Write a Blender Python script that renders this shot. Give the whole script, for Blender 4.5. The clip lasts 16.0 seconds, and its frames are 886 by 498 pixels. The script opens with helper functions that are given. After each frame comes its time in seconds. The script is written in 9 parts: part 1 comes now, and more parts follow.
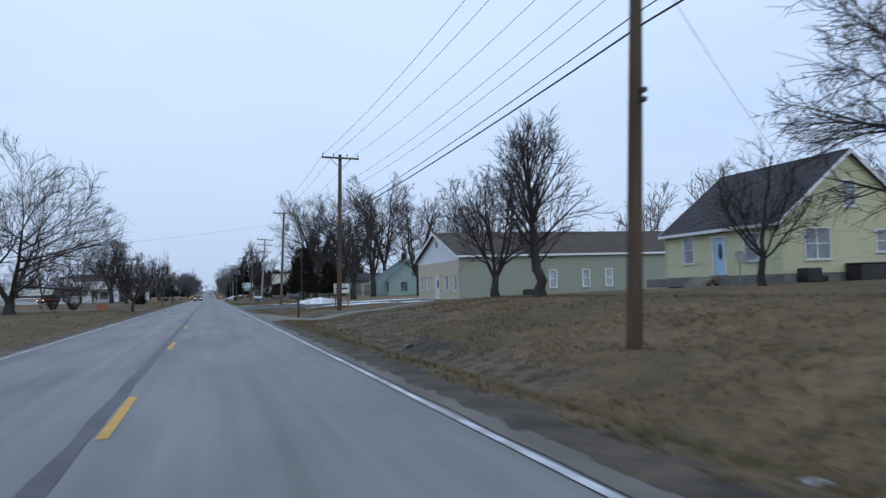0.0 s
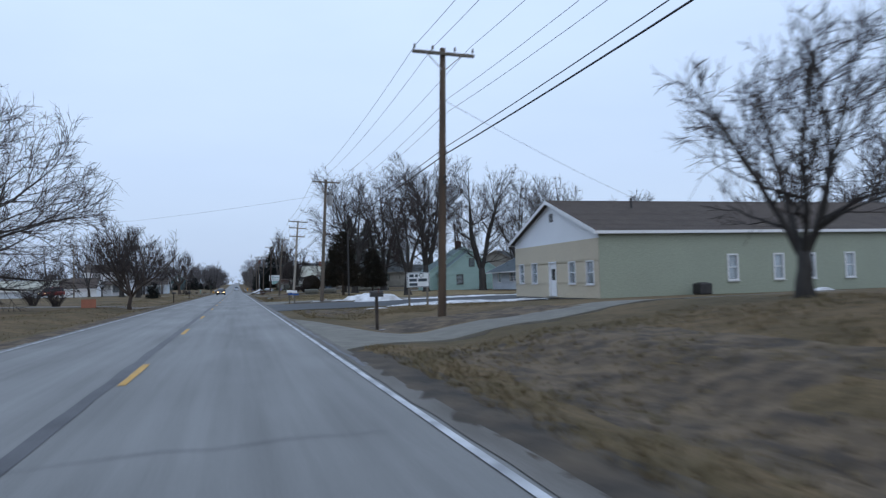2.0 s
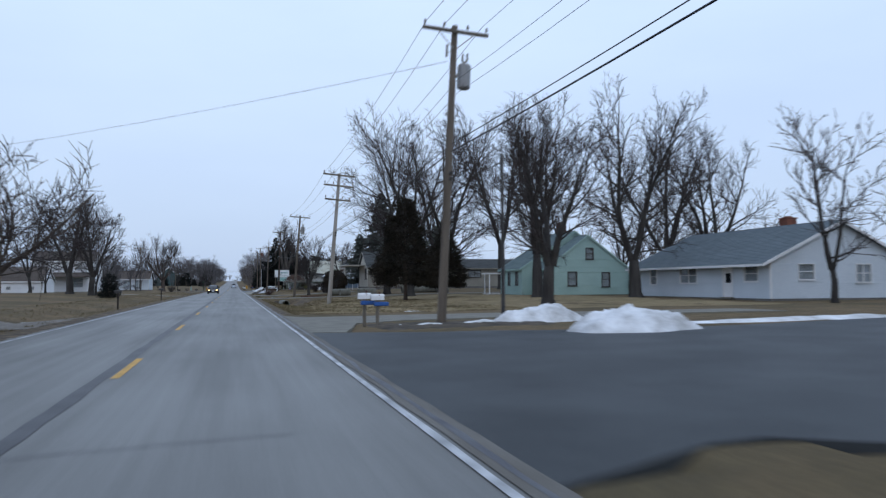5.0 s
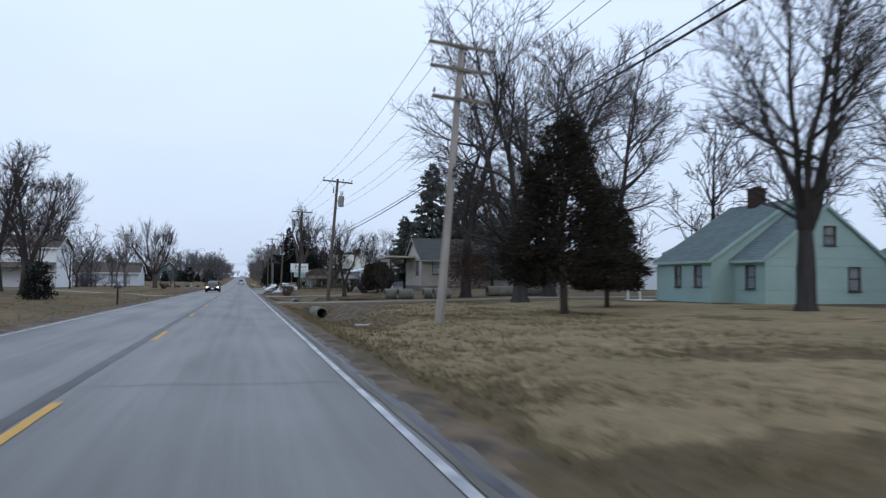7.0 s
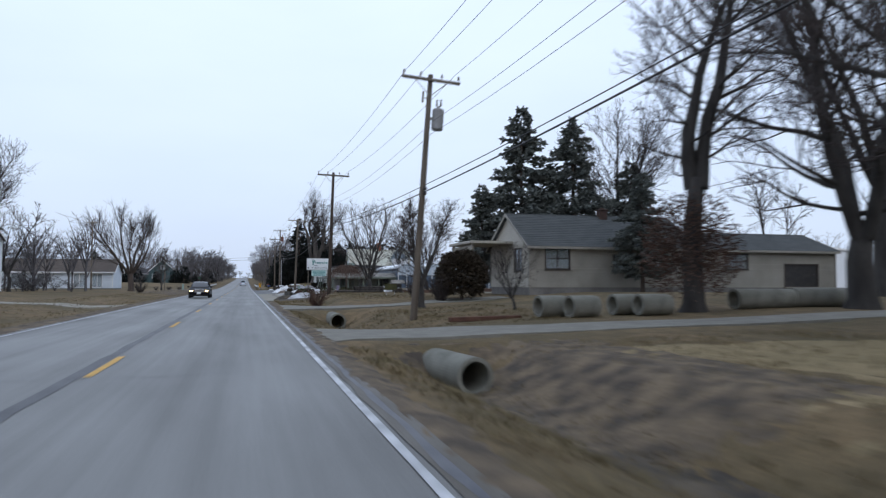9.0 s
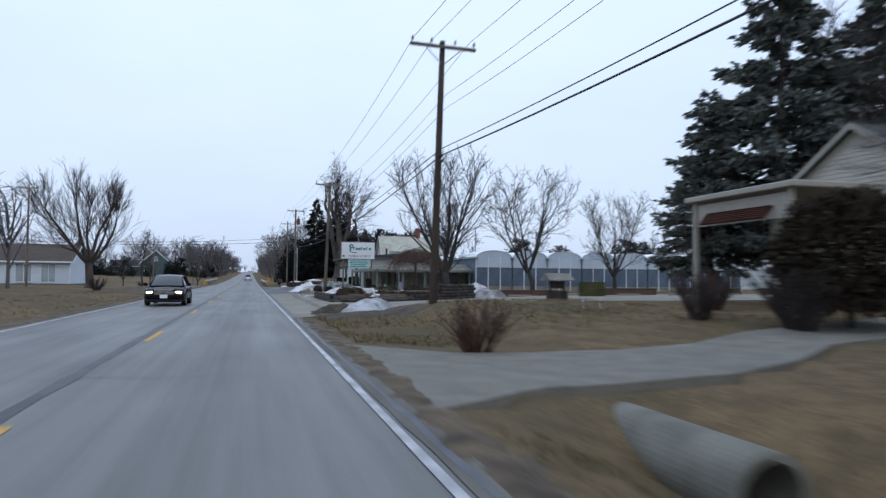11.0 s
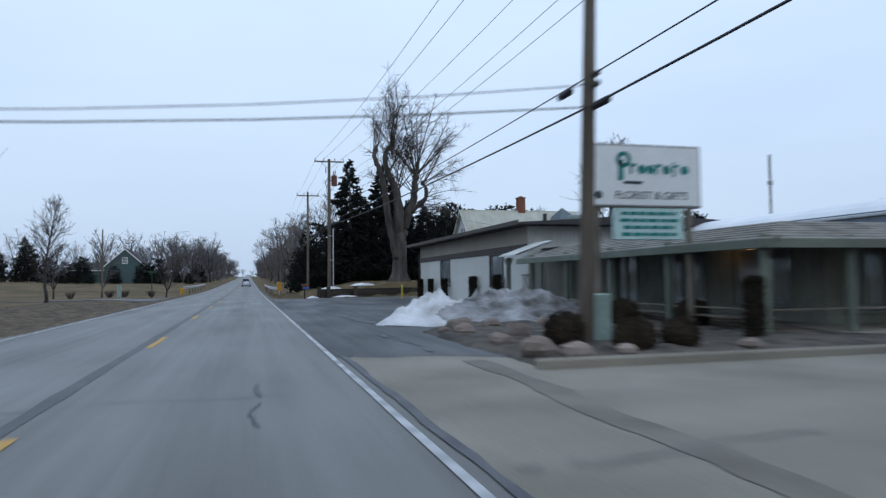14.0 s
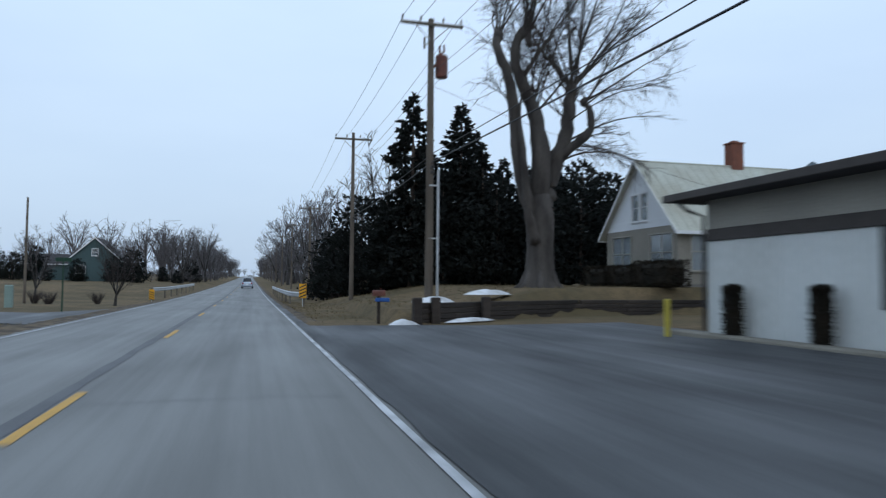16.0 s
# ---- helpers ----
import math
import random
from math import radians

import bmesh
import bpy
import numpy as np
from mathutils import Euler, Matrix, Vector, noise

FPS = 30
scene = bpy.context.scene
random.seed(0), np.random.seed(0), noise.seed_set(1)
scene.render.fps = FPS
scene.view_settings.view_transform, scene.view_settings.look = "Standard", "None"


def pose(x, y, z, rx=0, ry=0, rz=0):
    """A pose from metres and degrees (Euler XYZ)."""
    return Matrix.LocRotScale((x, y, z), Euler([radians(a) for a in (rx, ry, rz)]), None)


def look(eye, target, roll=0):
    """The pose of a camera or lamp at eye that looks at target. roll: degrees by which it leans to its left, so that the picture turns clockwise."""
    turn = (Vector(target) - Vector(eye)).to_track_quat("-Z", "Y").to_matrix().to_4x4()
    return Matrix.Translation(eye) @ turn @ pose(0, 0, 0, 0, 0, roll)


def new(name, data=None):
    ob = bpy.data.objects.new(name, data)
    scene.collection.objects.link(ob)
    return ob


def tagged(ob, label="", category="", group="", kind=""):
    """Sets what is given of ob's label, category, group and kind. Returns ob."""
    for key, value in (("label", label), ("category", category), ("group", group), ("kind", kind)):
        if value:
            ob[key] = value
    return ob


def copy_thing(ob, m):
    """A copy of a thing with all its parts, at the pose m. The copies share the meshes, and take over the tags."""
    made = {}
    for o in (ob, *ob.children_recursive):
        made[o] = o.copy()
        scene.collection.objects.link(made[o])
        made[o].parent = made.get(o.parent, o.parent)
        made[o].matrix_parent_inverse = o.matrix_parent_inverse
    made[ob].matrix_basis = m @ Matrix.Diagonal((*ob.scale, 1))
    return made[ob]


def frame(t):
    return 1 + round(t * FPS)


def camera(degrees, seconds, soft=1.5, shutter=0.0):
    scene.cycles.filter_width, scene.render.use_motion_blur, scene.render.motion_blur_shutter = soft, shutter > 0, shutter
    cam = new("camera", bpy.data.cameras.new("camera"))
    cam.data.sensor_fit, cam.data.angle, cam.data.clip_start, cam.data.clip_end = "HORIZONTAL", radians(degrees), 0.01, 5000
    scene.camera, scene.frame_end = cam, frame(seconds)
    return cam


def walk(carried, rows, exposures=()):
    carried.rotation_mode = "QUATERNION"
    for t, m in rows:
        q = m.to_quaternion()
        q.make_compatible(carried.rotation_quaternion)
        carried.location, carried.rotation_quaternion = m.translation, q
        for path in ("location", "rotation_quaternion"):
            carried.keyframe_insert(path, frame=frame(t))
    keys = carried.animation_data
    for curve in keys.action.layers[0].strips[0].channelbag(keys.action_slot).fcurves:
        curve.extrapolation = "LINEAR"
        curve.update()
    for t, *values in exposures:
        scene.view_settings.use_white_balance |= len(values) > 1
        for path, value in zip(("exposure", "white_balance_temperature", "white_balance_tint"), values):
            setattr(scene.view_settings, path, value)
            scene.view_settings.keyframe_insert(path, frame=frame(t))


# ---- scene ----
# ---- the camera and its way along the road ----
cam = camera(62.77, 16.0, soft=1.3, shutter=0.5)
PATH = [
    (0.0, pose(0.000, 33.101, 1.358, 93.056, 1.861, -17.782)),
    (0.5, pose(0.150, 37.889, 1.353, 93.210, 1.794, -18.043)),
    (1.0, pose(0.393, 42.930, 1.379, 92.840, 1.722, -17.338)),
    (1.5, pose(0.526, 48.216, 1.372, 92.794, 1.721, -16.613)),
    (2.0, pose(0.594, 53.873, 1.354, 92.690, 1.522, -15.855)),
    (2.5, pose(0.570, 59.656, 1.377, 92.723, 1.390, -15.501)),
    (3.0, pose(0.537, 65.496, 1.372, 92.947, 1.716, -15.681)),
    (3.5, pose(0.598, 71.536, 1.363, 92.644, 1.502, -15.823)),
    (6.0, pose(0.745, 107.772, 1.363, 92.888, -0.324, -15.864)),
    (6.5, pose(0.899, 115.227, 1.371, 92.722, -0.398, -15.650)),
    (7.0, pose(0.950, 122.707, 1.371, 92.710, -0.418, -15.443)),
    (7.5, pose(1.030, 130.126, 1.374, 92.955, -0.128, -15.388)),
    (8.0, pose(1.089, 137.811, 1.373, 92.824, -0.525, -15.597)),
    (8.5, pose(1.108, 145.764, 1.371, 92.694, -0.240, -15.537)),
    (9.0, pose(1.158, 153.790, 1.365, 92.709, -0.123, -15.226)),
    (9.5, pose(1.123, 161.714, 1.361, 92.654, 0.061, -14.899)),
    (12.0, pose(1.079, 201.340, 1.387, 92.238, -0.718, -14.876)),
    (12.5, pose(1.010, 209.570, 1.383, 92.610, -0.347, -14.959)),
    (13.0, pose(0.979, 217.846, 1.399, 92.075, 0.517, -14.794)),
    (13.5, pose(0.977, 226.097, 1.385, 92.337, 0.059, -14.962)),
    (14.0, pose(0.985, 234.360, 1.351, 92.450, 0.621, -14.989)),
    (14.5, pose(0.962, 242.541, 1.375, 92.490, -0.419, -15.063)),
    (15.0, pose(1.068, 250.918, 1.377, 92.567, 0.085, -14.492)),
    (15.5, pose(1.040, 259.468, 1.356, 92.785, -0.052, -14.765)),
    (16.0, pose(0.958, 268.155, 1.380, 92.782, -0.508, -14.872)),
]
EXPOSURES = [(0.0, 0.0, 6280, 10), (3.5, 0.0, 6330, 10), (6.0, 0.06, 6450, 10), (7.5, 0.2, 6800, 12), (9.5, 0.24, 6800, 12), (12.0, 0.16, 6500, 10), (13.5, 0.06, 6480, 8), (16.0, 0.0, 6480, 5)]
walk(cam, PATH, EXPOSURES)

# ---- world, sun and exposure ----
world = bpy.data.worlds.new("overcast_sky")
scene.world = world
world.use_nodes = True
wn, wl = world.node_tree.nodes, world.node_tree.links
sky = wn.new("ShaderNodeTexSky")
sky.sky_type = 'NISHITA'
sky.sun_disc = False
sky.sun_elevation, sky.sun_rotation = radians(14), radians(200)
sky.air_density, sky.dust_density = 1.0, 2.5
sky_mix = wn.new("ShaderNodeMix")
sky_mix.data_type = 'RGBA'
sky_mix.inputs[0].default_value = 0.88
sky_gain = wn.new("ShaderNodeVectorMath")
sky_gain.operation = 'SCALE'
sky_gain.inputs[3].default_value = 0.10
wl.new(sky.outputs[0], sky_gain.inputs[0])
wl.new(sky_gain.outputs[0], sky_mix.inputs[6])
air = wn.new("ShaderNodeTexCoord")
cloud = wn.new("ShaderNodeTexNoise")
cloud.inputs["Scale"].default_value, cloud.inputs["Detail"].default_value = 2.2, 5
flat = wn.new("ShaderNodeMapping")
flat.inputs["Scale"].default_value = (1, 1, 3.2)
wl.new(air.outputs["Generated"], flat.inputs[0])
wl.new(flat.outputs[0], cloud.inputs["Vector"])
veil = wn.new("ShaderNodeMix")
veil.data_type = 'RGBA'
veil.inputs[6].default_value, veil.inputs[7].default_value = (0.62, 0.78, 1.07, 1), (0.79, 0.955, 1.22, 1)
wl.new(cloud.outputs[0], veil.inputs[0])
up = wn.new("ShaderNodeSeparateXYZ")
wl.new(air.outputs["Generated"], up.inputs[0])
deep = wn.new("ShaderNodeMapRange")      # an overcast sky is dimmer towards the horizon
deep.inputs[1].default_value, deep.inputs[2].default_value = 0.0, 0.34
deep.inputs[3].default_value, deep.inputs[4].default_value = 0.80, 1.03
wl.new(up.outputs[2], deep.inputs[0])
dim = wn.new("ShaderNodeVectorMath")
dim.operation = 'SCALE'
wl.new(veil.outputs[2], dim.inputs[0])
wl.new(deep.outputs[0], dim.inputs[3])
wl.new(dim.outputs[0], sky_mix.inputs[7])
wl.new(sky_mix.outputs[2], wn["Background"].inputs[0])
wn["Background"].inputs[1].default_value = 1.0
sun_data = bpy.data.lights.new("sun", 'SUN')
sun_data.energy, sun_data.angle, sun_data.color = 0.35, radians(40), (1.0, 0.97, 0.93)
sun = new("sun", sun_data)
sun.matrix_world = look((60, -60, 120), (0, 60, 0))


# ---- materials ----
def material(name, base, other=None, rough=0.85, scale=1.5, fine=30.0, contrast=0.5, bump=0.15,
             metal=0.0, vary=0.0, stretch=(1, 1, 1), spec=0.3):
    """A surface with blotches of a second colour at one scale, grain and relief at another."""
    m = bpy.data.materials.new(name)
    m.use_nodes = True
    n, l = m.node_tree.nodes, m.node_tree.links
    b = n["Principled BSDF"]
    other = other or tuple(c * 0.7 for c in base)
    co = n.new("ShaderNodeTexCoord")
    mp = n.new("ShaderNodeMapping")
    mp.inputs["Scale"].default_value = stretch
    l.new(co.outputs["Object"], mp.inputs[0])
    big, small = n.new("ShaderNodeTexNoise"), n.new("ShaderNodeTexNoise")
    big.inputs["Scale"].default_value, big.inputs["Detail"].default_value = scale, 6
    small.inputs["Scale"].default_value, small.inputs["Detail"].default_value = fine, 4
    for t in (big, small):
        l.new(mp.outputs[0], t.inputs["Vector"])
    ramp = n.new("ShaderNodeMapRange")
    ramp.inputs[1].default_value, ramp.inputs[2].default_value = 0.5 - 0.25 / max(contrast, .05) * .5, 0.5 + 0.25 / max(contrast, .05) * .5
    l.new(big.outputs[0], ramp.inputs[0])
    mix = n.new("ShaderNodeMix")
    mix.data_type = 'RGBA'
    mix.inputs[6].default_value, mix.inputs[7].default_value = (*base, 1), (*other, 1)
    l.new(ramp.outputs[0], mix.inputs[0])
    grain = n.new("ShaderNodeMix")
    grain.data_type, grain.blend_type = 'RGBA', 'OVERLAY'
    grain.inputs[0].default_value = 0.35
    l.new(mix.outputs[2], grain.inputs[6])
    l.new(small.outputs[0], grain.inputs[7])
    out = grain.outputs[2]
    if vary:
        info = n.new("ShaderNodeObjectInfo")
        mr = n.new("ShaderNodeMapRange")
        mr.inputs[3].default_value, mr.inputs[4].default_value = 1 - vary, 1 + vary
        l.new(info.outputs["Random"], mr.inputs[0])
        hs = n.new("ShaderNodeHueSaturation")
        l.new(mr.outputs[0], hs.inputs["Value"])
        l.new(out, hs.inputs["Color"])
        out = hs.outputs[0]
    l.new(out, b.inputs["Base Color"])
    b.inputs["Roughness"].default_value, b.inputs["Metallic"].default_value = rough, metal
    b.inputs["Specular IOR Level"].default_value = spec
    if bump:
        bp = n.new("ShaderNodeBump")
        bp.inputs["Strength"].default_value, bp.inputs["Distance"].default_value = bump, 0.02
        l.new(small.outputs[0], bp.inputs["Height"])
        l.new(bp.outputs[0], b.inputs["Normal"])
    return m


def glow(name, color, strength):
    m = bpy.data.materials.new(name)
    m.use_nodes = True
    b = m.node_tree.nodes["Principled BSDF"]
    b.inputs["Base Color"].default_value = (*color, 1)
    b.inputs["Emission Color"].default_value = (*color, 1)
    b.inputs["Emission Strength"].default_value = strength
    return m


def glass(name, tint, rough=0.03, clear=0.6):
    m = bpy.data.materials.new(name)
    m.use_nodes = True
    b = m.node_tree.nodes["Principled BSDF"]
    b.inputs["Base Color"].default_value = (*tint, 1)
    b.inputs["Roughness"].default_value = rough
    b.inputs["Transmission Weight"].default_value = clear
    b.inputs["IOR"].default_value = 1.45
    return m


def road_surface(name, pale, dark, tracks, patches=1.0):
    """Worn asphalt: polished wheel tracks at their places across the road, streaks along it, patches, speckle."""
    m = bpy.data.materials.new(name)
    m.use_nodes = True
    n, l = m.node_tree.nodes, m.node_tree.links
    b = n["Principled BSDF"]
    co = n.new("ShaderNodeTexCoord")

    def tex(scale, stretch, detail=5):
        mp, t = n.new("ShaderNodeMapping"), n.new("ShaderNodeTexNoise")
        mp.inputs["Scale"].default_value = stretch
        t.inputs["Scale"].default_value, t.inputs["Detail"].default_value = scale, detail
        l.new(co.outputs["Object"], mp.inputs[0])
        l.new(mp.outputs[0], t.inputs["Vector"])
        return t.outputs[0]

    def math_(op, a, c):
        k = n.new("ShaderNodeMath")
        k.operation = op
        for sock, v in zip(k.inputs, (a, c)):
            if isinstance(v, (int, float)):
                sock.default_value = v
            else:
                l.new(v, sock)
        return k.outputs[0]

    xyz, ramp = n.new("ShaderNodeSeparateXYZ"), n.new("ShaderNodeValToRGB")
    l.new(co.outputs["Object"], xyz.inputs[0])
    wander = math_('MULTIPLY', math_('SUBTRACT', tex(1.0, (.02, .06, .02), 2), .5), .5)
    across = math_('DIVIDE', math_('ADD', math_('ADD', xyz.outputs[0], 5.2), wander), 8.1)
    l.new(across, ramp.inputs[0])
    ramp.color_ramp.interpolation = 'B_SPLINE'
    while len(ramp.color_ramp.elements) < len(tracks):
        ramp.color_ramp.elements.new(.5)
    for e, (x, v) in zip(ramp.color_ramp.elements, tracks):
        e.position, e.color = (x + 5.2) / 8.1, (v, v, v, 1)
    streak = math_('MULTIPLY', math_('SUBTRACT', tex(2.6, (1.5, .035, 1), 6), .5), .7)
    patchy = math_('MULTIPLY', math_('SUBTRACT', tex(.55, (1.0, .28, 1), 6), .5), patches)
    speck = math_('MULTIPLY', math_('SUBTRACT', tex(38, (1, 1, 1), 3), .5), .55)
    mixf = math_('ADD', math_('ADD', ramp.outputs[0], streak), math_('ADD', patchy, speck))
    mix = n.new("ShaderNodeMix")
    mix.data_type = 'RGBA'
    mix.inputs[6].default_value, mix.inputs[7].default_value = (*dark, 1), (*pale, 1)
    l.new(mixf, mix.inputs[0])
    l.new(mix.outputs[2], b.inputs["Base Color"])
    gloss = n.new("ShaderNodeMapRange")
    gloss.inputs[3].default_value, gloss.inputs[4].default_value = .68, .50
    l.new(mixf, gloss.inputs[0])
    l.new(gloss.outputs[0], b.inputs["Roughness"])
    b.inputs["Specular IOR Level"].default_value = .4
    bp = n.new("ShaderNodeBump")
    bp.inputs["Strength"].default_value, bp.inputs["Distance"].default_value = .25, .01
    l.new(tex(55, (1, 1, 1), 3), bp.inputs["Height"])
    l.new(bp.outputs[0], b.inputs["Normal"])
    return m


def turf(name, straw, olive, soil):
    """Winter turf: straw and olive in broad drifts, tussocks, and soil showing through between the blades."""
    m = bpy.data.materials.new(name)
    m.use_nodes = True
    n, l = m.node_tree.nodes, m.node_tree.links
    b = n["Principled BSDF"]
    co = n.new("ShaderNodeTexCoord")

    def tex(scale, detail, lo, hi, rough=.6):
        t, mr = n.new("ShaderNodeTexNoise"), n.new("ShaderNodeMapRange")
        t.inputs["Scale"].default_value, t.inputs["Detail"].default_value, t.inputs["Roughness"].default_value = scale, detail, rough
        mr.inputs[1].default_value, mr.inputs[2].default_value = lo, hi
        l.new(co.outputs["Object"], t.inputs["Vector"])
        l.new(t.outputs[0], mr.inputs[0])
        return mr.outputs[0], t.outputs[0]

    def blend(fac, a, c):
        k = n.new("ShaderNodeMix")
        k.data_type = 'RGBA'
        l.new(fac, k.inputs[0])
        for sock, v in ((k.inputs[6], a), (k.inputs[7], c)):
            if isinstance(v, tuple):
                sock.default_value = (*v, 1)
            else:
                l.new(v, sock)
        return k.outputs[2]

    drift, _ = tex(.16, 4, .40, .62)
    tuss, _ = tex(1.7, 6, .40, .72, .7)
    blade, raw = tex(16, 5, .42, .80, .75)
    lit = blend(drift, straw, olive)
    mid = tuple(.5 * a + .5 * c for a, c in zip(olive, soil))
    col = blend(blade, blend(tuss, lit, mid), soil)
    l.new(col, b.inputs["Base Color"])
    b.inputs["Roughness"].default_value, b.inputs["Specular IOR Level"].default_value = .95, .15
    bp = n.new("ShaderNodeBump")
    bp.inputs["Strength"].default_value, bp.inputs["Distance"].default_value = .7, .03
    l.new(raw, bp.inputs["Height"])
    l.new(bp.outputs[0], b.inputs["Normal"])
    return m


M = {}
M["grass"] = turf("dry_grass", (0.210, 0.147, 0.082), (0.118, 0.093, 0.050), (0.050, 0.041, 0.028))
M["mud"] = material("muddy_verge", (0.052, 0.041, 0.031), (0.142, 0.106, 0.068), 0.95, 1.8, 14, 1.0, 1.0)
M["wet_dirt"] = material("wet_black_dirt", (0.032, 0.027, 0.022), (0.092, 0.072, 0.050), 0.9, 1.4, 8, 0.8, 1.0)
M["edge_dirt"] = material("dirt_stained_asphalt", (0.098, 0.090, 0.078), (0.150, 0.143, 0.130), 0.8, 0.9, 30, 0.8, 0.4, stretch=(2, 0.5, 1))
M["lawn"] = turf("mown_straw_lawn", (0.315, 0.240, 0.138), (0.235, 0.185, 0.102), (0.105, 0.084, 0.050))
M["asphalt"] = road_surface("worn_asphalt", (0.196, 0.198, 0.192), (0.086, 0.086, 0.082), ((-5.1, .35), (-4.3, .5), (-3.75, .78), (-2.95, .45), (-2.1, .8), (-1.3, .5), (-.95, .5), (-.2, .72), (.65, .34), (1.45, .72), (2.2, .55), (2.75, .45)))
M["lot"] = material("blue_black_asphalt", (0.021, 0.025, 0.029), (0.046, 0.052, 0.057), 0.6, 0.5, 40, 0.8, 0.3, spec=0.25)
M["patch"] = road_surface("dark_asphalt", (0.090, 0.095, 0.101), (0.026, 0.028, 0.031), ((-5.1, .46), (2.8, .46)), 2.2)
M["tar"] = material("tar_seam", (0.045, 0.047, 0.06), (0.10, 0.105, 0.115), 0.5, 2.0, 30, 0.6, 0.2)
M["seam"] = material("dark_tar_seam", (0.030, 0.031, 0.036), (0.062, 0.064, 0.070), 0.5, 1.2, 30, 0.8, 0.2)
M["concrete"] = material("weathered_concrete", (0.275, 0.257, 0.215), (0.185, 0.172, 0.142), 0.85, 0.45, 35, 0.7, 0.2)
M["old_concrete"] = material("stained_old_concrete", (0.215, 0.207, 0.178), (0.13, 0.125, 0.108), 0.9, 1.5, 26, 0.45, 0.35)
M["damp_concrete"] = material("damp_concrete", (0.225, 0.208, 0.174), (0.120, 0.110, 0.094), 0.85, 0.8, 26, 0.6, 0.3)
M["red_timber"] = material("reddish_timber", (0.125, 0.062, 0.045), (0.070, 0.036, 0.028), 0.9, 2.0, 30, 0.6, 0.4)
M["pipe"] = material("concrete_pipe", (0.215, 0.215, 0.186), (0.130, 0.130, 0.110), 0.9, 1.6, 30, 0.7, 0.3)
M["white_line"] = material("worn_white_paint", (0.56, 0.58, 0.60), (0.24, 0.25, 0.26), 0.6, 2.2, 20, 0.8, 0.1)
M["yellow_line"] = material("worn_yellow_paint", (0.60, 0.33, 0.045), (0.40, 0.24, 0.06), 0.6, 3.0, 25, 0.6, 0.1)
M["gravel"] = material("gravel", (0.22, 0.20, 0.175), (0.13, 0.12, 0.105), 0.95, 2.0, 22, 0.8, 0.8)
M["lavender_cloth"] = material("faded_lavender_cloth", (0.50, 0.48, 0.66), (0.36, 0.34, 0.50), 0.9, 4, 40, 0.5, 0.1)
M["mulch"] = material("bark_mulch", (0.040, 0.035, 0.030), (0.015, 0.014, 0.013), 0.95, 1.4, 18, 0.9, 1.0)
M["snow"] = material("old_snow", (0.80, 0.83, 0.87), (0.36, 0.36, 0.36), 0.7, 1.3, 9, 0.6, 0.9)
M["grey_snow"] = material("grey_old_snow", (0.46, 0.485, 0.515), (0.16, 0.16, 0.165), 0.75, 1.4, 8, 0.8, 1.0)
M["plough_snow"] = material("ploughed_snow", (0.76, 0.79, 0.83), (0.24, 0.235, 0.225), 0.75, 0.9, 7, 0.55, 1.0)
M["dirty_snow"] = material("dirty_snow", (0.36, 0.37, 0.39), (0.065, 0.060, 0.055), 0.75, 1.2, 8, 0.8, 1.0)
M["bark"] = material("grey_brown_bark", (0.085, 0.066, 0.055), (0.045, 0.036, 0.031), 0.95, 2.5, 25, 0.7, 0.6, stretch=(1, 1, 0.25))
# twigs of the far trees: distance haze is put into this paler colour
M["haze_twig"] = material("haze_paled_twigs", (0.125, 0.118, 0.122), (0.085, 0.080, 0.084), 0.95, 1.0, 20, 0.5, 0.0)
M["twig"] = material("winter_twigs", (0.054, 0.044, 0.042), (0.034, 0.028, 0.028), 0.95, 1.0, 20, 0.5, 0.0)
M["pale_bark"] = material("pale_bark", (0.088, 0.079, 0.072), (0.034, 0.030, 0.028), 0.95, 1.8, 22, 0.7, 0.6, stretch=(1, 1, 0.25))
M["cedar"] = material("winter_cedar_foliage", (0.030, 0.024, 0.016), (0.012, 0.012, 0.009), 0.9, 1.1, 20, 0.8, 0.0)
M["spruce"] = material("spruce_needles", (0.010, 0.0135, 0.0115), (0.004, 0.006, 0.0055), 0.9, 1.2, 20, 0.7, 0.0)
M["pine"] = material("pine_needles", (0.120, 0.134, 0.124), (0.066, 0.076, 0.070), 0.9, 1.2, 20, 0.7, 0.0)
M["bronze_bush"] = material("bronze_winter_foliage", (0.052, 0.039, 0.026), (0.024, 0.019, 0.013), 0.9, 2.2, 20, 0.7, 0.0)
M["hedge"] = material("hedge_foliage", (0.026, 0.020, 0.013), (0.010, 0.009, 0.006), 0.9, 2.2, 20, 0.7, 0.0)
M["olive"] = material("olive_foliage", (0.075, 0.075, 0.03), (0.035, 0.037, 0.018), 0.9, 2.2, 20, 0.7, 0.0)
M["rust"] = material("russet_leaves", (0.105, 0.060, 0.043), (0.048, 0.031, 0.026), 0.9, 2.0, 20, 0.7, 0.0)
M["pole"] = material("weathered_pole_wood", (0.155, 0.13, 0.105), (0.088, 0.072, 0.058), 0.9, 1.2, 30, 0.7, 0.35, stretch=(4, 4, 0.4), vary=0.25)
M["dark_pole"] = material("dark_brown_pole_wood", (0.062, 0.044, 0.035), (0.034, 0.026, 0.022), 0.9, 1.0, 30, 0.7, 0.35, stretch=(4, 4, 0.5))
M["bed_timber"] = material("weathered_grey_timber", (0.118, 0.104, 0.088), (0.055, 0.048, 0.041), 0.9, 1.5, 25, 0.7, 0.5, vary=0.3)
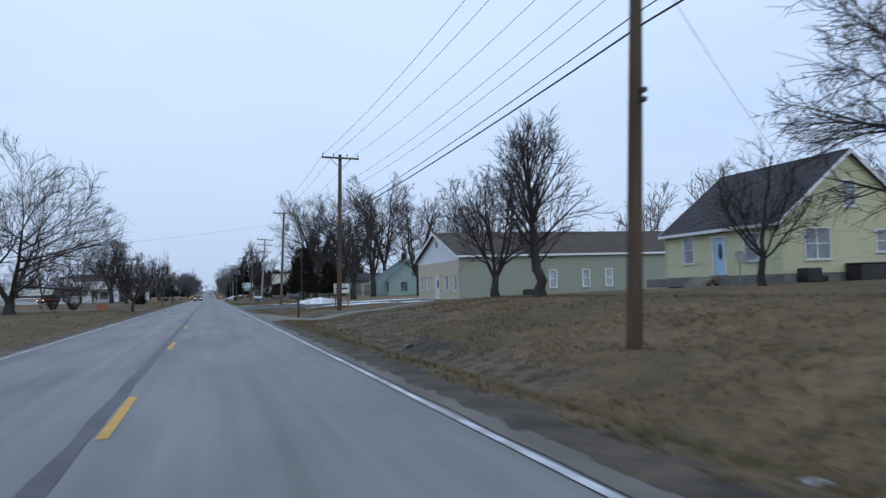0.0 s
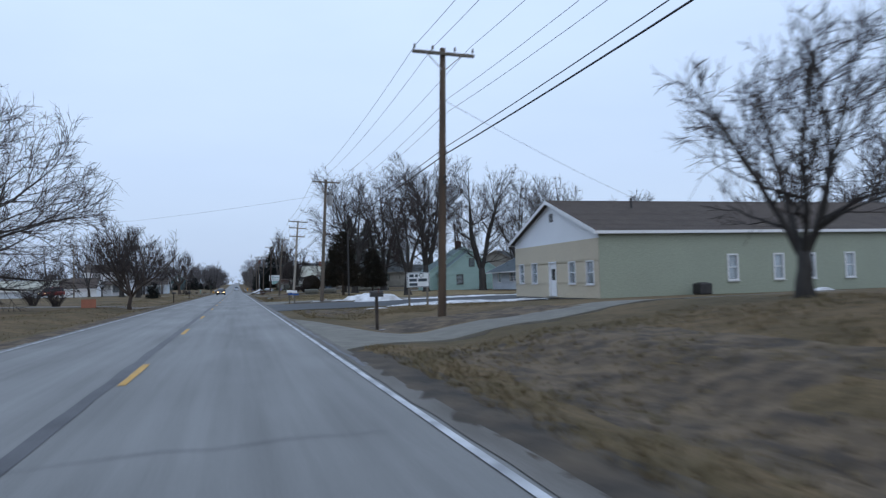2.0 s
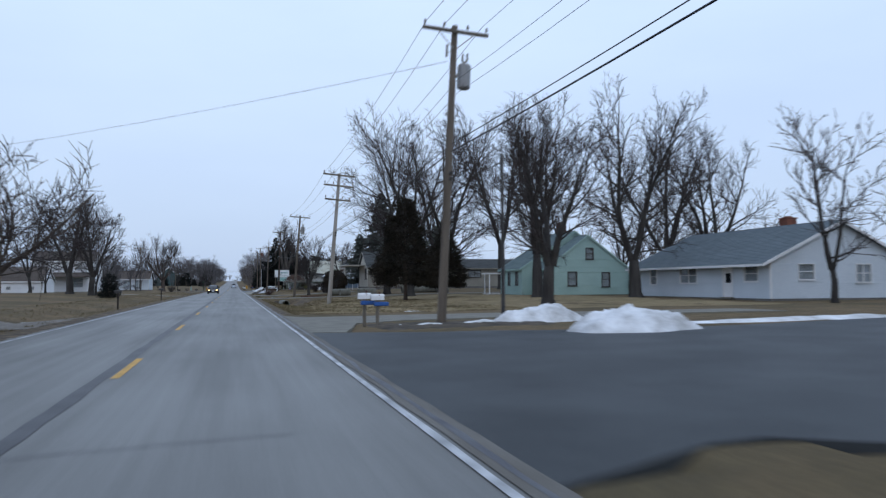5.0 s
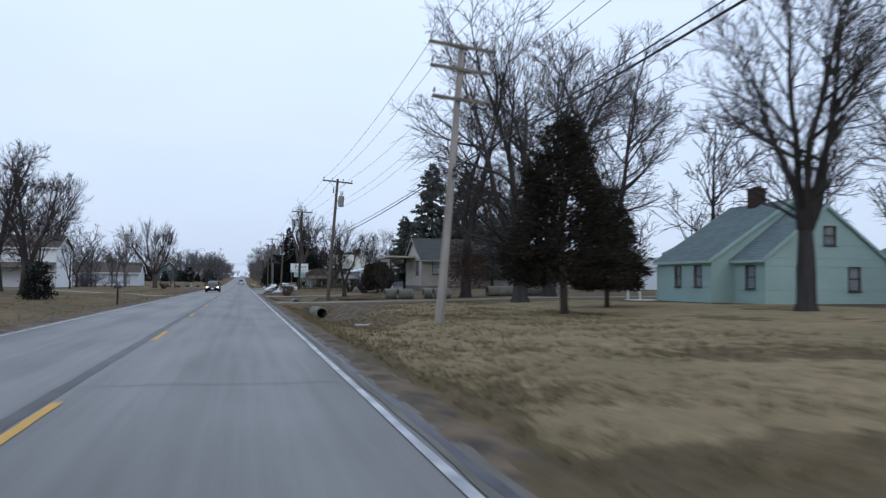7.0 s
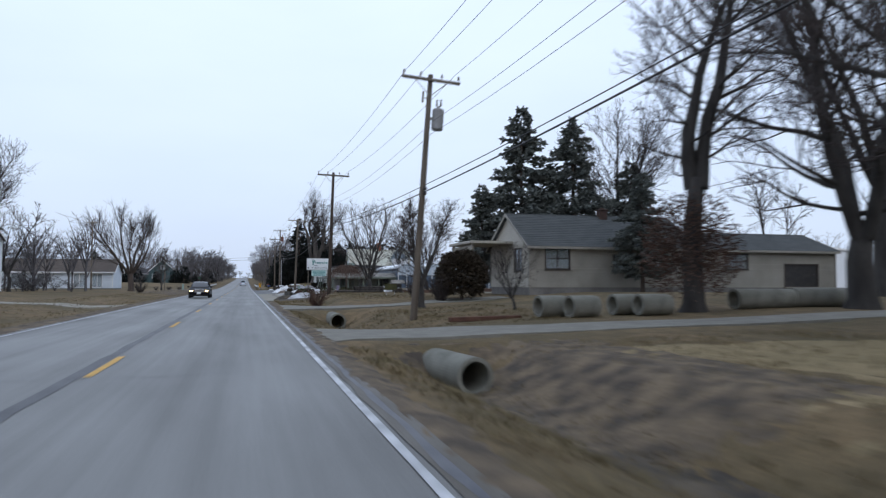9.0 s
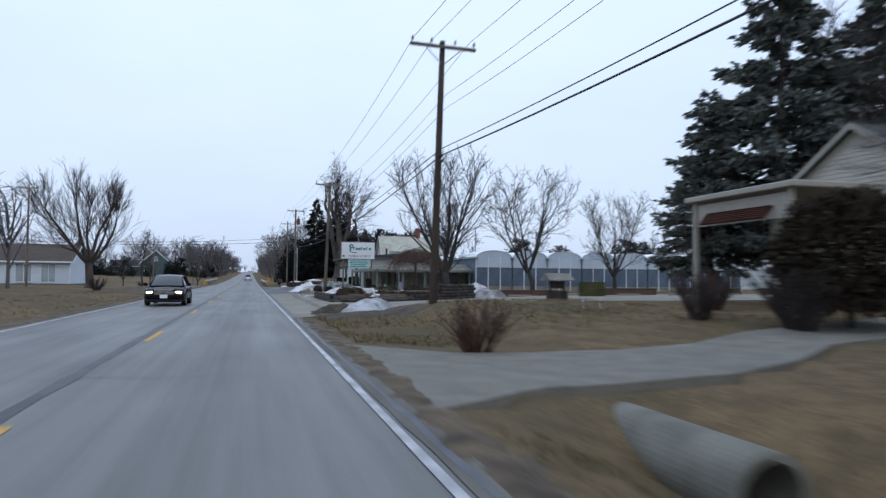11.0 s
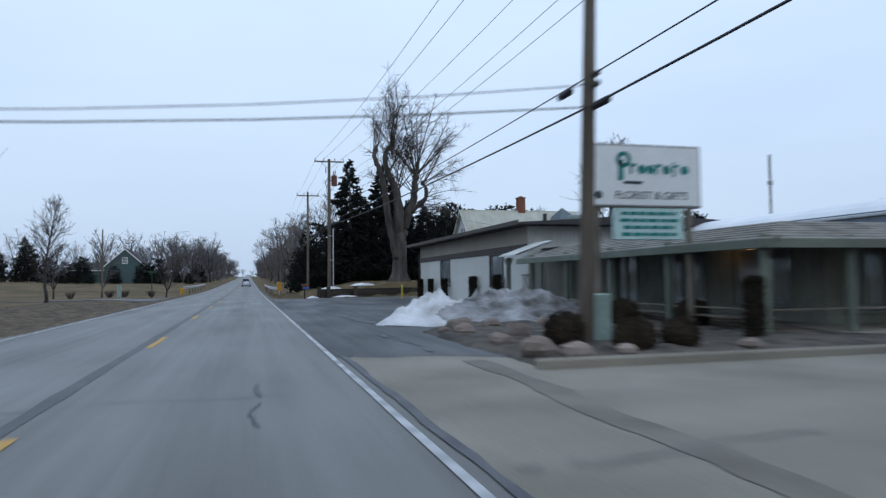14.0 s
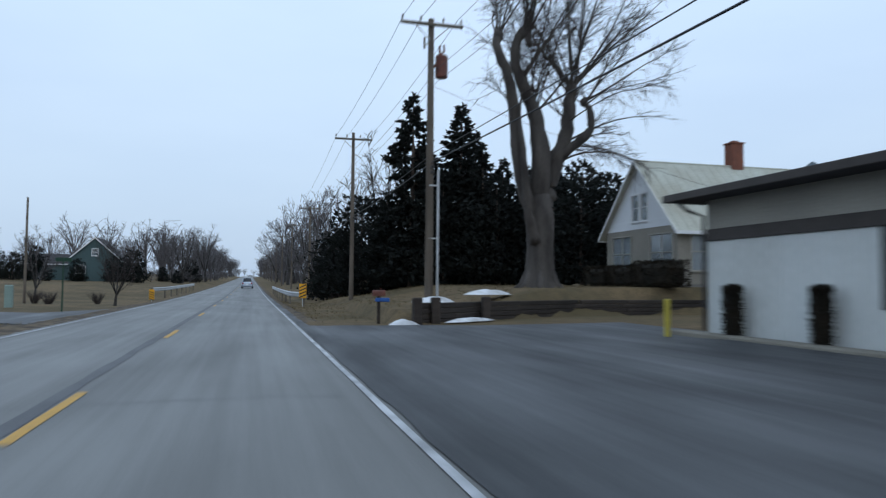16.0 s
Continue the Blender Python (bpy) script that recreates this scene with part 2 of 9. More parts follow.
M["bed_block"] = material("mossy_grey_block", (0.105, 0.098, 0.090), (0.048, 0.046, 0.040), 0.9, 2.2, 22, 0.8, 0.6, vary=0.4)
M["dark_stone"] = material("dark_wet_stone", (0.070, 0.060, 0.054), (0.034, 0.030, 0.028), 0.9, 2.5, 16, 0.7, 0.6, vary=0.4)
M["weep_twig"] = material("russet_grey_twigs", (0.135, 0.086, 0.066), (0.085, 0.06, 0.05), 0.95, 1.5, 20, 0.5, 0.0)
M["pale_pole"] = material("silvered_pole_wood", (0.34, 0.32, 0.29), (0.20, 0.18, 0.16), 0.9, 1.2, 30, 0.7, 0.35, stretch=(4, 4, 0.4))
M["brown_pole"] = material("brown_pole_wood", (0.105, 0.074, 0.051), (0.058, 0.043, 0.033), 0.9, 0.9, 30, 0.7, 0.35, stretch=(4, 4, 0.5))
M["timber"] = material("dark_timber", (0.050, 0.040, 0.034), (0.024, 0.020, 0.018), 0.9, 1.5, 25, 0.7, 0.4, stretch=(.5, 3, 3), vary=0.25)
M["grey_timber"] = material("grey_timber", (0.19, 0.17, 0.14), (0.105, 0.094, 0.08), 0.9, 1.5, 25, 0.7, 0.4, vary=0.2)
M["steel"] = material("galvanised_steel", (0.52, 0.54, 0.56), (0.40, 0.41, 0.42), 0.45, 2, 30, 0.5, 0.05, metal=0.6)
M["dark_metal"] = material("dark_metal", (0.035, 0.035, 0.038), (0.06, 0.057, 0.055), 0.5, 3, 30, 0.5, 0.05, metal=0.3)
M["grey_metal"] = material("grey_painted_metal", (0.30, 0.31, 0.32), (0.21, 0.21, 0.21), 0.5, 3, 30, 0.5, 0.05)
M["red_metal"] = material("rusty_red_metal", (0.145, 0.052, 0.038), (0.085, 0.036, 0.029), 0.6, 4, 30, 0.6, 0.1)
M["wire"] = material("cable_black", (0.03, 0.03, 0.035), None, 0.6, 3, 30, 0.3, 0.0)
M["ceramic"] = material("grey_ceramic", (0.26, 0.26, 0.27), (0.16, 0.14, 0.13), 0.3, 5, 30, 0.5, 0.0)
M["yellow_siding"] = material("yellow_siding", (0.585, 0.585, 0.375), (0.520, 0.522, 0.335), 0.55, 0.6, 18, 0.4, 0.05)
M["tan_siding"] = material("tan_siding", (0.535, 0.470, 0.345), (0.475, 0.418, 0.310), 0.55, 0.6, 18, 0.4, 0.05)
M["sage_metal"] = material("sage_metal_siding", (0.30, 0.335, 0.265), (0.27, 0.30, 0.24), 0.5, 0.5, 14, 0.4, 0.05)
M["white_siding"] = material("white_siding", (0.74, 0.77, 0.80), (0.66, 0.69, 0.72), 0.55, 0.6, 18, 0.4, 0.05)
M["mint_siding"] = material("mint_siding", (0.355, 0.505, 0.475), (0.29, 0.425, 0.40), 0.55, 0.6, 18, 0.4, 0.05)
M["teal_siding"] = material("dark_teal_siding", (0.055, 0.095, 0.10), (0.045, 0.08, 0.085), 0.6, 0.6, 18, 0.4, 0.05)
M["dead_stalk"] = material("dead_stalks", (0.185, 0.098, 0.048), (0.085, 0.054, 0.034), 0.95, 0.9, 20, 0.9, 0.0)
M["straw"] = material("dry_grass_blades", (0.19, 0.145, 0.082), (0.10, 0.085, 0.045), 0.9, 0.5, 20, 0.6, 0.0)
M["grey_siding"] = material("pale_grey_siding", (0.58, 0.64, 0.70), (0.50, 0.56, 0.62), 0.55, 0.6, 18, 0.4, 0.05)
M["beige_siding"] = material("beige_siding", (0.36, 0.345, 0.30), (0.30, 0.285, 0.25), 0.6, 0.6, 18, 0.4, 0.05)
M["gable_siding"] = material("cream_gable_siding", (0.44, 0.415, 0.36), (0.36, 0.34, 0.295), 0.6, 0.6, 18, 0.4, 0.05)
M["darker_siding"] = material("darker_beige_siding", (0.30, 0.287, 0.252), (0.215, 0.205, 0.18), 0.7, 0.7, 18, 0.6, 0.08)
M["old_shingles"] = material("old_grey_green_shingles", (0.070, 0.076, 0.076), (0.05, 0.055, 0.056), 0.9, 1.0, 16, 0.6, 0.5, stretch=(1, 1, 3))
M["elm_bark"] = material("dark_grey_bark", (0.056, 0.052, 0.049), (0.026, 0.024, 0.023), 0.95, 2.2, 22, 0.7, 0.7, stretch=(1, 1, 0.25))
M["rubble"] = material("dirty_rubble", (0.120, 0.104, 0.088), (0.048, 0.044, 0.040), 0.95, 1.6, 16, 0.9, 1.0)
M["litter"] = material("pale_cardboard", (0.27, 0.285, 0.29), (0.21, 0.22, 0.225), 0.7, 3, 20, 0.4, 0.05)
M["stone_tan"] = material("tan_stucco", (0.27, 0.255, 0.22), (0.21, 0.195, 0.17), 0.8, 0.9, 25, 0.5, 0.2)
M["shop_white"] = material("white_ribbed_metal", (0.66, 0.69, 0.68), (0.58, 0.60, 0.58), 0.5, 0.5, 16, 0.5, 0.05, stretch=(1, 1, .3))
M["blade_green"] = material("dark_green_sign_blade", (0.020, 0.062, 0.038), (0.016, 0.044, 0.028), 0.5, 3, 30, 0.4, 0.0)
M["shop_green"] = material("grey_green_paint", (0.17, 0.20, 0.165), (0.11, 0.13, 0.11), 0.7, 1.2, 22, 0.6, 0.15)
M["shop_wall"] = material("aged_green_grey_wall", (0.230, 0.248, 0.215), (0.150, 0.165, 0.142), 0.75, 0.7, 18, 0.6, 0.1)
M["roof_brown"] = material("brown_shingles", (0.095, 0.078, 0.066), (0.07, 0.057, 0.05), 0.9, 1.2, 16, 0.6, 0.5, stretch=(1, 1, 3))
M["roof_dark"] = material("charcoal_shingles", (0.06, 0.058, 0.062), (0.042, 0.04, 0.043), 0.9, 1.2, 16, 0.6, 0.5, stretch=(1, 1, 3))
M["roof_slate"] = material("blue_grey_shingles", (0.13, 0.16, 0.18), (0.095, 0.12, 0.135), 0.9, 1.2, 16, 0.6, 0.5, stretch=(1, 1, 3))
M["roof_green"] = material("grey_green_shingles", (0.145, 0.195, 0.20), (0.105, 0.145, 0.15), 0.9, 1.0, 16, 0.6, 0.5, stretch=(1, 1, 3))
M["roof_metal"] = material("pale_metal_roof", (0.47, 0.49, 0.43), (0.36, 0.35, 0.29), 0.55, 0.7, 14, 0.7, 0.05, stretch=(1, 1, .4))
M["roof_wood"] = material("weathered_wood_shakes", (0.25, 0.245, 0.225), (0.14, 0.13, 0.115), 0.9, 1.6, 18, 0.8, 0.6)
M["white_paint"] = material("white_trim_paint", (0.76, 0.78, 0.80), (0.66, 0.67, 0.68), 0.5, 2, 20, 0.4, 0.03)
M["dark_trim"] = material("dark_brown_trim", (0.045, 0.038, 0.034), (0.065, 0.055, 0.05), 0.6, 2, 20, 0.5, 0.05)
M["blue_door"] = material("pale_blue_door_paint", (0.42, 0.62, 0.78), (0.36, 0.55, 0.70), 0.5, 2, 20, 0.4, 0.03)
M["blind"] = material("white_window_blind", (0.62, 0.66, 0.70), (0.52, 0.56, 0.60), 0.7, 3, 20, 0.4, 0.0)
M["interior"] = material("dim_interior", (0.07, 0.066, 0.06), (0.04, 0.04, 0.04), 0.9, 1, 10, 0.5, 0.0)
M["planter_brick"] = material("brown_planter_brick", (0.115, 0.072, 0.055), (0.070, 0.046, 0.038), 0.9, 3, 20, 0.6, 0.3)
M["brick"] = material("red_brick", (0.22, 0.085, 0.055), (0.14, 0.06, 0.045), 0.9, 3, 20, 0.6, 0.3)
M["dark_brick"] = material("sooty_brown_brick", (0.075, 0.045, 0.036), (0.045, 0.03, 0.026), 0.9, 3, 20, 0.6, 0.3)
M["foundation"] = material("grey_block", (0.20, 0.195, 0.185), (0.13, 0.125, 0.12), 0.9, 1.2, 20, 0.6, 0.3)
M["poly"] = material("frosted_greenhouse_film", (0.52, 0.60, 0.68), (0.42, 0.50, 0.58), 0.35, 0.8, 10, 0.5, 0.02)
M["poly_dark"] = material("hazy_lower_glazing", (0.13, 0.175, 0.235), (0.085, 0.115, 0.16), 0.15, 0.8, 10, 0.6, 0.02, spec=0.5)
M["roof_film"] = material("white_roof_film", (0.82, 0.85, 0.88), (0.66, 0.70, 0.74), 0.35, 0.6, 8, 0.5, 0.02)
M["sign_white"] = material("white_sign_face", (0.72, 0.76, 0.78), (0.64, 0.68, 0.70), 0.4, 1.5, 15, 0.4, 0.02)
M["sign_teal"] = material("teal_sign_paint", (0.015, 0.22, 0.21), None, 0.5, 3, 20, 0.3, 0.0)
M["sign_dark"] = material("dark_sign_paint", (0.05, 0.07, 0.09), None, 0.5, 3, 20, 0.3, 0.0)
M["pale_teal"] = material("pale_teal_sign_face", (0.48, 0.66, 0.66), (0.38, 0.56, 0.56), 0.4, 3, 20, 0.4, 0.0)
M["marker_yellow"] = material("reflective_yellow", (0.85, 0.42, 0.02), None, 0.4, 3, 20, 0.3, 0.0)
M["bollard_yellow"] = material("yellow_bollard_paint", (0.55, 0.46, 0.06), (0.42, 0.35, 0.06), 0.6, 3, 20, 0.5, 0.05)
M["blue_plastic"] = material("blue_plastic", (0.03, 0.11, 0.36), (0.025, 0.085, 0.28), 0.4, 3, 20, 0.4, 0.0)
M["utility_green"] = material("pale_green_cabinet", (0.24, 0.33, 0.30), (0.19, 0.26, 0.24), 0.5, 3, 20, 0.4, 0.0)
M["orange_net"] = material("faded_orange_board", (0.42, 0.17, 0.11), (0.30, 0.13, 0.09), 0.8, 3, 20, 0.5, 0.0)
M["stone"] = material("field_stone", (0.26, 0.21, 0.18), (0.16, 0.135, 0.12), 0.9, 2, 16, 0.7, 0.5, vary=0.35)
M["silver_car"] = material("silver_car_paint", (0.42, 0.48, 0.56), (0.38, 0.44, 0.52), 0.3, 2, 20, 0.3, 0.0, metal=0.5)
M["red_car"] = material("dark_red_car_paint", (0.20, 0.018, 0.014), (0.15, 0.014, 0.011), 0.3, 2, 20, 0.3, 0.0)
M["dark_car"] = material("near_black_car_paint", (0.006, 0.006, 0.009), (0.004, 0.004, 0.007), 0.2, 2, 20, 0.3, 0.0, spec=0.08)
M["car_glass"] = material("tinted_car_glass", (0.02, 0.023, 0.028), (0.012, 0.014, 0.018), 0.06, 2, 20, 0.3, 0.0, spec=0.6)
M["tyre"] = material("black_rubber", (0.018, 0.018, 0.019), None, 0.85, 4, 30, 0.4, 0.1)
M["tail_red"] = material("red_tail_lens", (0.30, 0.012, 0.012), None, 0.3, 4, 30, 0.3, 0.0)
M["chrome"] = material("chrome", (0.6, 0.6, 0.62), None, 0.2, 4, 30, 0.3, 0.0, metal=1.0)
M["headlight"] = glow("lit_headlight", (1.0, 0.70, 0.34), 7.0)
M["lamp"] = glow("lit_warm_lamp", (1.0, 0.50, 0.18), 5.0)
M["pane"] = glass("window_glass", (0.75, 0.82, 0.86), 0.03, 0.85)


# ---- mesh helpers ----
class Build:
    """Collects vertices and faces of one mesh."""

    def __init__(self):
        self.v, self.f = [], []

    def quad(self, *pts):
        n = len(self.v)
        self.v.extend(tuple(p) for p in pts)
        self.f.append(tuple(range(n, n + len(pts))))

    def box(self, c, s, rz=0.0, bev=0.0, tilt=None):
        """A box of size s about c, turned by rz degrees, its edges chamfered by bev."""
        hx, hy, hz = s[0] / 2, s[1] / 2, s[2] / 2
        b = min(bev, hx * .45, hy * .45, hz * .45)
        m = tilt or Matrix.Rotation(radians(rz), 3, 'Z')
        n = len(self.v)
        c = Vector(c)
        if b <= 0:
            for z in (-hz, hz):
                for x, y in ((-hx, -hy), (hx, -hy), (hx, hy), (-hx, hy)):
                    self.v.append(tuple(c + m @ Vector((x, y, z))))
            for q in ((3, 2, 1, 0), (4, 5, 6, 7), (0, 1, 5, 4), (1, 2, 6, 5), (2, 3, 7, 6), (3, 0, 4, 7)):
                self.f.append(tuple(n + i for i in q))
            return
        rings = []
        for z, d in ((-hz, b), (-hz + b, 0), (hz - b, 0), (hz, b)):
            ring = []
            for x, y, ex, ey in ((-1, -1, 1, 0), (-1, -1, 0, 1), (-1, 1, 0, -1), (-1, 1, 1, 0), (1, 1, -1, 0), (1, 1, 0, -1), (1, -1, 0, 1), (1, -1, -1, 0)):
                k = b if d == 0 else b
                ring.append(Vector((x * (hx - d) + ex * k * .6, y * (hy - d) + ey * k * .6, z)))
            rings.append([len(self.v) + i for i in range(8)])
            self.v.extend(tuple(c + m @ p) for p in ring)
        for a, d in zip(rings, rings[1:]):
            for i in range(8):
                self.f.append((a[i], d[i], d[(i + 1) % 8], a[(i + 1) % 8]))
        self.f.append(tuple(rings[0]))
        self.f.append(tuple(reversed(rings[-1])))

    def tube(self, pts, radii, sides=6, cap=True):
        """A tapering tube along points."""
        n0, k = len(self.v), len(pts)
        up = Vector((0.31, 0.2, 0.93)).normalized()
        for i, p in enumerate(pts):
            d = (Vector(pts[min(i + 1, k - 1)]) - Vector(pts[max(i - 1, 0)]))
            d = d.normalized() if d.length > 1e-9 else Vector((0, 0, 1))
            a = d.cross(up)
            a = a.normalized() if a.length > 1e-3 else d.orthogonal().normalized()
            c = d.cross(a)
            r = radii[i] if not isinstance(radii, (int, float)) else radii
            for j in range(sides):
                w = 2 * math.pi * j / sides
                q = Vector(p) + a * (r * math.cos(w)) + c * (r * math.sin(w))
                self.v.append((q.x, q.y, q.z))
        for i in range(k - 1):
            for j in range(sides):
                a, b = n0 + i * sides + j, n0 + i * sides + (j + 1) % sides
                self.f.append((a, b, b + sides, a + sides))
        if cap:
            self.f.append(tuple(n0 + j for j in reversed(range(sides))))
            self.f.append(tuple(n0 + (k - 1) * sides + j for j in range(sides)))

    def lathe(self, rings, sides=16, centre=(0, 0, 0), axis='Z'):
        """A turned body from (radius, height) rings; closed when the first ring is given again."""
        n0 = len(self.v)
        for r, h in rings:
            for j in range(sides):
                w = 2 * math.pi * j / sides
                p = (r * math.cos(w), r * math.sin(w), h)
                if axis == 'X':
                    p = (h, p[0], p[1])
                elif axis == 'Y':
                    p = (p[1], h, p[0])
                self.v.append((p[0] + centre[0], p[1] + centre[1], p[2] + centre[2]))
        for i in range(len(rings) - 1):
            for j in range(sides):
                a, b = n0 + i * sides + j, n0 + i * sides + (j + 1) % sides
                self.f.append((a, b, b + sides, a + sides))

    def sphere(self, c, r, rows=6, cols=10, squash=1.0):
        rings = [(max(r * math.sin(math.pi * i / rows), 1e-4), -r * squash * math.cos(math.pi * i / rows)) for i in range(rows + 1)]
        self.lathe(rings, cols, c)

    def mesh(self, name, mat, smooth=False):
        me = bpy.data.meshes.new(name)
        me.from_pydata(self.v, [], self.f)
        me.materials.append(mat)
        if smooth:
            me.polygons.foreach_set("use_smooth", [True] * len(me.polygons))
        me.update()
        return me


def thing(name, at, label, category, group="", rz=0.0, kind=""):
    ob = new(name)
    ob.empty_display_size = 0.2
    ob.matrix_world = pose(*at, 0, 0, rz)
    return tagged(ob, label, category, group, kind)


def part(name, b, mat, parent, label="", smooth=False, at=None):
    """One mesh object under a thing or under a part."""
    me = b.mesh(name, mat, smooth) if isinstance(b, Build) else b
    ob = new(name, me)
    ob.parent = parent
    if at is not None:
        ob.matrix_basis = at if isinstance(at, Matrix) else Matrix.Translation(at)
    return tagged(ob, label)


def solo(name, b, mat, label, category, group="", kind="", smooth=False, at=(0, 0, 0)):
    """A top-level thing that is one mesh."""
    ob = new(name, b.mesh(name, mat, smooth))
    ob.matrix_world = pose(*at)
    return tagged(ob, label, category, group, kind)


# ---- the lie of the land ----
EDGE_R, CENTRE, EDGE_L = 2.42, -1.165, -4.75
RIGHT_X = (2.75, 3.5, 5.7, 8.0, 14.0, 24.0, 60.0)
# heights across the right verge, stretch by stretch: the bank, the lots, the ditch, the shop, the rise behind it
BANK = ((-60, (-.02, -.08, -.5, 0, .8, 1.1, 1.3)), (46, (-.02, -.08, -.6, 0, .8, 1.05, 1.3)), (55, (-.02, -.08, -.8, .05, .8, 1.05, 1.3)),
        (60, (-.02, -.08, -.4, .15, .8, 1.05, 1.2)), (69, (-.02, -.05, -.12, .2, .75, .9, 1.0)), (84, (-.02, -.05, -.22, .02, .38, .4, .5)))
LOTS = ((95, (-.02, -.03, -.02, .05, .12, .25, .3)), (130, (-.02, -.04, -.03, 0, .05, .1, .2)), (144, (-.02, -.08, -.2, 0, .05, .2, .3)))
DITCH = ((158, (-.02, -.1, -.75, -.05, .05, .25, .3)), (169.4, (-.02, -.1, -.95, -.1, .1, .3, .4)), (171, (-.02, -.03, -.06, 0, .12, .3, .4)),
         (176, (-.02, -.03, -.06, 0, .12, .35, .45)), (178, (-.02, -.1, -.8, -.05, .12, .4, .5)), (191.4, (-.02, -.1, -1.0, -.1, .2, .8, .7)),
         (194.4, (-.02, -.03, -.06, 0, .2, .8, .7)), (198.5, (-.02, -.03, -.06, 0, .2, .8, .7)), (202, (-.02, -.06, -.2, .3, .45, .6, .6)))
SHOP = ((210.6, (-.02, -.06, .1, .58, .6, .55, .5)), (216.5, (-.02, -.02, 0, .1, .2, .35, .4)), (221, (-.02, -.01, 0, .0, .02, .25, .4)), (240, (-.02, -.01, 0, .0, .02, .25, .4)), (287, (-.02, -.01, 0, .02, .1, .3, .5)),
        (290.5, (-.02, -.02, .0, .35, .75, 1.0, 1.1)), (300, (-.02, -.05, .02, .45, 1.25, 1.35, 1.3)), (318, (-.02, -.15, -.1, .45, 1.3, 1.4, 1.3)))
CREEK = ((345, (-.02, -.3, -.9, -.5, .6, 1, 1)), (380, (-.02, -.2, -.3, .1, .5, .8, 1)), (3000, (-.02, -.2, -.3, .1, .5, .8, 1)))
RIGHT = BANK + LOTS + DITCH + SHOP + CREEK
LEFT_X = (-5.1, -5.9, -7.6, -10.0, -20.0, -60.0)
LEFT = ((-60, (-.02, -.06, -.25, .1, .3, .5)), (110, (-.02, -.06, -.25, .05, .2, .4)), (160, (-.02, -.06, -.2, .05, .3, .5)),
        (200, (-.02, -.04, -.12, .1, .5, .6)), (270, (-.02, -.06, -.3, .0, .4, .5)), (310, (-.02, -.03, -.1, 0, -.2, -.3)),
        (345, (-.02, -.3, -.9, -.7, -.6, -.2)), (380, (-.02, -.2, -.3, .2, .8, 1.5)), (3000, (-.02, -.2, -.3, .2, .8, 1.5)))


def rise(y):
    """The road is level, then climbs a long low hill."""
    u = min(max(y - 320, 0), 560)
    return 0.0125 * (u * u / (u + 70.0)) if u > 0 else 0.0


def table(x, y, xs, rows):
    for (ya, a), (yb, b) in zip(rows, rows[1:]):
        if y <= yb:
            t = min(max((y - ya) / (yb - ya), 0), 1)
            t = t * t * (3 - 2 * t)
            ax, sgn = abs(x), 1
            for i in range(len(xs) - 1):
                x0, x1 = abs(xs[i]), abs(xs[i + 1])
                if ax <= x1 or i == len(xs) - 2:
                    u = min(max((ax - x0) / (x1 - x0), 0), 1)
                    u = u * u * (3 - 2 * u)
                    return (a[i] * (1 - u) + a[i + 1] * u) * (1 - t) + (b[i] * (1 - u) + b[i + 1] * u) * t
    return 0.0


def wall_line(x):
    return float(np.interp(x, (5.6, 6.3, 9.4, 15, 25), (291.4, 291.9, 294.4, 298.2, 299.4)))


def land(x, y):
    z = rise(y)
    if x > 2.75:
        h = table(x, y, RIGHT_X, RIGHT)
        if x > 5.6 and 284 < y < 304:      # level paving up to the timber wall, lawn behind it
            t = min(max((y - wall_line(x) - .05) / .5, 0), 1)
            h = .03 + (max(h, .5) - .03) * t
        return z + h
    if x < -5.1:
        return z + table(x, y, LEFT_X, LEFT)
    return z - 0.06


def steps(*runs):
    out = []
    for a, b, s in runs:
        n = max(1, round((b - a) / s))
        out += [a + (b - a) * i / n for i in range(n)]
    return out + [runs[-1][1]]


def sheet(name, xs, ys, height, mat, label, lump=0.0, **tags):
    b = Build()
    for y in ys:
        for x in xs:
            z = height(x, y)
            if lump and (x > 3.2 or x < -5.6):
                z += lump * noise.noise((x * .7, y * .7, 3.1)) + lump * .5 * noise.noise((x * 2.3, y * 2.3, 1.7))
            b.v.append((x, y, z))
    w = len(xs)
    for j in range(len(ys) - 1):
        for i in range(w - 1):
            a = j * w + i
            b.f.append((a, a + 1, a + 1 + w, a + w))
    return solo(name, b, mat, label, name, kind="structure", smooth=True)


sheet("ground", steps((-2500, -300, 400), (-300, -60, 20), (-60, -14, 2), (-14, -4.9, .45), (-4.9, 2.7, 2.5), (2.7, 10, .35), (10, 30, .8), (30, 80, 4), (80, 300, 20), (300, 2500, 400)),
      steps((-300, 30, 15), (30, 305, .8), (305, 330, 1.6), (330, 460, 6), (460, 1000, 30), (1000, 3200, 300)), land, M["grass"],
      "dry winter grass over rolling roadside ground", 0.022)


def strip(name, x0, x1, y0, y1, lift, mat, label, step=6.0, wob=0.0, seed=0, kind="structure", category=""):
    """A ribbon along the road, with uneven edges where wob is given."""
    b = Build()
    ys = steps((y0, y1, step))
    for i, y in enumerate(ys):
        e0 = wob * noise.noise((y * .6, seed, 0)) + wob * .6 * noise.noise((y * 2.1, seed, 5))
        e1 = wob * noise.noise((y * .6, seed + 9, 0)) + wob * .6 * noise.noise((y * 2.1, seed + 9, 5))
        z = rise(y) + lift
        b.v += [(x0 + e0, y, z), (x1 + e1, y, z)]
        if i:
            a = 2 * i
            b.f.append((a - 2, a - 1, a + 1, a))
    return solo(name, b, mat, label, category or name, kind=kind)


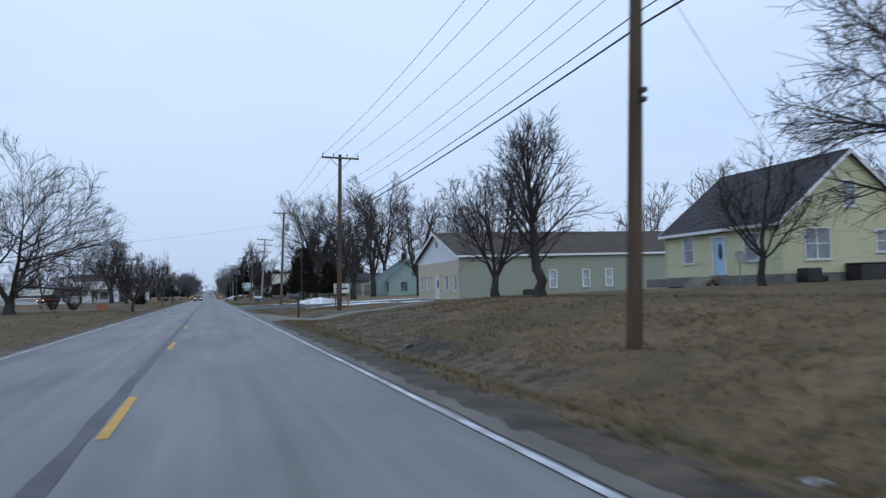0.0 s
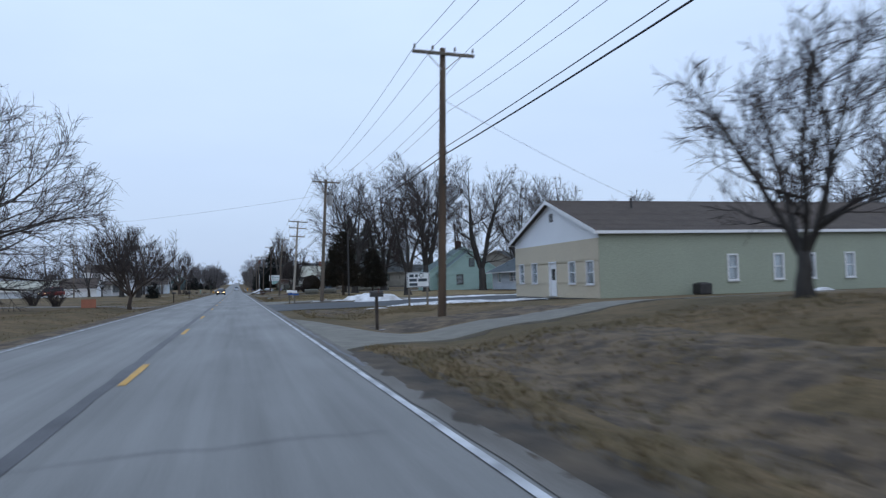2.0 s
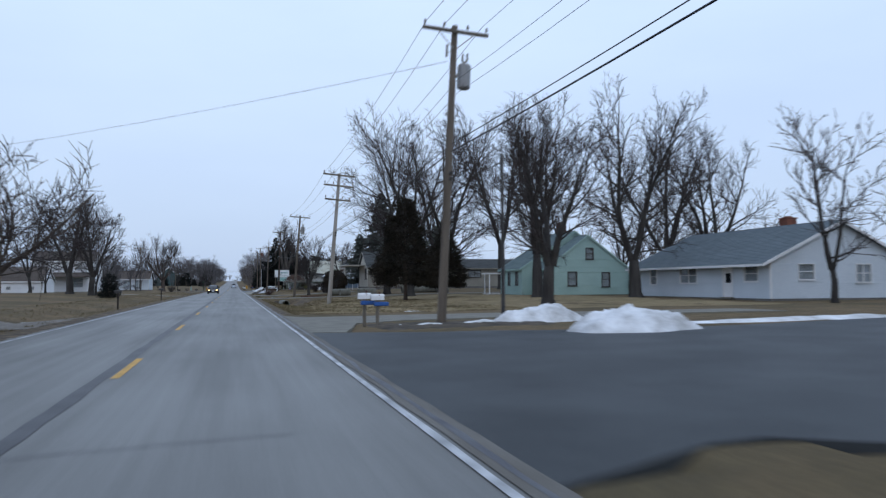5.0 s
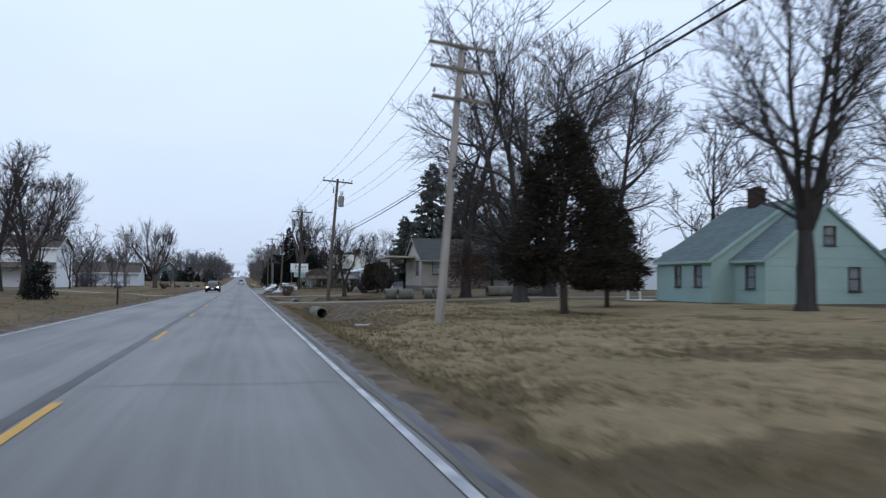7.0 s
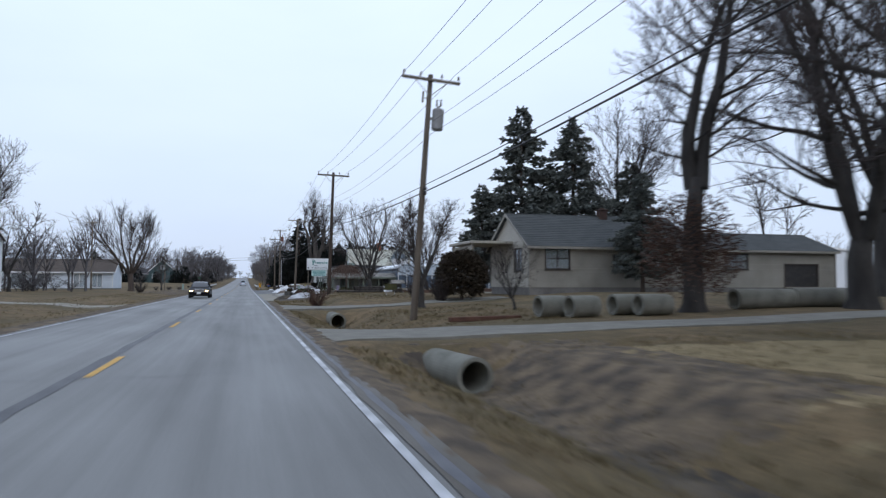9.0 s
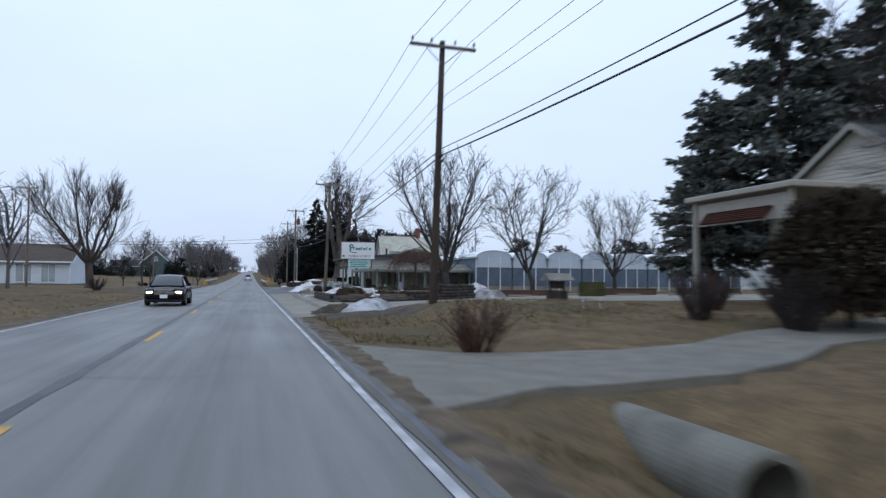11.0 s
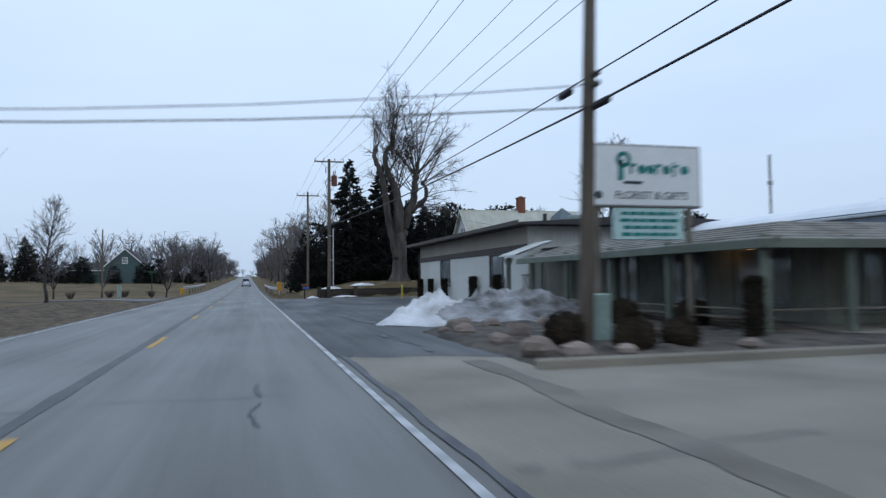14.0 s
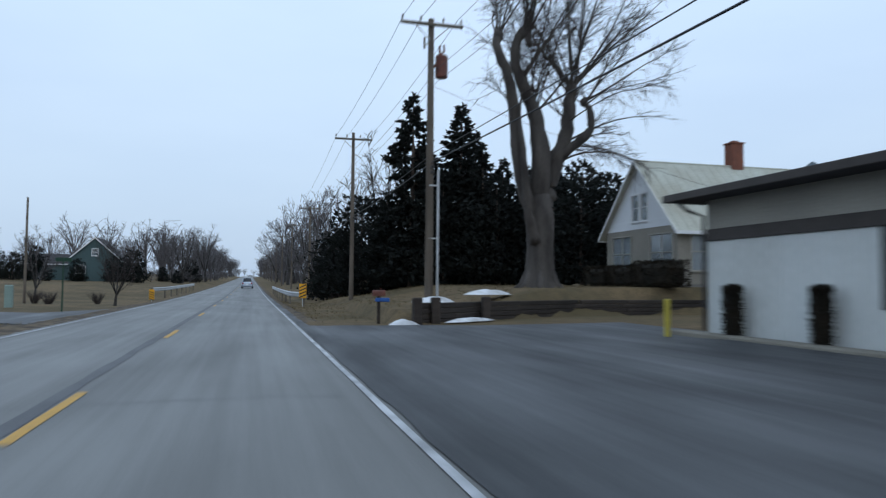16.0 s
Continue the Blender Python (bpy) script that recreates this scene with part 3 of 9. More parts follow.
road = Build()
ROAD_X = (-5.15, -4.2, -3.0, -1.2, -1.1, 0.2, 1.8, 2.8)
road_ys = steps((-300, 0, 60), (0, 460, 4), (460, 1000, 20))
for y in road_ys:
    for x in ROAD_X:
        road.v.append((x, y, rise(y) - 0.012 * (abs(x - CENTRE) / 4.0) ** 2 * .5))
for j in range(len(road_ys) - 1):
    for i in range(len(ROAD_X) - 1):
        a = j * len(ROAD_X) + i
        road.f.append((a, a + 1, a + 1 + len(ROAD_X), a + len(ROAD_X)))
n_r = len(road_ys)
for i in range(n_r - 1):      # the pavement's own thickness along both edges
    for col, dx in ((0, -.05), (len(ROAD_X) - 1, .05)):
        p, q = road.v[i * len(ROAD_X) + col], road.v[(i + 1) * len(ROAD_X) + col]
        road.quad(p, q, (q[0] + dx, q[1], q[2] - .25), (p[0] + dx, p[1], p[2] - .25))
solo("road", road, M["asphalt"], "worn grey two-lane asphalt road with faded wheel tracks", "road", kind="structure", smooth=False)

strip("edge_line", EDGE_R - .045, EDGE_R + .045, 0, 900, .006, M["white_line"], "worn white edge line painted on the asphalt", 1.5, .012, 1, category="road marking")
strip("edge_line", EDGE_L - .045, EDGE_L + .045, 0, 900, .006, M["white_line"], "worn white edge line painted on the asphalt", 1.5, .012, 4, category="road marking")
strip("tar_seam", CENTRE - .14, CENTRE + .05, 0, 700, .005, M["seam"], "dark tar seam along the road's centre joint", .8, .045, 7, category="tar seam")
strip("edge_joint", EDGE_R + .19, EDGE_R + .27, 66, 210, .006, M["tar"], "dark broken joint beside the white edge line", .5, .06, 12, category="tar seam")
strip("edge_dirt", EDGE_R + .10, 2.815, 0, 211, .004, M["edge_dirt"], "dirt-stained asphalt edge beside the white line", .5, .05, 14, category="road stain")
strip("edge_joint", 2.58, 2.69, 211, 247.4, .007, M["tar"], "dark jagged joint between road and forecourt", .35, .05, 13, category="tar seam")
strip("forecourt_edge", 2.66, 2.84, 211.6, 247.3, .0045, M["concrete"], "worn concrete edge of the forecourt", .5, .03, 15, category="paving")
strip("edge_band", EDGE_R + .10, EDGE_R + .40, 247.4, 700, .006, M["patch"], "dark asphalt band beside the white edge line", .5, .05, 12, category="tar seam")
DASH_ENDS = [43.94 + 12.19 * i for i in range(-3, 5)] + [107.40 + 12.19 * i for i in range(0, 45)]
for i, y in enumerate(DASH_ENDS):
    s = strip("centre_dash", CENTRE + .09, CENTRE + .21, y - 3.05, y, .007, M["yellow_line"], "worn yellow centre dash on the asphalt", .5, .012, 20 + i, "", "road marking")
    tagged(s, group="yellow centre dashes")
cracks = Build()
rng = random.Random(5)
for y in (47, 57.6, 60.2, 75.5, 99, 117.3, 133, 149, 157, 165, 179, 196, 211, 222.5, 233.5, 243, 255, 262.5, 268.5, 277, 288, 301, 316):
    x, yy = rng.uniform(-4.8, -1), y
    end = rng.uniform(0.2, 2.6)
    while x < end:
        nx, ny = x + rng.uniform(.2, .5), yy + rng.uniform(-.12, .12)
        w = rng.uniform(.006, .016)
        z = rise(yy) + .005
        cracks.quad((x, yy - w, z), (nx, ny - w, z), (nx, ny + w, z), (x, yy + w, z))
        x, yy = nx, ny
solo("tar_crack", cracks, M["tar"], "tar-sealed cracks wandering across both lanes", "tar cracks", kind="stuff")


def verge(name, xs, ys, mat, label, lift=0.03):
    """Bare earth that breaks through the grass with a ragged edge: it dips under the turf towards its borders."""
    lo, hi, a, c = min(xs), max(xs), min(ys), max(ys)
    road_side = lo if lo > 0 else hi

    def height(x, y):
        e = min((abs(x - (hi if road_side == lo else lo)) if hi < 4.2 or lo < -5 else min(x - lo, hi - x)) / .7, (y - a) / 2.0, (c - y) / 2.0, 1)
        rough = .016 * noise.noise((x * 1.9, y * .8, 8)) + .018 * noise.noise((x * .9, y * .33, 2)) + .034 * noise.noise((x * 4.3, y * 3.1, 2)) + .040 * noise.noise((x * 9, y * 8, 5))
        k = min(1, abs(x - road_side) / .45) if hi < 4.2 or lo < -5 else 1
        z = land(max(x, 2.76) if x > 0 else min(x, -5.11), y) + lift * 1.6 * max(e, 0) - .075 * (1 - max(e, 0)) + rough * (.3 + .7 * k)
        return z * k + (rise(y) - .006) * (1 - k) + rough * .4 * (1 - k)
    n = max(6, round((hi - lo) / .16))
    return sheet(name, [lo + (hi - lo) * i / n for i in range(n + 1)], steps((a, c, .28)), height, mat, label)


verge("shoulder_right", (2.62, 4.1), steps((20, 70, 1)), M["wet_dirt"], "muddy gravel shoulder beside the road")
verge("shoulder_mid", (2.62, 3.7), steps((127, 211, 1)), M["mud"], "muddy gravel shoulder beside the road")
verge("shoulder_far", (2.66, 3.9), steps((294, 420, 2)), M["mud"], "muddy gravel shoulder beside the road")
verge("shoulder_left", (-6.4, -4.97), steps((20, 420, 2)), M["mud"], "muddy gravel shoulder beside the road")
def lawn_top(x, y):
    near = float(np.interp(y, (127, 147, 154), (3.1, 3.3, 6.2)))
    e = min((x - near) / (.8 if y < 149 else 3.2), (34 - x) / 2, (y - 127.4) / 1.5, (168.6 - y) / 1.5, 1)
    e = min(e + .7 * noise.noise((x * .16, y * .16, 3)), 1)
    return land(x, y) + .035 * max(e, 0) - .08 * (1 - max(e, 0)) + .04 * noise.noise((x * .5, y * .3, 4)) + .04 * noise.noise((x * 1.9, y * 1.4, 1)) + .035 * noise.noise((x * 4.9, y * 4.1, 1))


sheet("lawn", steps((3.0, 14, .2), (14, 34, .8)), steps((127.4, 168.6, .4)), lawn_top, M["lawn"], "pale mown winter lawn before the mint cottage")
# bare earth washed out of the ditches
verge("ditch_bed", (4.4, 7.2), steps((44, 63, .8)), M["mud"], "bare washed-out earth in the roadside ditch", .03)
verge("ditch_bed", (4.7, 6.5), steps((149, 170.6, .8)), M["wet_dirt"], "bare washed-out earth in the roadside ditch", .03)
verge("ditch_bed", (4.8, 6.6), steps((177.5, 193.6, .8)), M["wet_dirt"], "bare washed-out earth in the roadside ditch", .03)


PAVED = []


def slab(name, outline, mat, label, lift=0.03, cut=1.2, category=""):
    """Paving that follows the ground inside an outline (near edge, far edge as functions of x)."""
    xs, lo, hi = outline
    b = Build()
    cols = steps(*xs)
    rows = max(8, int(max(hi(x) - lo(x) for x in cols) / 1.4))
    PAVED.append((cols[0], cols[-1], lo, hi))
    for x in cols:
        for j in range(rows + 1):
            y = lo(x) + (hi(x) - lo(x)) * j / rows
            b.v.append((x, y, land(x, y) + lift if abs(x) > 3.4 and x > -5.6 or x < -5.7 else rise(y) - .012))
    for i in range(len(cols) - 1):
        for j in range(rows):
            a = i * (rows + 1) + j
            b.f.append((a, a + rows + 1, a + rows + 2, a + 1))
    for i in range(len(cols) - 1):
        for j in (0, rows):
            p, q = b.v[i * (rows + 1) + j], b.v[(i + 1) * (rows + 1) + j]
            b.quad(p, q, (q[0], q[1], q[2] - .2), (p[0], p[1], p[2] - .2))
    return solo(name, b, mat, label, category or "paving", kind="structure")


def lerp(pts):
    xs, ys = [p[0] for p in pts], [p[1] for p in pts]
    return lambda x: float(np.interp(x, xs, ys))


slab("driveway", (((2.79, 6, .4), (6, 30, 1.0), (30, 46, 4)), lerp(((2.8, 69.4), (3.4, 70.3), (4.5, 71.3), (6.1, 72.0), (8, 72.5), (17, 75.9), (25, 79.5), (46, 82))), lerp(((2.8, 86), (3.7, 82), (4.2, 78.6), (4.7, 75.8), (5.3, 75.0), (6.6, 75.3), (9.5, 76.4), (13.5, 78.0), (25, 83.4), (46, 87)))),
     M["old_concrete"], "stained grey concrete driveway climbing from the road", .03)
slab("parking_lot", (((2.79, 10, .6), (10, 30, 2)), lerp(((2.8, 97.2), (5, 98.2), (9, 95.6), (14, 95.6), (19.3, 95.2), (30, 104))), lerp(((2.8, 114.0), (4.4, 113.5), (9, 111.8), (13, 110.8), (20, 111.8), (30, 113)))),
     M["lot"], "dark asphalt parking lot in front of the tan building", .03)
slab("driveway", (((2.79, 8, .5), (8, 24, 1.5)), lerp(((2.8, 114.1), (4.2, 113.9), (4.35, 116), (4.65, 118.4), (6.5, 119.6), (12, 120.0), (24, 119.2))), lerp(((2.8, 126.4), (3.5, 124.6), (5.2, 124.5), (8.7, 124.5), (17, 123.2), (24, 122.6)))),
     M["old_concrete"], "stained grey concrete driveway beside the mailboxes", .03)
slab("driveway", (((2.79, 8, .5), (8, 46, 2)), lerp(((2.8, 170.7), (3.6, 171.6), (5.0, 172.0), (8.7, 172.2), (21, 173.0), (46, 176))), lerp(((2.8, 176.6), (4, 175.4), (7, 175.8), (10, 175.4), (21, 175.6), (46, 179)))),
     M["old_concrete"], "grey concrete driveway over the culvert", .03)
slab("driveway", (((2.79, 8, .5), (8, 18, 2)), lerp(((2.8, 192.6), (4.7, 194.2), (8.7, 194.6), (12, 197), (18, 199))), lerp(((2.8, 201), (4.7, 198.8), (8.7, 198), (12, 199.6), (18, 201)))),
     M["old_concrete"], "grey concrete driveway to the beige house", .03)
slab("parking_lot", (((2.79, 8, .6), (8, 44, 3)), lerp(((2.8, 211.2), (3.9, 212.6), (8.8, 216.4), (12, 217.5), (21, 220.6), (44, 224))), lerp(((2.8, 247.4), (5.0, 246.4), (5.7, 245.0), (13, 244.3), (18, 240), (44, 236)))),
     M["concrete"], "pale concrete forecourt of the florist's shop", .03)
slab("parking_lot", (((2.79, 8, .6), (8, 14, 2)), lerp(((2.8, 247.42), (5.0, 246.42), (5.7, 245.02), (13, 244.32), (14, 244.4))), lerp(((2.8, 292.5), (5.5, 291.3), (8, 290.6), (14, 292)))),
     M["patch"], "dark asphalt parking area beside the white shop wall", .034)
slab("left_drive", (((-30, -5.14, 1.5),), lerp(((-30, 199.5), (-12, 200), (-6, 199), (-5, 196))), lerp(((-30, 202.5), (-12, 203), (-6, 203.5), (-5, 206)))), M["concrete"], "concrete drive on the far side of the road", .03)
slab("left_drive", (((-40, -5.14, 1.5),), lerp(((-40, 297), (-9, 298.5), (-5, 293))), lerp(((-40, 301), (-9, 303.5), (-5, 309)))), M["patch"], "dark asphalt side road meeting the far lane", .03)
slab("left_drive", (((-26, -5.14, 1.5),), lerp(((-26, 124), (-8, 122), (-5, 119))), lerp(((-26, 128), (-8, 127), (-5, 131)))), M["gravel"], "gravel drive on the far side of the road", .03)
ground = bpy.data.objects["ground"]
for v in ground.data.vertices:      # the turf gives way under the paving
    for x0, x1, lo, hi in PAVED:
        if x0 <= v.co.x <= x1 and lo(v.co.x) + .15 < v.co.y < hi(v.co.x) - .15:
            v.co.z -= .14
            break
def crack(label, pts, width, lift, seed):
    """A wandering, broken crack with patches of tar along a line."""
    r = random.Random(seed)
    b = Build()
    for (xa, ya), (xb, yb) in zip(pts, pts[1:]):
        L = math.hypot(xb - xa, yb - ya)
        n = max(2, int(L / .22))
        nx, ny = -(yb - ya) / L, (xb - xa) / L
        last = None
        for i in range(n + 1):
            t = i / n
            x, y = xa + (xb - xa) * t, ya + (yb - ya) * t
            o = .16 * noise.noise((x * .8, y * .8, seed)) + .09 * noise.noise((x * 3, y * 3, seed)) + r.uniform(-.02, .02)
            w = width * (.35 + 1.1 * max(0, noise.noise((x * .55, y * .55, seed + 4)) + .25) + r.uniform(0, .35))
            z = land(x, y) + lift
            cur = ((x + nx * (o - w), y + ny * (o - w), z), (x + nx * (o + w), y + ny * (o + w), z))
            if last and noise.noise((x * 1.3, y * 1.3, seed + 9)) > -.16:
                b.quad(last[0], cur[0], cur[1], last[1])
            last = cur
    return solo("pavement_crack", b, M["tar"], label, "pavement crack", kind="stuff")


crack("broken dark crack in the asphalt beside the shop", [(4.35, 246.8), (4.1, 252)], .07, .046, 51)
crack("short jagged crack in the near lane", [(1.06, 241.4), (1.0, 242.3), (1.16, 243.0), (1.02, 243.9), (1.1, 245.0)], .03, .07, 57)
trench = Build()
for i in range(95):      # an old trench patched in darker concrete
    y = 213.4 + i * .345
    x = float(np.interp(y, (213, 217, 228, 236, 244.4), (4.25, 4.2, 4.3, 4.2, 4.55)))
    w = .19 + .07 * noise.noise((y * .7, 3, 1)) + .06 * noise.noise((y * 2.3, 5, 1))
    x += .10 * noise.noise((y * .5, 8, 2)) + .05 * noise.noise((y * 1.9, 2, 6))
    trench.v += [(x - w, y, land(x, y) + .036), (x + w, y, land(x, y) + .036)]
    if i:
        n = len(trench.v)
        trench.f.append((n - 4, n - 3, n - 1, n - 2))
solo("trench_patch", trench, M["damp_concrete"], "dark patched trench along the concrete forecourt", "paving", kind="structure")
crack("thin joint across the concrete forecourt", [(2.8, 225.3), (5.7, 225.5)], .025, .04, 52)
crack("thin joint across the concrete forecourt", [(2.8, 231.6), (5.6, 231.5)], .025, .04, 53)
crack("thin joint across the concrete forecourt", [(2.8, 239.2), (9.0, 239.9)], .025, .04, 54)
crack("thin joint along the concrete forecourt", [(8.3, 218.5), (13.0, 227.5), (22, 232.5)], .025, .04, 55)
crack("broken crack in the dark asphalt", [(5.7, 254.4), (5.14, 255.8), (4.74, 256.9), (4.61, 258.3), (4.55, 260.8), (4.33, 263.1)], .27, .045, 56)
crack("broken crack in the dark asphalt", [(4.33, 263.1), (4.9, 266), (5.6, 270)], .05, .045, 59)
verge("dirt_patch", (-13.0, -5.3), steps((252, 295.5, .8)), M["mud"], "dark bare field edge across the road", .03)
verge("dirt_patch", (3.1, 7.6), steps((208.6, 217.0, .6)), M["wet_dirt"], "dark ploughed-up dirt at the lot's edge", .06)
verge("dirt_patch", (4.0, 10.0), steps((160.0, 171.4, .6)), M["mud"], "dark bare earth round the drain pipe", .035)
verge("dirt_patch", (5.1, 7.4), steps((52.0, 58.2, .6)), M["wet_dirt"], "dark weedy hollow round the culvert", .04)
verge("dirt_patch", (4.2, 10.0), steps((59.5, 70.6, .6)), M["mud"], "dark scrubby earth beside the driveway", .02)
verge("dirt_patch", (4.7, 12.5), steps((75.0, 83.0, .6)), M["mud"], "dark scrubby earth along the driveway's edge", .035)
verge("dirt_patch", (3.2, 7.6), steps((88.5, 97.0, .6)), M["mud"], "bare dark earth beside the lot entrance", .03)
verge("dirt_patch", (4.8, 11.5), steps((113.4, 119.4, .6)), M["wet_dirt"], "bare dark earth between the drives", .03)


# ---- buildings ----
def wall(b, p, q, z0, z1, peak=0.0, holes=(), course=0.12, thick=0.16, ribs=0.0, lap=0.02):
    """A wall from p to q seen from outside with p on the left: lapped boards, or flat with upright ribs, gable peak above z1,
    with openings (u0, u1, za, zb) cut right through."""
    p, q = Vector((*p, 0)), Vector((*q, 0))
    L = (q - p).length
    u = (q - p) / L
    n = Vector((u.y, -u.x, 0))
    zs = {z0, z1, z1 + peak}
    for h in holes:
        zs |= {h[2], h[3]}
    if course:
        k = z0
        while k < z1 + peak:
            zs.add(k)
            k += course
    zs = sorted(z for z in zs if z0 <= z <= z1 + peak)

    def left(z):
        return 0 if z <= z1 else min(L / 2, (z - z1) / peak * L / 2)

    def at(s, z, o):
        v = p + u * s + n * o
        return (v.x, v.y, z)

    for za, zb in zip(zs, zs[1:]):
        if zb - za < 1e-4:
            continue
        mid = (za + zb) / 2
        cuts = sorted((h[0], h[1]) for h in holes if h[2] <= mid <= h[3])
        spans, s0 = [], None
        edges = [None] + cuts + [None]
        for c, d in zip(edges, edges[1:]):
            a0, a1 = (left(za), left(zb)) if c is None else (c[1], c[1])
            b0, b1 = (L - left(za), L - left(zb)) if d is None else (d[0], d[0])
            if b0 > a0 + 1e-3:
                spans.append((a0, b0, b1, a1))
        o = lap if course else 0.0
        for a0, b0, b1, a1 in spans:
            b.quad(at(a0, za, o), at(b0, za, o), at(b1, zb, 0), at(a1, zb, 0))
            if course:
                b.quad(at(a0, za, 0), at(b0, za, 0), at(b0, za, o), at(a0, za, o))
            b.quad(at(b0, za, -thick), at(a0, za, -thick), at(a1, zb, -thick), at(b1, zb, -thick))
    if ribs:
        s = ribs / 2
        while s < L:
            for za, zb in ((z0, z1),):
                pieces = [(za, zb)]
                for h in holes:
                    if h[0] - .05 < s < h[1] + .05:
                        pieces = [x for y in pieces for x in ((y[0], min(y[1], h[2])), (max(y[0], h[3]), y[1])) if x[1] - x[0] > .02]
                for c, d in pieces:
                    w = .025
                    b.quad(at(s - w, c, 0), at(s - w * .4, c, .022), at(s - w * .4, d, .022), at(s - w, d, 0))
                    b.quad(at(s - w * .4, c, .022), at(s + w * .4, c, .022), at(s + w * .4, d, .022), at(s - w * .4, d, .022))
                    b.quad(at(s + w * .4, c, .022), at(s + w, c, 0), at(s + w, d, 0), at(s + w * .4, d, .022))
            s += ribs


def wall_frame(p, q):
    p, q = Vector((*p, 0)), Vector((*q, 0))
    u = (q - p).normalized()
    return p, u, Vector((u.y, -u.x, 0)), math.degrees(math.atan2(u.y, u.x))


def window(house, p, q, hole, trim="white_paint", sash=2, blind=0.0, sill=True, mull=0, w=0.07):
    """A window set in an opening: frame lining the hole, sashes, a real pane, and a blind where one hangs."""
    o, u, n, rz = wall_frame(p, q)
    u0, u1, za, zb = hole
    c = o + u * ((u0 + u1) / 2)
    W, H = u1 - u0, zb - za
    m = Matrix.Translation((c.x, c.y, (za + zb) / 2)) @ Matrix.Rotation(radians(rz), 4, 'Z')
    win = part("window", Build(), M[trim], house, at=m)
    fr = Build()
    for x in (-W / 2 - w / 2 + .02, W / 2 + w / 2 - .02):
        fr.box((x, 0.06, 0), (w, .22, H + 2 * w - .04), bev=.008)
    for z in (-H / 2 - w / 2 + .02, H / 2 + w / 2 - .02):
        fr.box((0, 0.06, z), (W - .04, .22, w), bev=.008)
    part("frame", fr, M[trim], win)
    sa = Build()
    for k in range(1, sash):
        sa.box((0, .03, -H / 2 + H * k / sash), (W - .04, .05, .05), bev=.006)
    for k in range(mull):
        sa.box((-W / 2 + W * (k + 1) / (mull + 1), .03, 0), (.07, .06, H - .04), bev=.006)
    if sash > 1 or mull:
        part("sash_bar", sa, M[trim], win)
    gl = Build()
    gl.box((0, .05, 0), (W - .03, .012, H - .03))
    g = part("pane", gl, M["pane"], win)
    g.visible_shadow = False
    if blind:
        bl = Build()
        h = H * blind
        k = int(h / .06)
        for i in range(k):
            bl.box((0, .11, H / 2 - .05 - i * .06), (W - .06, .004, .056), tilt=Matrix.Rotation(radians(12), 3, 'X'))
        part("blind", bl, M["blind"], win)
    if sill:
        sl = Build()
        sl.box((0, -.04, -H / 2 - w - .01), (W + 2 * w + .06, .14, .035), bev=.006)
        part("sill", sl, M[trim], win)
    return win


def door(house, p, q, hole, mat="white_paint", trim="white_paint", lite=None, oval=False):
    o, u, n, rz = wall_frame(p, q)
    u0, u1, za, zb = hole
    c = o + u * ((u0 + u1) / 2)
    W, H = u1 - u0, zb - za
    m = Matrix.Translation((c.x, c.y, za)) @ Matrix.Rotation(radians(rz), 4, 'Z')
    d = part("door", Build(), M[mat], house, at=m)
    fr = Build()
    for x in (-W / 2 - .03, W / 2 + .03):
        fr.box((x, .05, H / 2 + .03), (.10, .22, H + .14), bev=.008)
    fr.box((0, .05, H + .04), (W - .04, .22, .10), bev=.008)
    part("frame", fr, M[trim], d)
    lf = Build()
    lf.box((0, .07, H / 2), (W - .03, .05, H - .02), bev=.006)
    for z, h in ((.22 * H, .28 * H),):
        for x in (-W * .2, W * .2):
            lf.box((x, .042, z + .1), (W * .3, .012, h), bev=.005)
    leaf = part("leaf", lf, M[mat], d)
    if lite:
        gl = Build()
        if oval:
            gl.lathe([(1e-3, -.012), (.16, -.012), (.16, .012), (1e-3, .012)], 18, (0, .04, 0), 'Y')
            ob = part("oval_light", gl, M["car_glass"], d)
            ob.matrix_basis = Matrix.Translation((0, 0, H * .62)) @ Matrix.Diagonal((1, 1, 2.9, 1))
        else:
            gl.box((0, .042, H * lite), (W * .6, .016, H * .34))
            part("door_light", gl, M["car_glass"], d)
    kb = Build()
    kb.sphere((W * .38, .02, .95), .035, 5, 8)
    part("handle", kb, M["chrome"], leaf, "metal door knob")
    th = Build()
    th.box((0, -.08, -.05), (W + .3, .36, .1), bev=.01)
    part("threshold", th, M["concrete"], d)
    return d


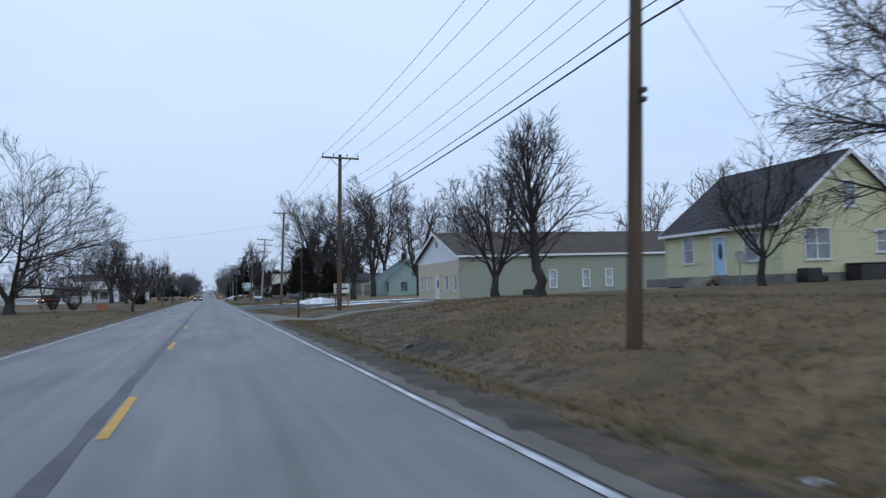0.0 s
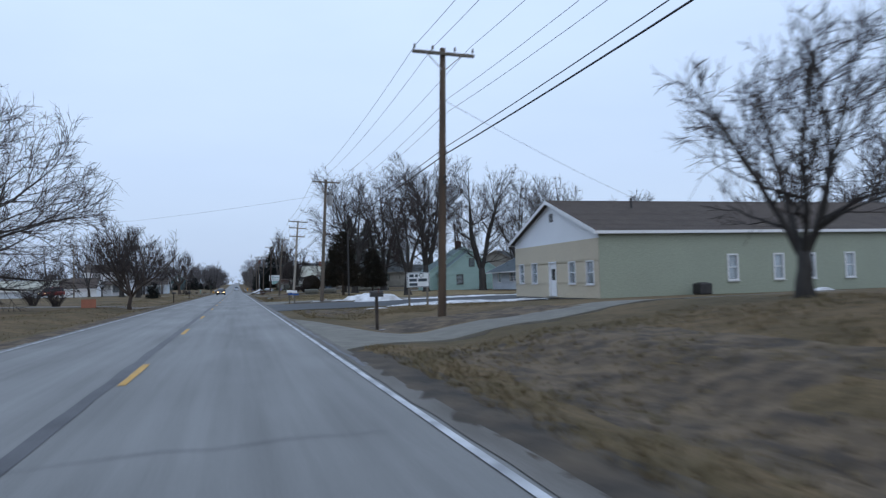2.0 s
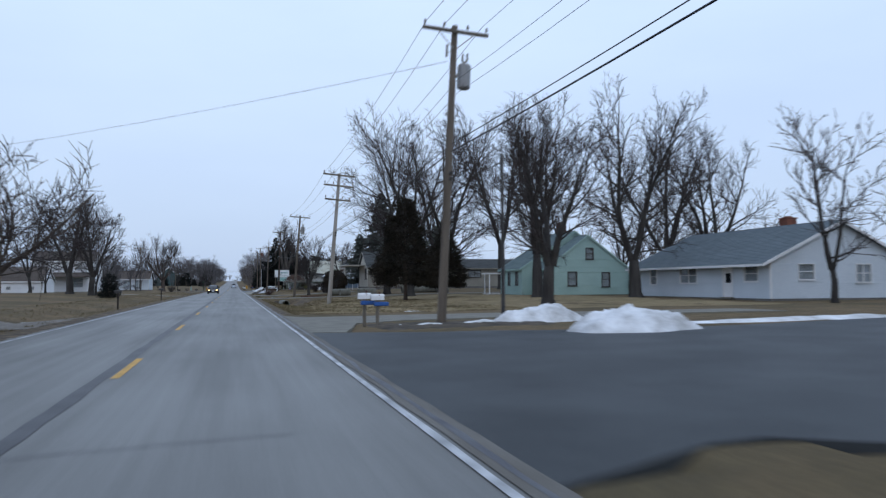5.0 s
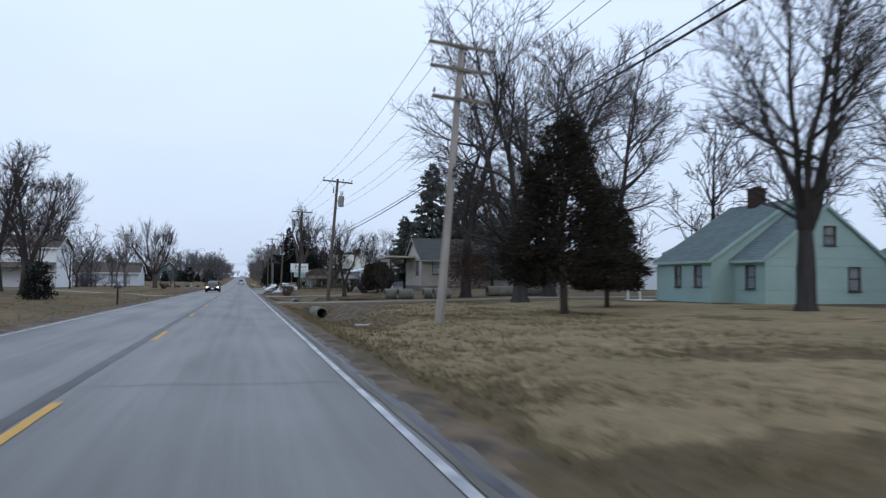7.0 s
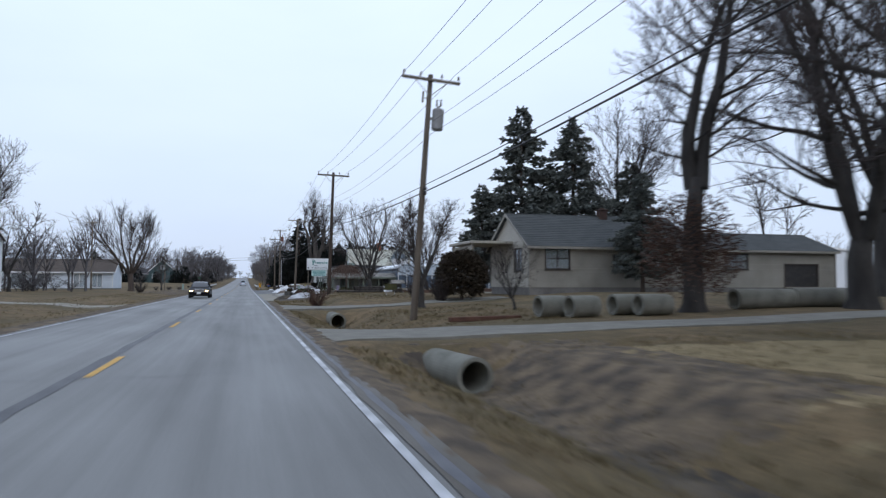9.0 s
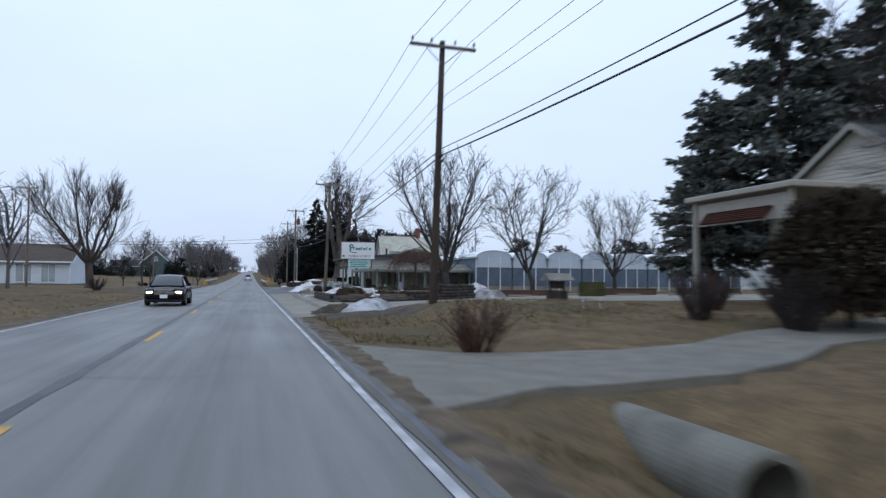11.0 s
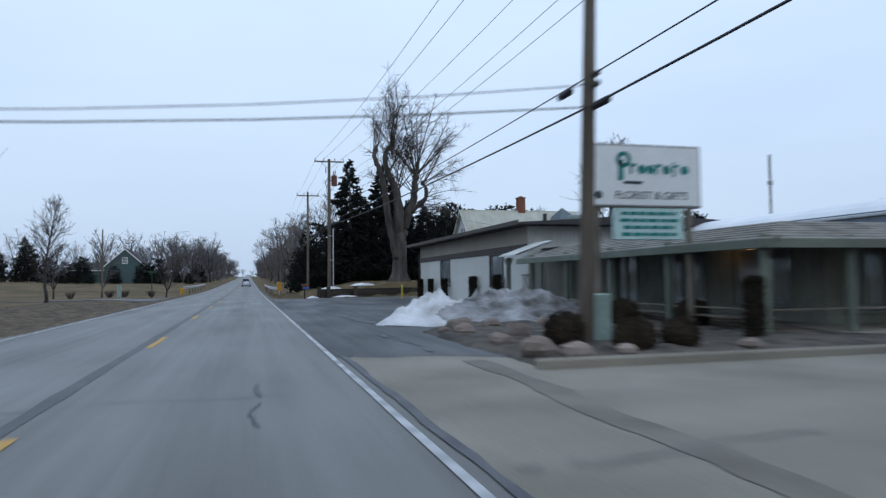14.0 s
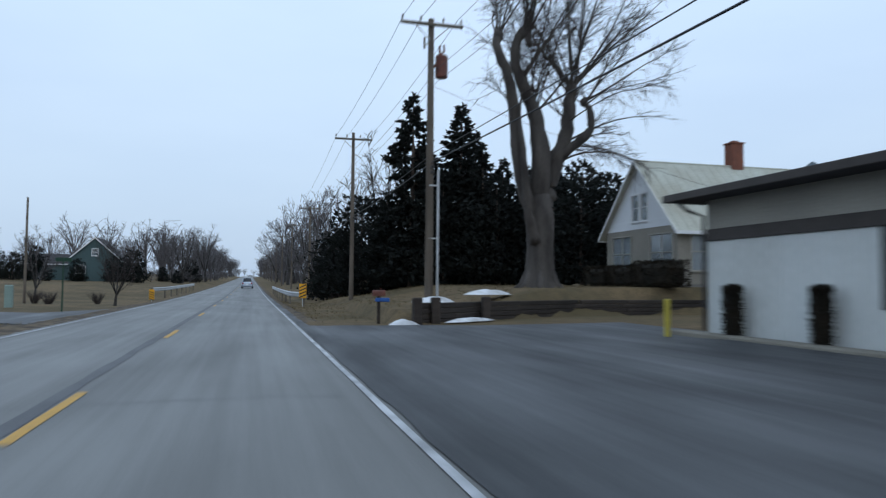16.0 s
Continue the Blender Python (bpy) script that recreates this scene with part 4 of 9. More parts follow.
def roof(house, x0, x1, y0, y1, eave, ridge, axis, mat, over=0.35, gable=0.25, thick=0.13, trim="white_paint", fascia=True, seams=0.0):
    """A gable roof: one skin stepped in shingle courses (or smooth with standing seams), with fascia and barge boards."""
    if axis == 'y':
        c, h, a0, a1 = (x0 + x1) / 2, (x1 - x0) / 2, y0 - gable, y1 + gable
    else:
        c, h, a0, a1 = (y0 + y1) / 2, (y1 - y0) / 2, x0 - gable, x1 + gable
    k = (ridge - eave) / h
    e, ze = h + over, eave - over * k

    def pt(s, a, z):
        return (c + s, a, z) if axis == 'y' else (a, c + s, z)

    half = []
    n = max(2, int(math.hypot(e, ridge - ze) / .28)) if not seams else 1
    for i in range(n):
        t0, t1 = i / n, (i + 1) / n
        half += [(e * (1 - t0), ze + (ridge - ze) * t0 + thick + (.018 if not seams else 0)), (e * (1 - t1), ze + (ridge - ze) * t1 + thick)]
    prof = [(-s, z) for s, z in half] + [(s, z) for s, z in reversed(half[:-1])] + [(e, ze), (0, ridge), (-e, ze)]
    b = Build()
    m = len(prof)
    b.v = [pt(s, a, z) for a in (a0, a1) for s, z in prof]
    b.f = [(i, (i + 1) % m, m + (i + 1) % m, m + i) for i in range(m)] + [tuple(range(m)), tuple(range(2 * m - 1, m - 1, -1))]
    r = part("roof", b, M[mat], house)
    for sg in (-1, 1):
        if fascia:
            f = Build()
            f.box(pt(sg * (e + .015), (a0 + a1) / 2, ze + thick / 2 - .03), (.03, a1 - a0, .17) if axis == 'y' else (a1 - a0, .03, .17))
            part("fascia", f, M[trim], house)
        for a, d in ((a0, -.03), (a1, .03)):
            f = Build()
            q = [(sg * e, ze - .07), (0, ridge - .07), (0, ridge + thick + .02), (sg * e, ze + thick + .02)]
            f.v = [pt(s, a + o, z) for o in (0, d) for s, z in q]
            f.f = [(0, 1, 2, 3), (7, 6, 5, 4), (0, 4, 5, 1), (1, 5, 6, 2), (2, 6, 7, 3), (3, 7, 4, 0)]
            part("barge_board", f, M[trim], house)
        if seams:
            a = a0 + seams / 2
            while a < a1:
                sm = Build()
                sm.tube([pt(sg * e, a, ze + thick), pt(0, a, ridge + thick)], .022, 4)
                part("seam", sm, M[mat], r)
                a += seams
    cap = Build()
    cap.tube([pt(0, a0, ridge + thick - .01), pt(0, a1, ridge + thick - .01)], .06, 6)
    part("ridge_cap", cap, M[mat], r)
    return r


def chimney(parent, x, y, z0, z1, s=0.6, mat="brick"):
    b = Build()
    b.box((x, y, (z0 + z1) / 2), (s, s, z1 - z0), bev=.015)
    b.box((x, y, z1 + .04), (s + .12, s + .12, .1), bev=.02)
    b.box((x, y, z1 + .14), (s * .5, s * .5, .14), bev=.02)
    part("chimney", b, M[mat], parent)


def base_floor(house, x0, x1, y0, y1, z0, z1, mat="foundation", inset=.02):
    b = Build()
    b.box(((x0 + x1) / 2, (y0 + y1) / 2, (z0 + z1) / 2), (x1 - x0 - 2 * inset, y1 - y0 - 2 * inset, z1 - z0))
    part("foundation", b, M[mat], house)
    f = Build()
    f.box(((x0 + x1) / 2, (y0 + y1) / 2, z1 + .03), (x1 - x0 - .4, y1 - y0 - .4, .05))
    part("floor_board", f, M["interior"], house)


def four_walls(house, x0, x1, y0, y1, z0, z1, peak, axis, mat, holes=None, course=.12, ribs=0.0):
    """Walls on all sides as parts; holes per side: w (facing the road), s, e, n. Gables on the sides across the ridge."""
    holes = holes or {}
    sides = {"w": ((x0, y1), (x0, y0)), "s": ((x0, y0), (x1, y0)), "e": ((x1, y0), (x1, y1)), "n": ((x1, y1), (x0, y1))}
    for k, (p, q) in sides.items():
        b = Build()
        g = peak if (k in "sn") == (axis == 'y') else 0.0
        wall(b, p, q, z0, z1, g, holes.get(k, ()), course, ribs=ribs)
        part("wall", b, M[mat] if not isinstance(mat, dict) else M[mat[k]], house)
    for x in (x0, x1):
        for y in (y0, y1):
            pb = Build()
            pb.box((x, y, (z0 + z1) / 2), (.12, .12, z1 - z0), bev=.01)
            part("corner_board", pb, M["darker_siding" if isinstance(mat, dict) else mat if mat in ("beige_siding", "darker_siding", "mint_siding", "teal_siding", "yellow_siding") else "white_paint"], house)
    return sides


# yellow house on the bank, its gable towards the traffic
X0, X1, Y0, Y1, ZB, ZE, ZR = 26.6, 35.4, 61.7, 71.1, 1.5, 4.2, 7.6
yh = thing("house", (0, 0, 0), "pale yellow lap-sided house with charcoal roof on the bank", "house")
base_floor(yh, X0, X1, Y0, Y1, .4, ZB)
hs = {"w": [(1.7, 2.6, 2.3, 3.8), (4.35, 5.3, ZB + .05, 3.6), (6.8, 7.75, 2.25, 3.65)], "s": [(1.4, 2.95, 2.2, 3.7), (6.0, 6.9, 2.5, 3.6), (3.95, 4.75, 4.85, 6.15)]}
sd = four_walls(yh, X0, X1, Y0, Y1, ZB, ZE, ZR - ZE, 'y', "yellow_siding", hs)
window(yh, *sd["w"], hs["w"][0])
door(yh, *sd["w"], hs["w"][1], "blue_door", lite=.6, oval=True)
window(yh, *sd["w"], hs["w"][2])
window(yh, *sd["s"], hs["s"][0], mull=1)
window(yh, *sd["s"], hs["s"][1])
window(yh, *sd["s"], hs["s"][2])
roof(yh, X0, X1, Y0, Y1, ZE, ZR, 'y', "roof_dark")
vent = Build()
vent.tube([(31.2, 65, 7.2), (31.2, 65, 7.85)], .07, 8)
part("vent_pipe", vent, M["dark_metal"], yh)
for x in (28.9, 33.6):
    bv = Build()
    bv.box((x, Y0 - .03, 1.18), (.8, .05, .32), bev=.01)
    part("basement_window", bv, M["car_glass"], yh)
st = Build()
for i in range(3):
    st.box((X0 - .95 - i * .3, 66.3, 1.3 - i * .16), (.5, 1.5, .4), bev=.02)
solo("front_steps", st, M["concrete"], "low concrete steps at the yellow house's blue door", "steps", at=(0, 0, 0))
tb = Build()
tb.box((X0 - .38, 66.6, 1.2), (.7, 11.4, .5), bev=.03)
solo("terrace_wall", tb, M["foundation"], "low dark concrete terrace along the yellow house", "terrace")
tb = Build()
tb.box((31.3, Y0 - .5, 1.45), (1.7, .95, .85), bev=.04)
tb.box((31.3, Y0 - .5, 1.9), (1.8, 1.0, .06), bev=.02)
solo("cellar_hatch", tb, M["dark_metal"], "dark metal cellar hatch against the yellow house", "cellar hatch")
dish = thing("satellite_dish", (25.3, 63.2, land(25.3, 63.2)), "dark satellite dish on a post in the yard", "satellite dish")
b = Build()
b.tube([(0, 0, -.2), (0, 0, 1.25)], .03, 8)
part("mast", b, M["grey_metal"], dish)
b = Build()
b.lathe([(.02, 0), (.2, .03), (.36, .1), (.38, .11), (.36, .12), (.2, .05), (.02, .02)], 18)
part("reflector", b, M["grey_metal"], dish, smooth=True, at=Matrix.Translation((0, -.05, 1.35)) @ Matrix.Rotation(radians(62), 4, 'X'))
b = Build()
b.box((0, 0, .35), (.9, .7, .7), bev=.05)
for i in range(9):
    b.box((0, -.355, .1 + i * .06), (.8, .015, .02))
solo("air_conditioner", b, M["dark_metal"], "dark air-conditioning unit beside the yellow house", "air conditioner", at=(27.5, 61.0, land(27.5, 61.0)))

# long tan building, narrow gable towards the road
X0, X1, Y0, Y1, ZB, ZE, ZR = 19.5, 60.0, 89.35, 101.6, .3, 3.95, 6.15
tan = thing("building", (0, 0, 0), "long tan-sided hall with white gable and brown roof", "building")
base_floor(tan, X0, X1, Y0, Y1, -.1, ZB)
hw = [(0.75, 1.55, 1.22, 2.45), (2.95, 3.8, 1.2, 2.45), (5.75, 6.7, ZB + .05, 2.4), (8.5, 9.35, 1.15, 2.38), (10.75, 11.6, 1.1, 2.35)]
hsn = [(x - .3, x + .3, 1.13, 2.53) for x in (8.45, 11.6, 13.85, 16.75, 20.45, 22.85)]
for k, (p, q) in {"w": ((X0, Y1), (X0, Y0)), "s": ((X0, Y0), (X1, Y0)), "e": ((X1, Y0), (X1, Y1)), "n": ((X1, Y1), (X0, Y1))}.items():
    b = Build()
    wall(b, p, q, ZB, ZE - (.35 if k == "w" else 0), 0, hw if k == "w" else hsn if k == "s" else (), .17 if k == "w" else 0.0, ribs=0.0, lap=.032)
    part("wall", b, M["tan_siding" if k == "w" else "sage_metal"], tan)
b = Build()
wall(b, (X0, Y1), (X0, Y0), ZE - .35, ZE, ZR - ZE, [(5.85, 6.45, 4.95, 5.5)], .3, ribs=0.0, lap=.006)
part("gable", b, M["white_siding"], tan, "white-painted gable with small vent")
b = Build()
for i in range(6):
    b.box((X0 + .02, 95.45, 5.0 + i * .09), (.06, .55, .05), tilt=Matrix.Rotation(radians(25), 3, 'Y'))
part("gable_vent", b, M["grey_metal"], tan)
for h in (hw[0], hw[1], hw[3], hw[4]):
    window(tan, (X0, Y1), (X0, Y0), h)
door(tan, (X0, Y1), (X0, Y0), hw[2], "white_paint", lite=.66)
for i, h in enumerate(hsn):
    window(tan, (X0, Y0), (X1, Y0), h, blind=.95 if i < 4 else 0.0, w=.09)
roof(tan, X0, X1, Y0, Y1, ZE, ZR, 'x', "roof_brown", .3, .35)
b = Build()
b.tube([(24.2, 93.8, 5.3), (24.2, 93.8, 6.2)], .07, 8)
b.tube([(24.2, 93.8, 6.16), (24.2, 93.8, 6.3)], .11, 8)
part("flue", b, M["dark_metal"], tan)
b = Build()
b.box((0, 0, .32), (.75, .75, .62), bev=.05)
b.lathe([(.3, .63), (.3, .67), (.02, .67)], 14)
solo("air_conditioner", b, M["dark_metal"], "dark square air conditioner beside the sage wall", "air conditioner", at=(25.2, 88.4, land(25.2, 88.4)))

# white house with blue-grey roof behind the lot
X0, X1, Y0, Y1, ZB, ZE, ZR = 35.4, 47.0, 133.6, 150.5, .3, 2.95, 5.6
wh = thing("house", (0, 0, 0), "low white house with blue-grey shingle roof", "house")
base_floor(wh, X0, X1, Y0, Y1, -.1, ZB)
hs = {"w": [(2.2, 3.2, 1.3, 2.6), (6.6, 8.8, 1.4, 2.6), (12.0, 13.0, ZB + .05, 2.45), (14.3, 15.7, 1.5, 2.55)], "s": [(2.3, 3.6, 1.6, 2.65), (7.2, 8.5, 1.4, 2.65)]}
sd = four_walls(wh, X0, X1, Y0, Y1, ZB, ZE, ZR - ZE, 'y', "grey_siding", hs, .15)
for k, h in (("w", 0), ("w", 1), ("w", 3), ("s", 0), ("s", 1)):
    window(wh, *sd[k], hs[k][h], mull=1 if h == 1 else 0)
door(wh, *sd["w"], hs["w"][2], "white_paint", lite=.66)
roof(wh, X0, X1, Y0, Y1, ZE, ZR, 'y', "roof_slate", .9, .4)
chimney(wh, 42.6, 140, 4.5, 6.4, .9)

# mint-green cottage with a grey-green roof: a broad gabled block and a narrower gabled front before it
ZB, ZE = .3, 3.0
mint = thing("house", (0, 0, 0), "mint-green cottage with grey-green shingle roof", "house")
base_floor(mint, 28.8, 40.6, 161.4, 167.4, -.1, ZB)
hs = {"w": [(2.1, 2.75, 1.3, 2.6), (4.25, 4.95, 1.3, 2.6)]}
sd = four_walls(mint, 28.8, 40.6, 161.4, 167.4, ZB, ZE, 3.75, 'y', "mint_siding", hs, .13)
for h in hs["w"]:
    window(mint, *sd["w"], h, trim="dark_trim")
roof(mint, 28.8, 40.6, 161.4, 167.4, ZE, 6.75, 'y', "roof_green", .3, .15, trim="mint_siding")
base_floor(mint, 30.3, 39.1, 158.5, 161.3, -.1, ZB)
hs = {"w": [(1.15, 1.95, 1.2, 2.55)], "s": [(2.2, 3.15, 1.2, 2.55), (5.95, 6.8, 1.1, 2.5), (4.2, 5.0, 3.85, 4.95)]}
sd = four_walls(mint, 30.3, 39.1, 158.5, 161.3, ZB, ZE, 3.15, 'y', "mint_siding", hs, .13)
for k, hl in hs.items():
    for h in hl:
        window(mint, *sd[k], h, trim="dark_trim")
roof(mint, 30.3, 39.1, 158.5, 161.3, ZE, 6.15, 'y', "roof_green", .3, .12, trim="mint_siding")
chimney(mint, 34.7, 164.6, 6.2, 7.9, .85, "dark_brick")
b = Build()
b.box((28.3, 168.4, .28), (2.0, 1.9, .1), bev=.01)
for y in (167.6, 169.2):
    b.tube([(27.5, y, .2), (27.5, y, 2.5)], .06, 8)
b.box((28.3, 168.4, 2.55), (2.2, 2.0, .12), bev=.02)
part("porch", b, M["white_paint"], mint, "white-painted side porch")
wing = thing("garage", (0, 0, 0), "low mint-green lean-to garage with dark open doorway", "garage")
base_floor(wing, 39.2, 42.8, 158.9, 161.2, -.1, .3)
hg = {"s": [(.15, 2.7, .35, 1.75)]}
four_walls(wing, 39.22, 42.8, 158.9, 161.2, .3, 2.5, .35, 'y', "mint_siding", hg, .15)
roof(wing, 39.3, 42.8, 158.9, 161.2, 2.5, 2.85, 'y', "roof_green", .02, .2)
back = thing("garage", (0, 0, 0), "pale blue-grey garage behind the mint cottage", "garage")
base_floor(back, 46.5, 55, 161, 169, -.1, .3)
hg = {"s": [(1.0, 4.8, .35, 2.4)]}
sd = four_walls(back, 46.5, 55, 161, 169, .3, 2.8, 1.6, 'y', "grey_siding", hg, .15)
door(back, *sd["s"], hg["s"][0], "white_paint")
roof(back, 46.5, 55, 161, 169, 2.8, 4.4, 'y', "roof_green", .3, .2)

# beige house: a gabled front and a long low wing with garage
X0, X1, Y0, Y1, ZB, ZE, ZR = 20.0, 33.0, 200.4, 208.4, 1.1, 4.05, 6.4
bh = thing("house", (0, 0, 0), "weathered beige bungalow with grey-green roof and long wing", "house")
base_floor(bh, X0, X1, Y0, Y1, .2, ZB)
hs = {"s": [(1.2, 3.0, 2.4, 3.85), (6.4, 7.6, 2.2, 3.4), (9.6, 10.8, 2.2, 3.4)], "w": [(5.2, 6.6, 2.3, 3.85)]}
# the road-facing gable wall is paler than the other three sides
sd = four_walls(bh, X0, X1, Y0, Y1, ZB, ZE, ZR - ZE, 'x', {"w": "gable_siding", "s": "darker_siding", "e": "darker_siding", "n": "darker_siding"}, hs, .15)
for k, hl in hs.items():
    for i, h in enumerate(hl):
        window(bh, *sd[k], h, trim="dark_trim", mull=1 if i == 0 else 0)
roof(bh, X0, X1, Y0, Y1, ZE, ZR, 'x', "old_shingles", .4, .3, trim="darker_siding")
chimney(bh, 27.5, 204.2, 5.8, 6.95, .6, "dark_brick")
base_floor(bh, 33.0, 46.0, 200.9, 208, .2, ZB)
hs2 = {"s": [(2.9, 4.9, 2.5, 3.6), (8.25, 11.25, ZB + .05, 2.85)]}
sd2 = four_walls(bh, 33.05, 46, 200.9, 208, ZB, 3.95, 1.3, 'x', "darker_siding", hs2, .15)
window(bh, *sd2["s"], hs2["s"][0], trim="dark_trim", mull=1)
# dark door leaf and lower panel stand in for the garage opening's shade
door(bh, *sd2["s"], hs2["s"][1], "dark_metal", "dark_trim")
roof(bh, 33.05, 46, 200.9, 208, 3.95, 5.3, 'x', "old_shingles", .4, .2, trim="darker_siding")
b = Build()
b.box((42.8, 200.87, .78), (3.0, .05, .68), bev=.01)
part("garage_door", b, M["dark_metal"], bh, "dark panel standing in for the shaded garage opening")
b = Build()
b.box((18.4, 206.3, 4.35), (3.4, 5.6, .2), bev=.03)
for y in (203.9, 208.8):
    b.box((17.0, y, 2.6), (.16, .16, 3.3), bev=.01)
b.box((17.0, 206.3, 3.75), (.06, 4.6, .8), bev=.01)
part("porch", b, M["beige_siding"], bh, "flat-roofed pale porch at the gable")
b = Build()
for i in range(6):
    b.box((16.9 - .06 * i, 206.3, 3.75 - .07 * i), (.12, 3.4, .015), tilt=Matrix.Rotation(radians(40), 3, 'Y'))
part("awning", b, M["red_metal"], bh, "dull red metal awning")
# big pale garage behind the trees
gar = thing("garage", (0, 0, 0), "tall pale grey outbuilding with dark open doorway", "garage")
base_floor(gar, 47.0, 57.0, 195, 207, 0, .5)
hs = {"s": [(1.5, 3.6, .55, 2.85), (6.0, 7.2, .55, 2.7)]}
sd = four_walls(gar, 47.0, 57, 195, 207, .5, 5.0, 2.6, 'y', "darker_siding", hs, .2)
roof(gar, 47, 57, 195, 207, 5.0, 7.6, 'y', "old_shingles", .4, .3, trim="darker_siding")
gar.matrix_world = Matrix.Translation((47, 195, 0)) @ Matrix.Rotation(radians(-36), 4, 'Z') @ Matrix.Translation((-47, -195, 0))
shed = thing("shed", (0, 0, 0), "white metal shed with two pale doors", "shed")
base_floor(shed, 71, 81, 235, 243, 0, .5)
hs = {"s": [(.6, 3.2, .55, 3.0), (5.6, 7.6, .55, 3.0)]}
sd = four_walls(shed, 71, 81, 235, 243, .5, 5.9, .5, 'y', "white_siding", hs, .3)
for h in hs["s"]:
    door(shed, *sd["s"], h, "blind", "white_paint")
roof(shed, 71, 81, 235, 243, 5.9, 6.4, 'y', "roof_metal", .2, .2)

# florist's shop: white ribbed wing, shaded porch round the corner
shop = thing("shop", (0, 0, 0), "low florist shop with white ribbed walls and shake-roofed porch", "shop")
X0, X1, Y0, Y1, ZB = 13.0, 25.0, 264.6, 285.4, .12
base_floor(shop, X0, X1, Y0, Y1, -.1, ZB)
hw = [(5.7, 7.9, 1.0, 2.6), (15.6, 17.6, 1.0, 2.55)]
p, q = (X0, Y1), (X0, Y0)
b = Build()
wall(b, p, q, ZB, 2.62, 0, hw, 0, ribs=.22)
part("wall", b, M["shop_white"], shop, "white ribbed metal wall")
# the eave's shade on the upper band is put into its darker siding colour
b = Build()
wall(b, p, q, 2.92, 3.85, 0, (), 0, ribs=.22)
part("wall", b, M["beige_siding"], shop, "upper wall band, greyed for the eave's shade")
b = Build()
b.box((X0 - .01, (Y0 + Y1) / 2, 2.77), (.1, Y1 - Y0, .32), bev=.01)
part("trim", b, M["dark_trim"], shop, "dark brown band")
for k in ((X0, Y0, X1, Y0), (X1, Y0, X1, Y1), (X1, Y1, X0, Y1)):
    b = Build()
    wall(b, k[:2], k[2:], ZB, 3.85, 0, (), 0, ribs=.22)
    part("wall", b, M["shop_white"], shop)
for h in hw:
    window(shop, p, q, h, trim="dark_trim", sash=1, sill=False)
b = Build()
b.quad((12.15, Y0 - 1.2, 3.8), (12.15, Y1 + .75, 3.8), (18.5, Y1 + .75, 4.2), (18.5, Y0 - 1.2, 4.2))
b.quad((25.4, Y0 - 1.2, 3.8), (18.5, Y0 - 1.2, 4.2), (18.5, Y1 + .75, 4.2), (25.4, Y1 + .75, 3.8))
b.quad((12.15, Y0 - 1.2, 3.72), (18.5, Y0 - 1.2, 3.72), (18.5, Y1 + .75, 3.72), (12.15, Y1 + .75, 3.72))
b.quad((18.5, Y0 - 1.2, 3.72), (25.4, Y0 - 1.2, 3.72), (25.4, Y1 + .75, 3.72), (18.5, Y1 + .75, 3.72))
b.quad((12.15, Y1 + .75, 3.72), (25.4, Y1 + .75, 3.72), (25.4, Y1 + .75, 3.8), (18.5, Y1 + .75, 4.2), (12.15, Y1 + .75, 3.8))
b.quad((12.15, Y0 - 1.2, 3.72), (12.15, Y0 - 1.2, 3.8), (18.5, Y0 - 1.2, 4.2), (25.4, Y0 - 1.2, 3.8), (25.4, Y0 - 1.2, 3.72))
part("roof", b, M["roof_dark"], shop, "low dark membrane roof")
b = Build()
b.box((12.12, (Y0 + Y1) / 2 - .2, 3.8), (.06, Y1 - Y0 + 1.9, .2), bev=.01)
b.box((18.7, Y1 + .78, 3.8), (13.2, .06, .2), bev=.01)
part("fascia", b, M["dark_trim"], shop)
b = Build()
b.tube([(12.2, Y1 + .3, 3.72), (12.5, Y1 + .2, 3.45), (12.92, Y1 + .08, 3.3), (12.92, Y1 + .08, .2)], .05, 8)
part("downpipe", b, M["dark_metal"], shop)
b = Build()
b.tube([(17, 272, 4.0), (17, 272, 5.0)], .12, 8)
part("flue", b, M["dark_metal"], shop)
b = Build()
b.box((17.2, 268, 4.3), (1.1, .9, .5), bev=.04)
part("roof_vent", b, M["utility_green"], shop)
# porch section
PX, PY0, PY1, CX = 13.9, 249.6, 264.6, 11.5
gw = [(1.0, 2.6, .3, 2.3), (4.2, 5.8, .2, 2.3), (7.6, 10.0, .5, 2.3), (11.4, 13.8, .5, 2.3)]
b = Build()
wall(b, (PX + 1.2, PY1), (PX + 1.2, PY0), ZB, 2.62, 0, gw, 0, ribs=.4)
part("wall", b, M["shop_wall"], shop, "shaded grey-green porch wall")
for h in gw:
    window(shop, (PX + 1.2, PY1), (PX + 1.2, PY0), h, trim="shop_green", sash=1, sill=False, mull=1)
gs = [(.5, 1.9, .4, 2.3), (3.0, 4.6, .2, 2.3)]
b = Build()
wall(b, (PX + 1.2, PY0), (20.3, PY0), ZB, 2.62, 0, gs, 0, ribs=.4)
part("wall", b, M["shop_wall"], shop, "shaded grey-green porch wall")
for h in gs:
    window(shop, (PX + 1.2, PY0), (20.3, PY0), h, trim="shop_green", sash=1, sill=False, mull=1)
b = Build()
b.box((16.95, 256.95, 2.66), (6.68, 15.1, .1))
part("deck", b, M["roof_dark"], shop)
